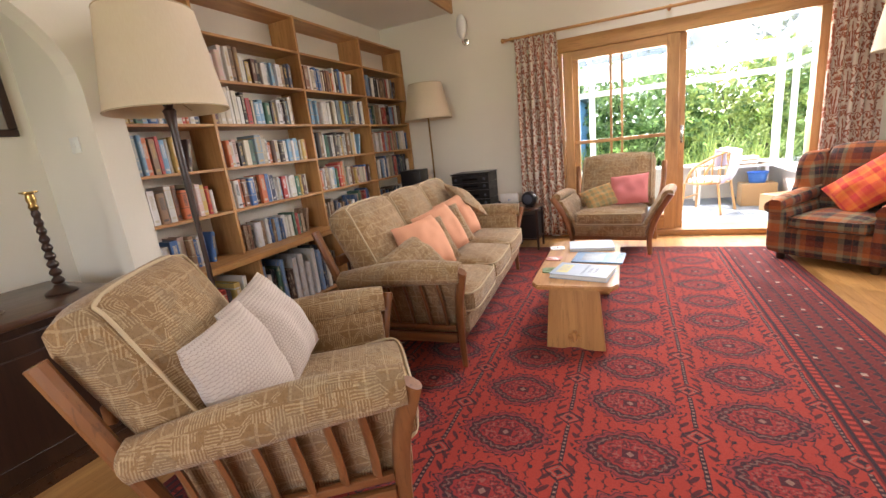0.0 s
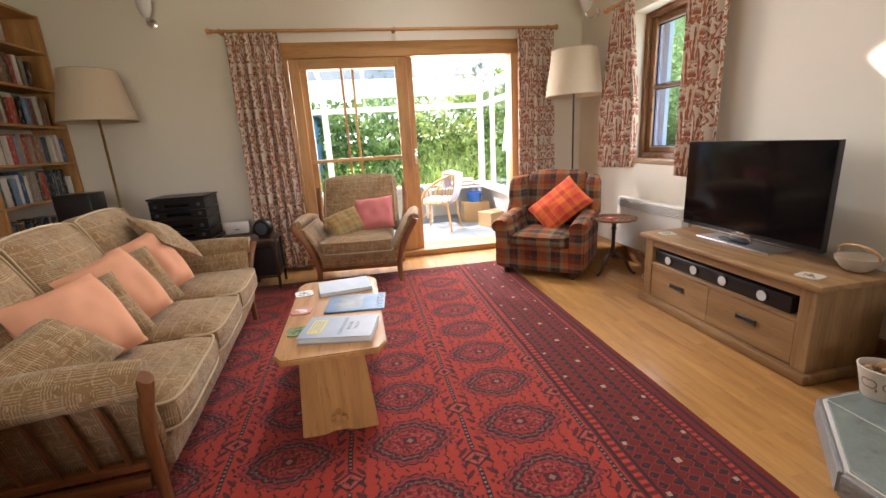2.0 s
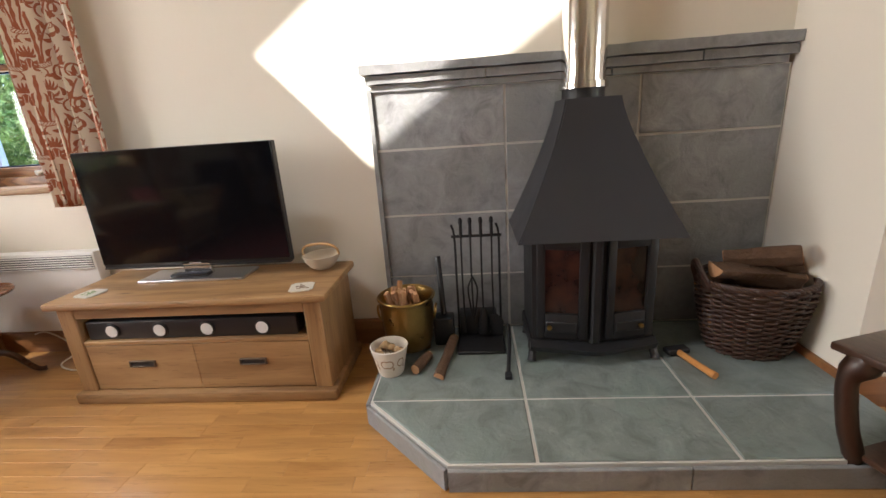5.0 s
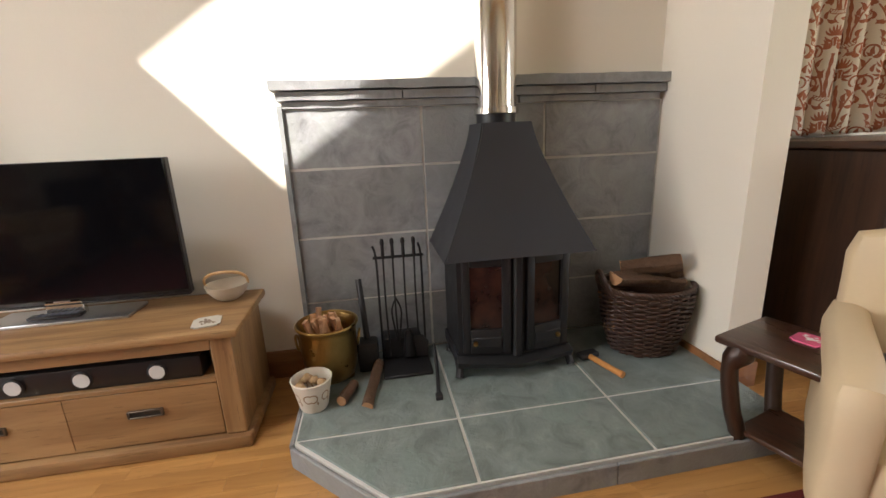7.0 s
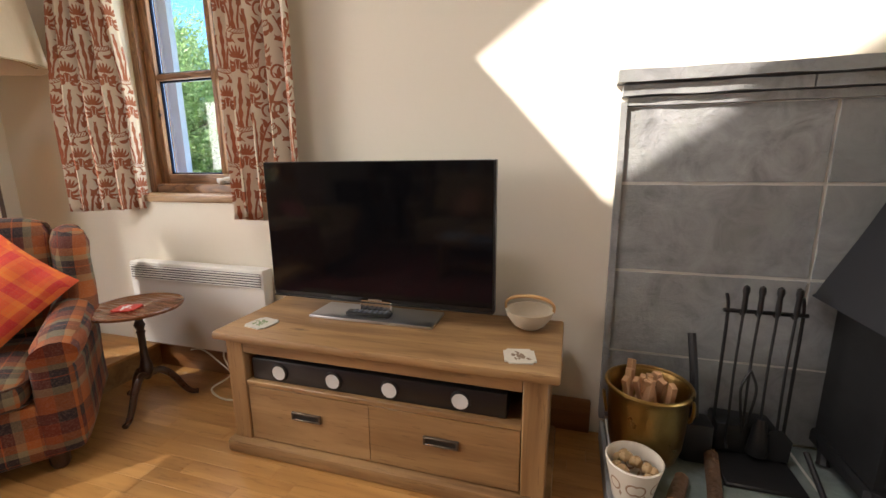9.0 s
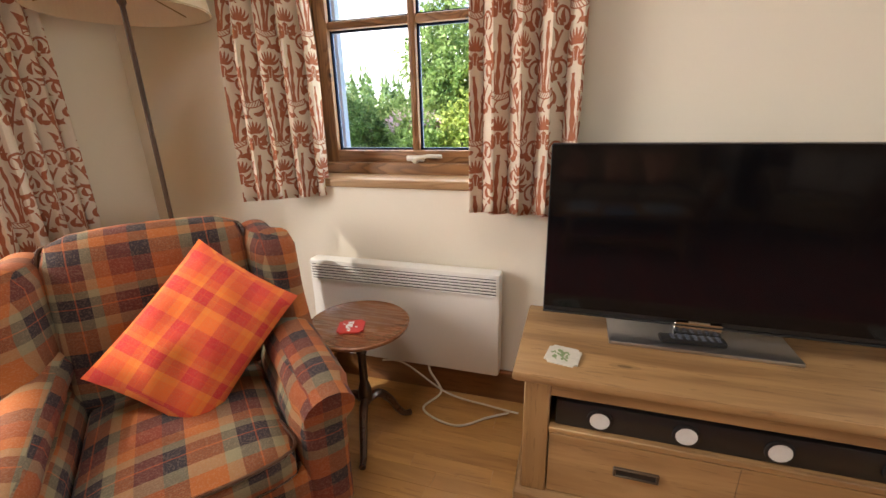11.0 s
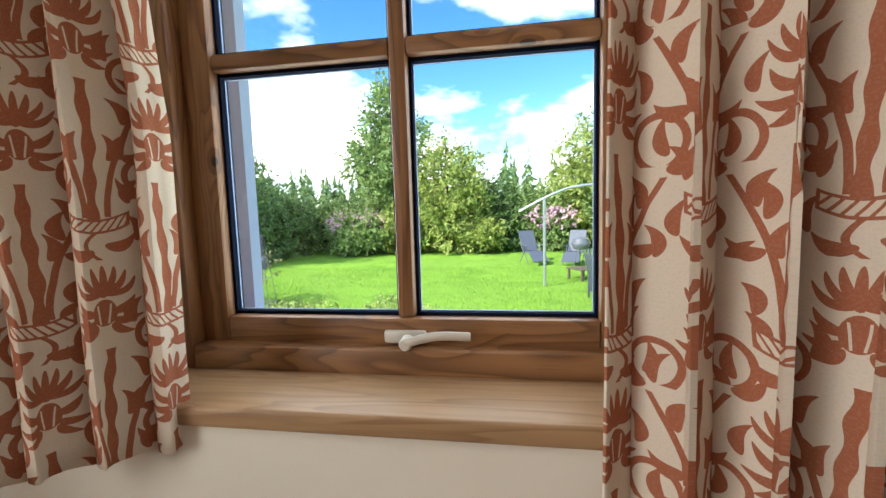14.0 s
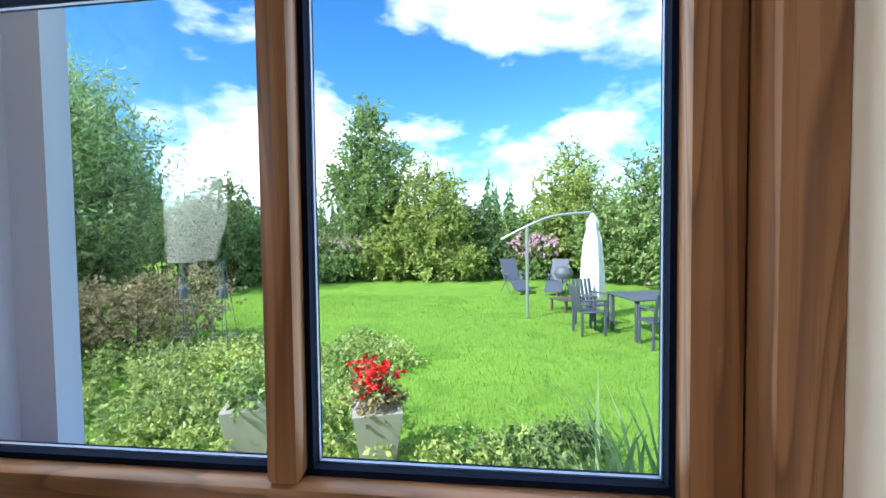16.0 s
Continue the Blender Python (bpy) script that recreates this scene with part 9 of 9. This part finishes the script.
# far conifers
rng = np.random.default_rng(5)
vs, fs = [], []
for i in range(150):
    x, y = 55 + 25 * rng.random(), 18 + 80 * rng.random() - (30 if i % 3 == 0 else 0)
    hh = 7 + 4 * rng.random()
    zb = GZ - 0.3
    for k in range(46):
        t = rng.random() ** 0.8
        a = rng.random() * 6.283
        r = (1 - t) * hh * 0.2 * (0.6 + 0.6 * rng.random()) + 0.1
        z = zb + hh * (0.08 + 0.92 * t)
        k0 = len(vs)
        ca, sa = math.cos(a), math.sin(a)
        vs += [(x, y, z + 0.35), (x + r * ca - 0.5 * sa * r, y + r * sa + 0.5 * ca * r, z - 0.35), (x + r * 1.15 * ca, y + r * 1.15 * sa, z - 0.55), (x + r * ca + 0.5 * sa * r, y + r * sa - 0.5 * ca * r, z - 0.35)]
        fs += [(k0, k0 + 1, k0 + 2, k0 + 3)]
me = bpy.data.meshes.new("far_woods")
me.from_pydata(vs, [], fs)
me.materials.append(M_LEAF_DARK)
tagged(new("far_woods", me), "dark conifer wood beyond the hedge", "woods", "", "stuff")
# ---- floor boards, the nearest as pieces ----
rf = random.Random(21)
BW = 0.068
board_meshes = {}
rest = bm_new()
x = EAST - 0.002
count = 0
while x > WEST - 0.6:
    y = SOUTH - rf.uniform(0.0, 0.8)
    while y < NORTH - 0.005:
        ln = rf.choice([0.30, 0.38, 0.46, 0.56])
        y0, y1 = max(y, SOUTH), min(y + ln, NORTH)
        if y1 - y0 > 0.05:
            if x - BW > 1.12 and y0 > -0.9 and count < 290:
                key = round(y1 - y0, 2)
                if key not in board_meshes:
                    ob = part("board", boxed(-BW / 2 + 0.0003, BW / 2 - 0.0003, -key / 2 + 0.0003, key / 2 - 0.0003, -0.011, 0.0, 0.0005), M_PLANK, floor, smooth=False)
                    board_meshes[key] = ob.data
                else:
                    ob = new("board", board_meshes[key])
                    ob.parent = floor
                ob.matrix_world = pose(x - BW / 2, (y0 + y1) / 2, rf.uniform(-0.0003, 0.0))
                count += 1
            else:
                box(rest, x - BW + 0.0003, x - 0.0003, y0 + 0.0003, y1 - 0.0003, -0.011, rf.uniform(-0.0003, 0.0))
        y += ln
    x -= BW
rest_ob = part("boards", rest, M_PLANK_REST, floor, smooth=False)
tagged(rest_ob, "oak floor boards", "", "", "stuff")
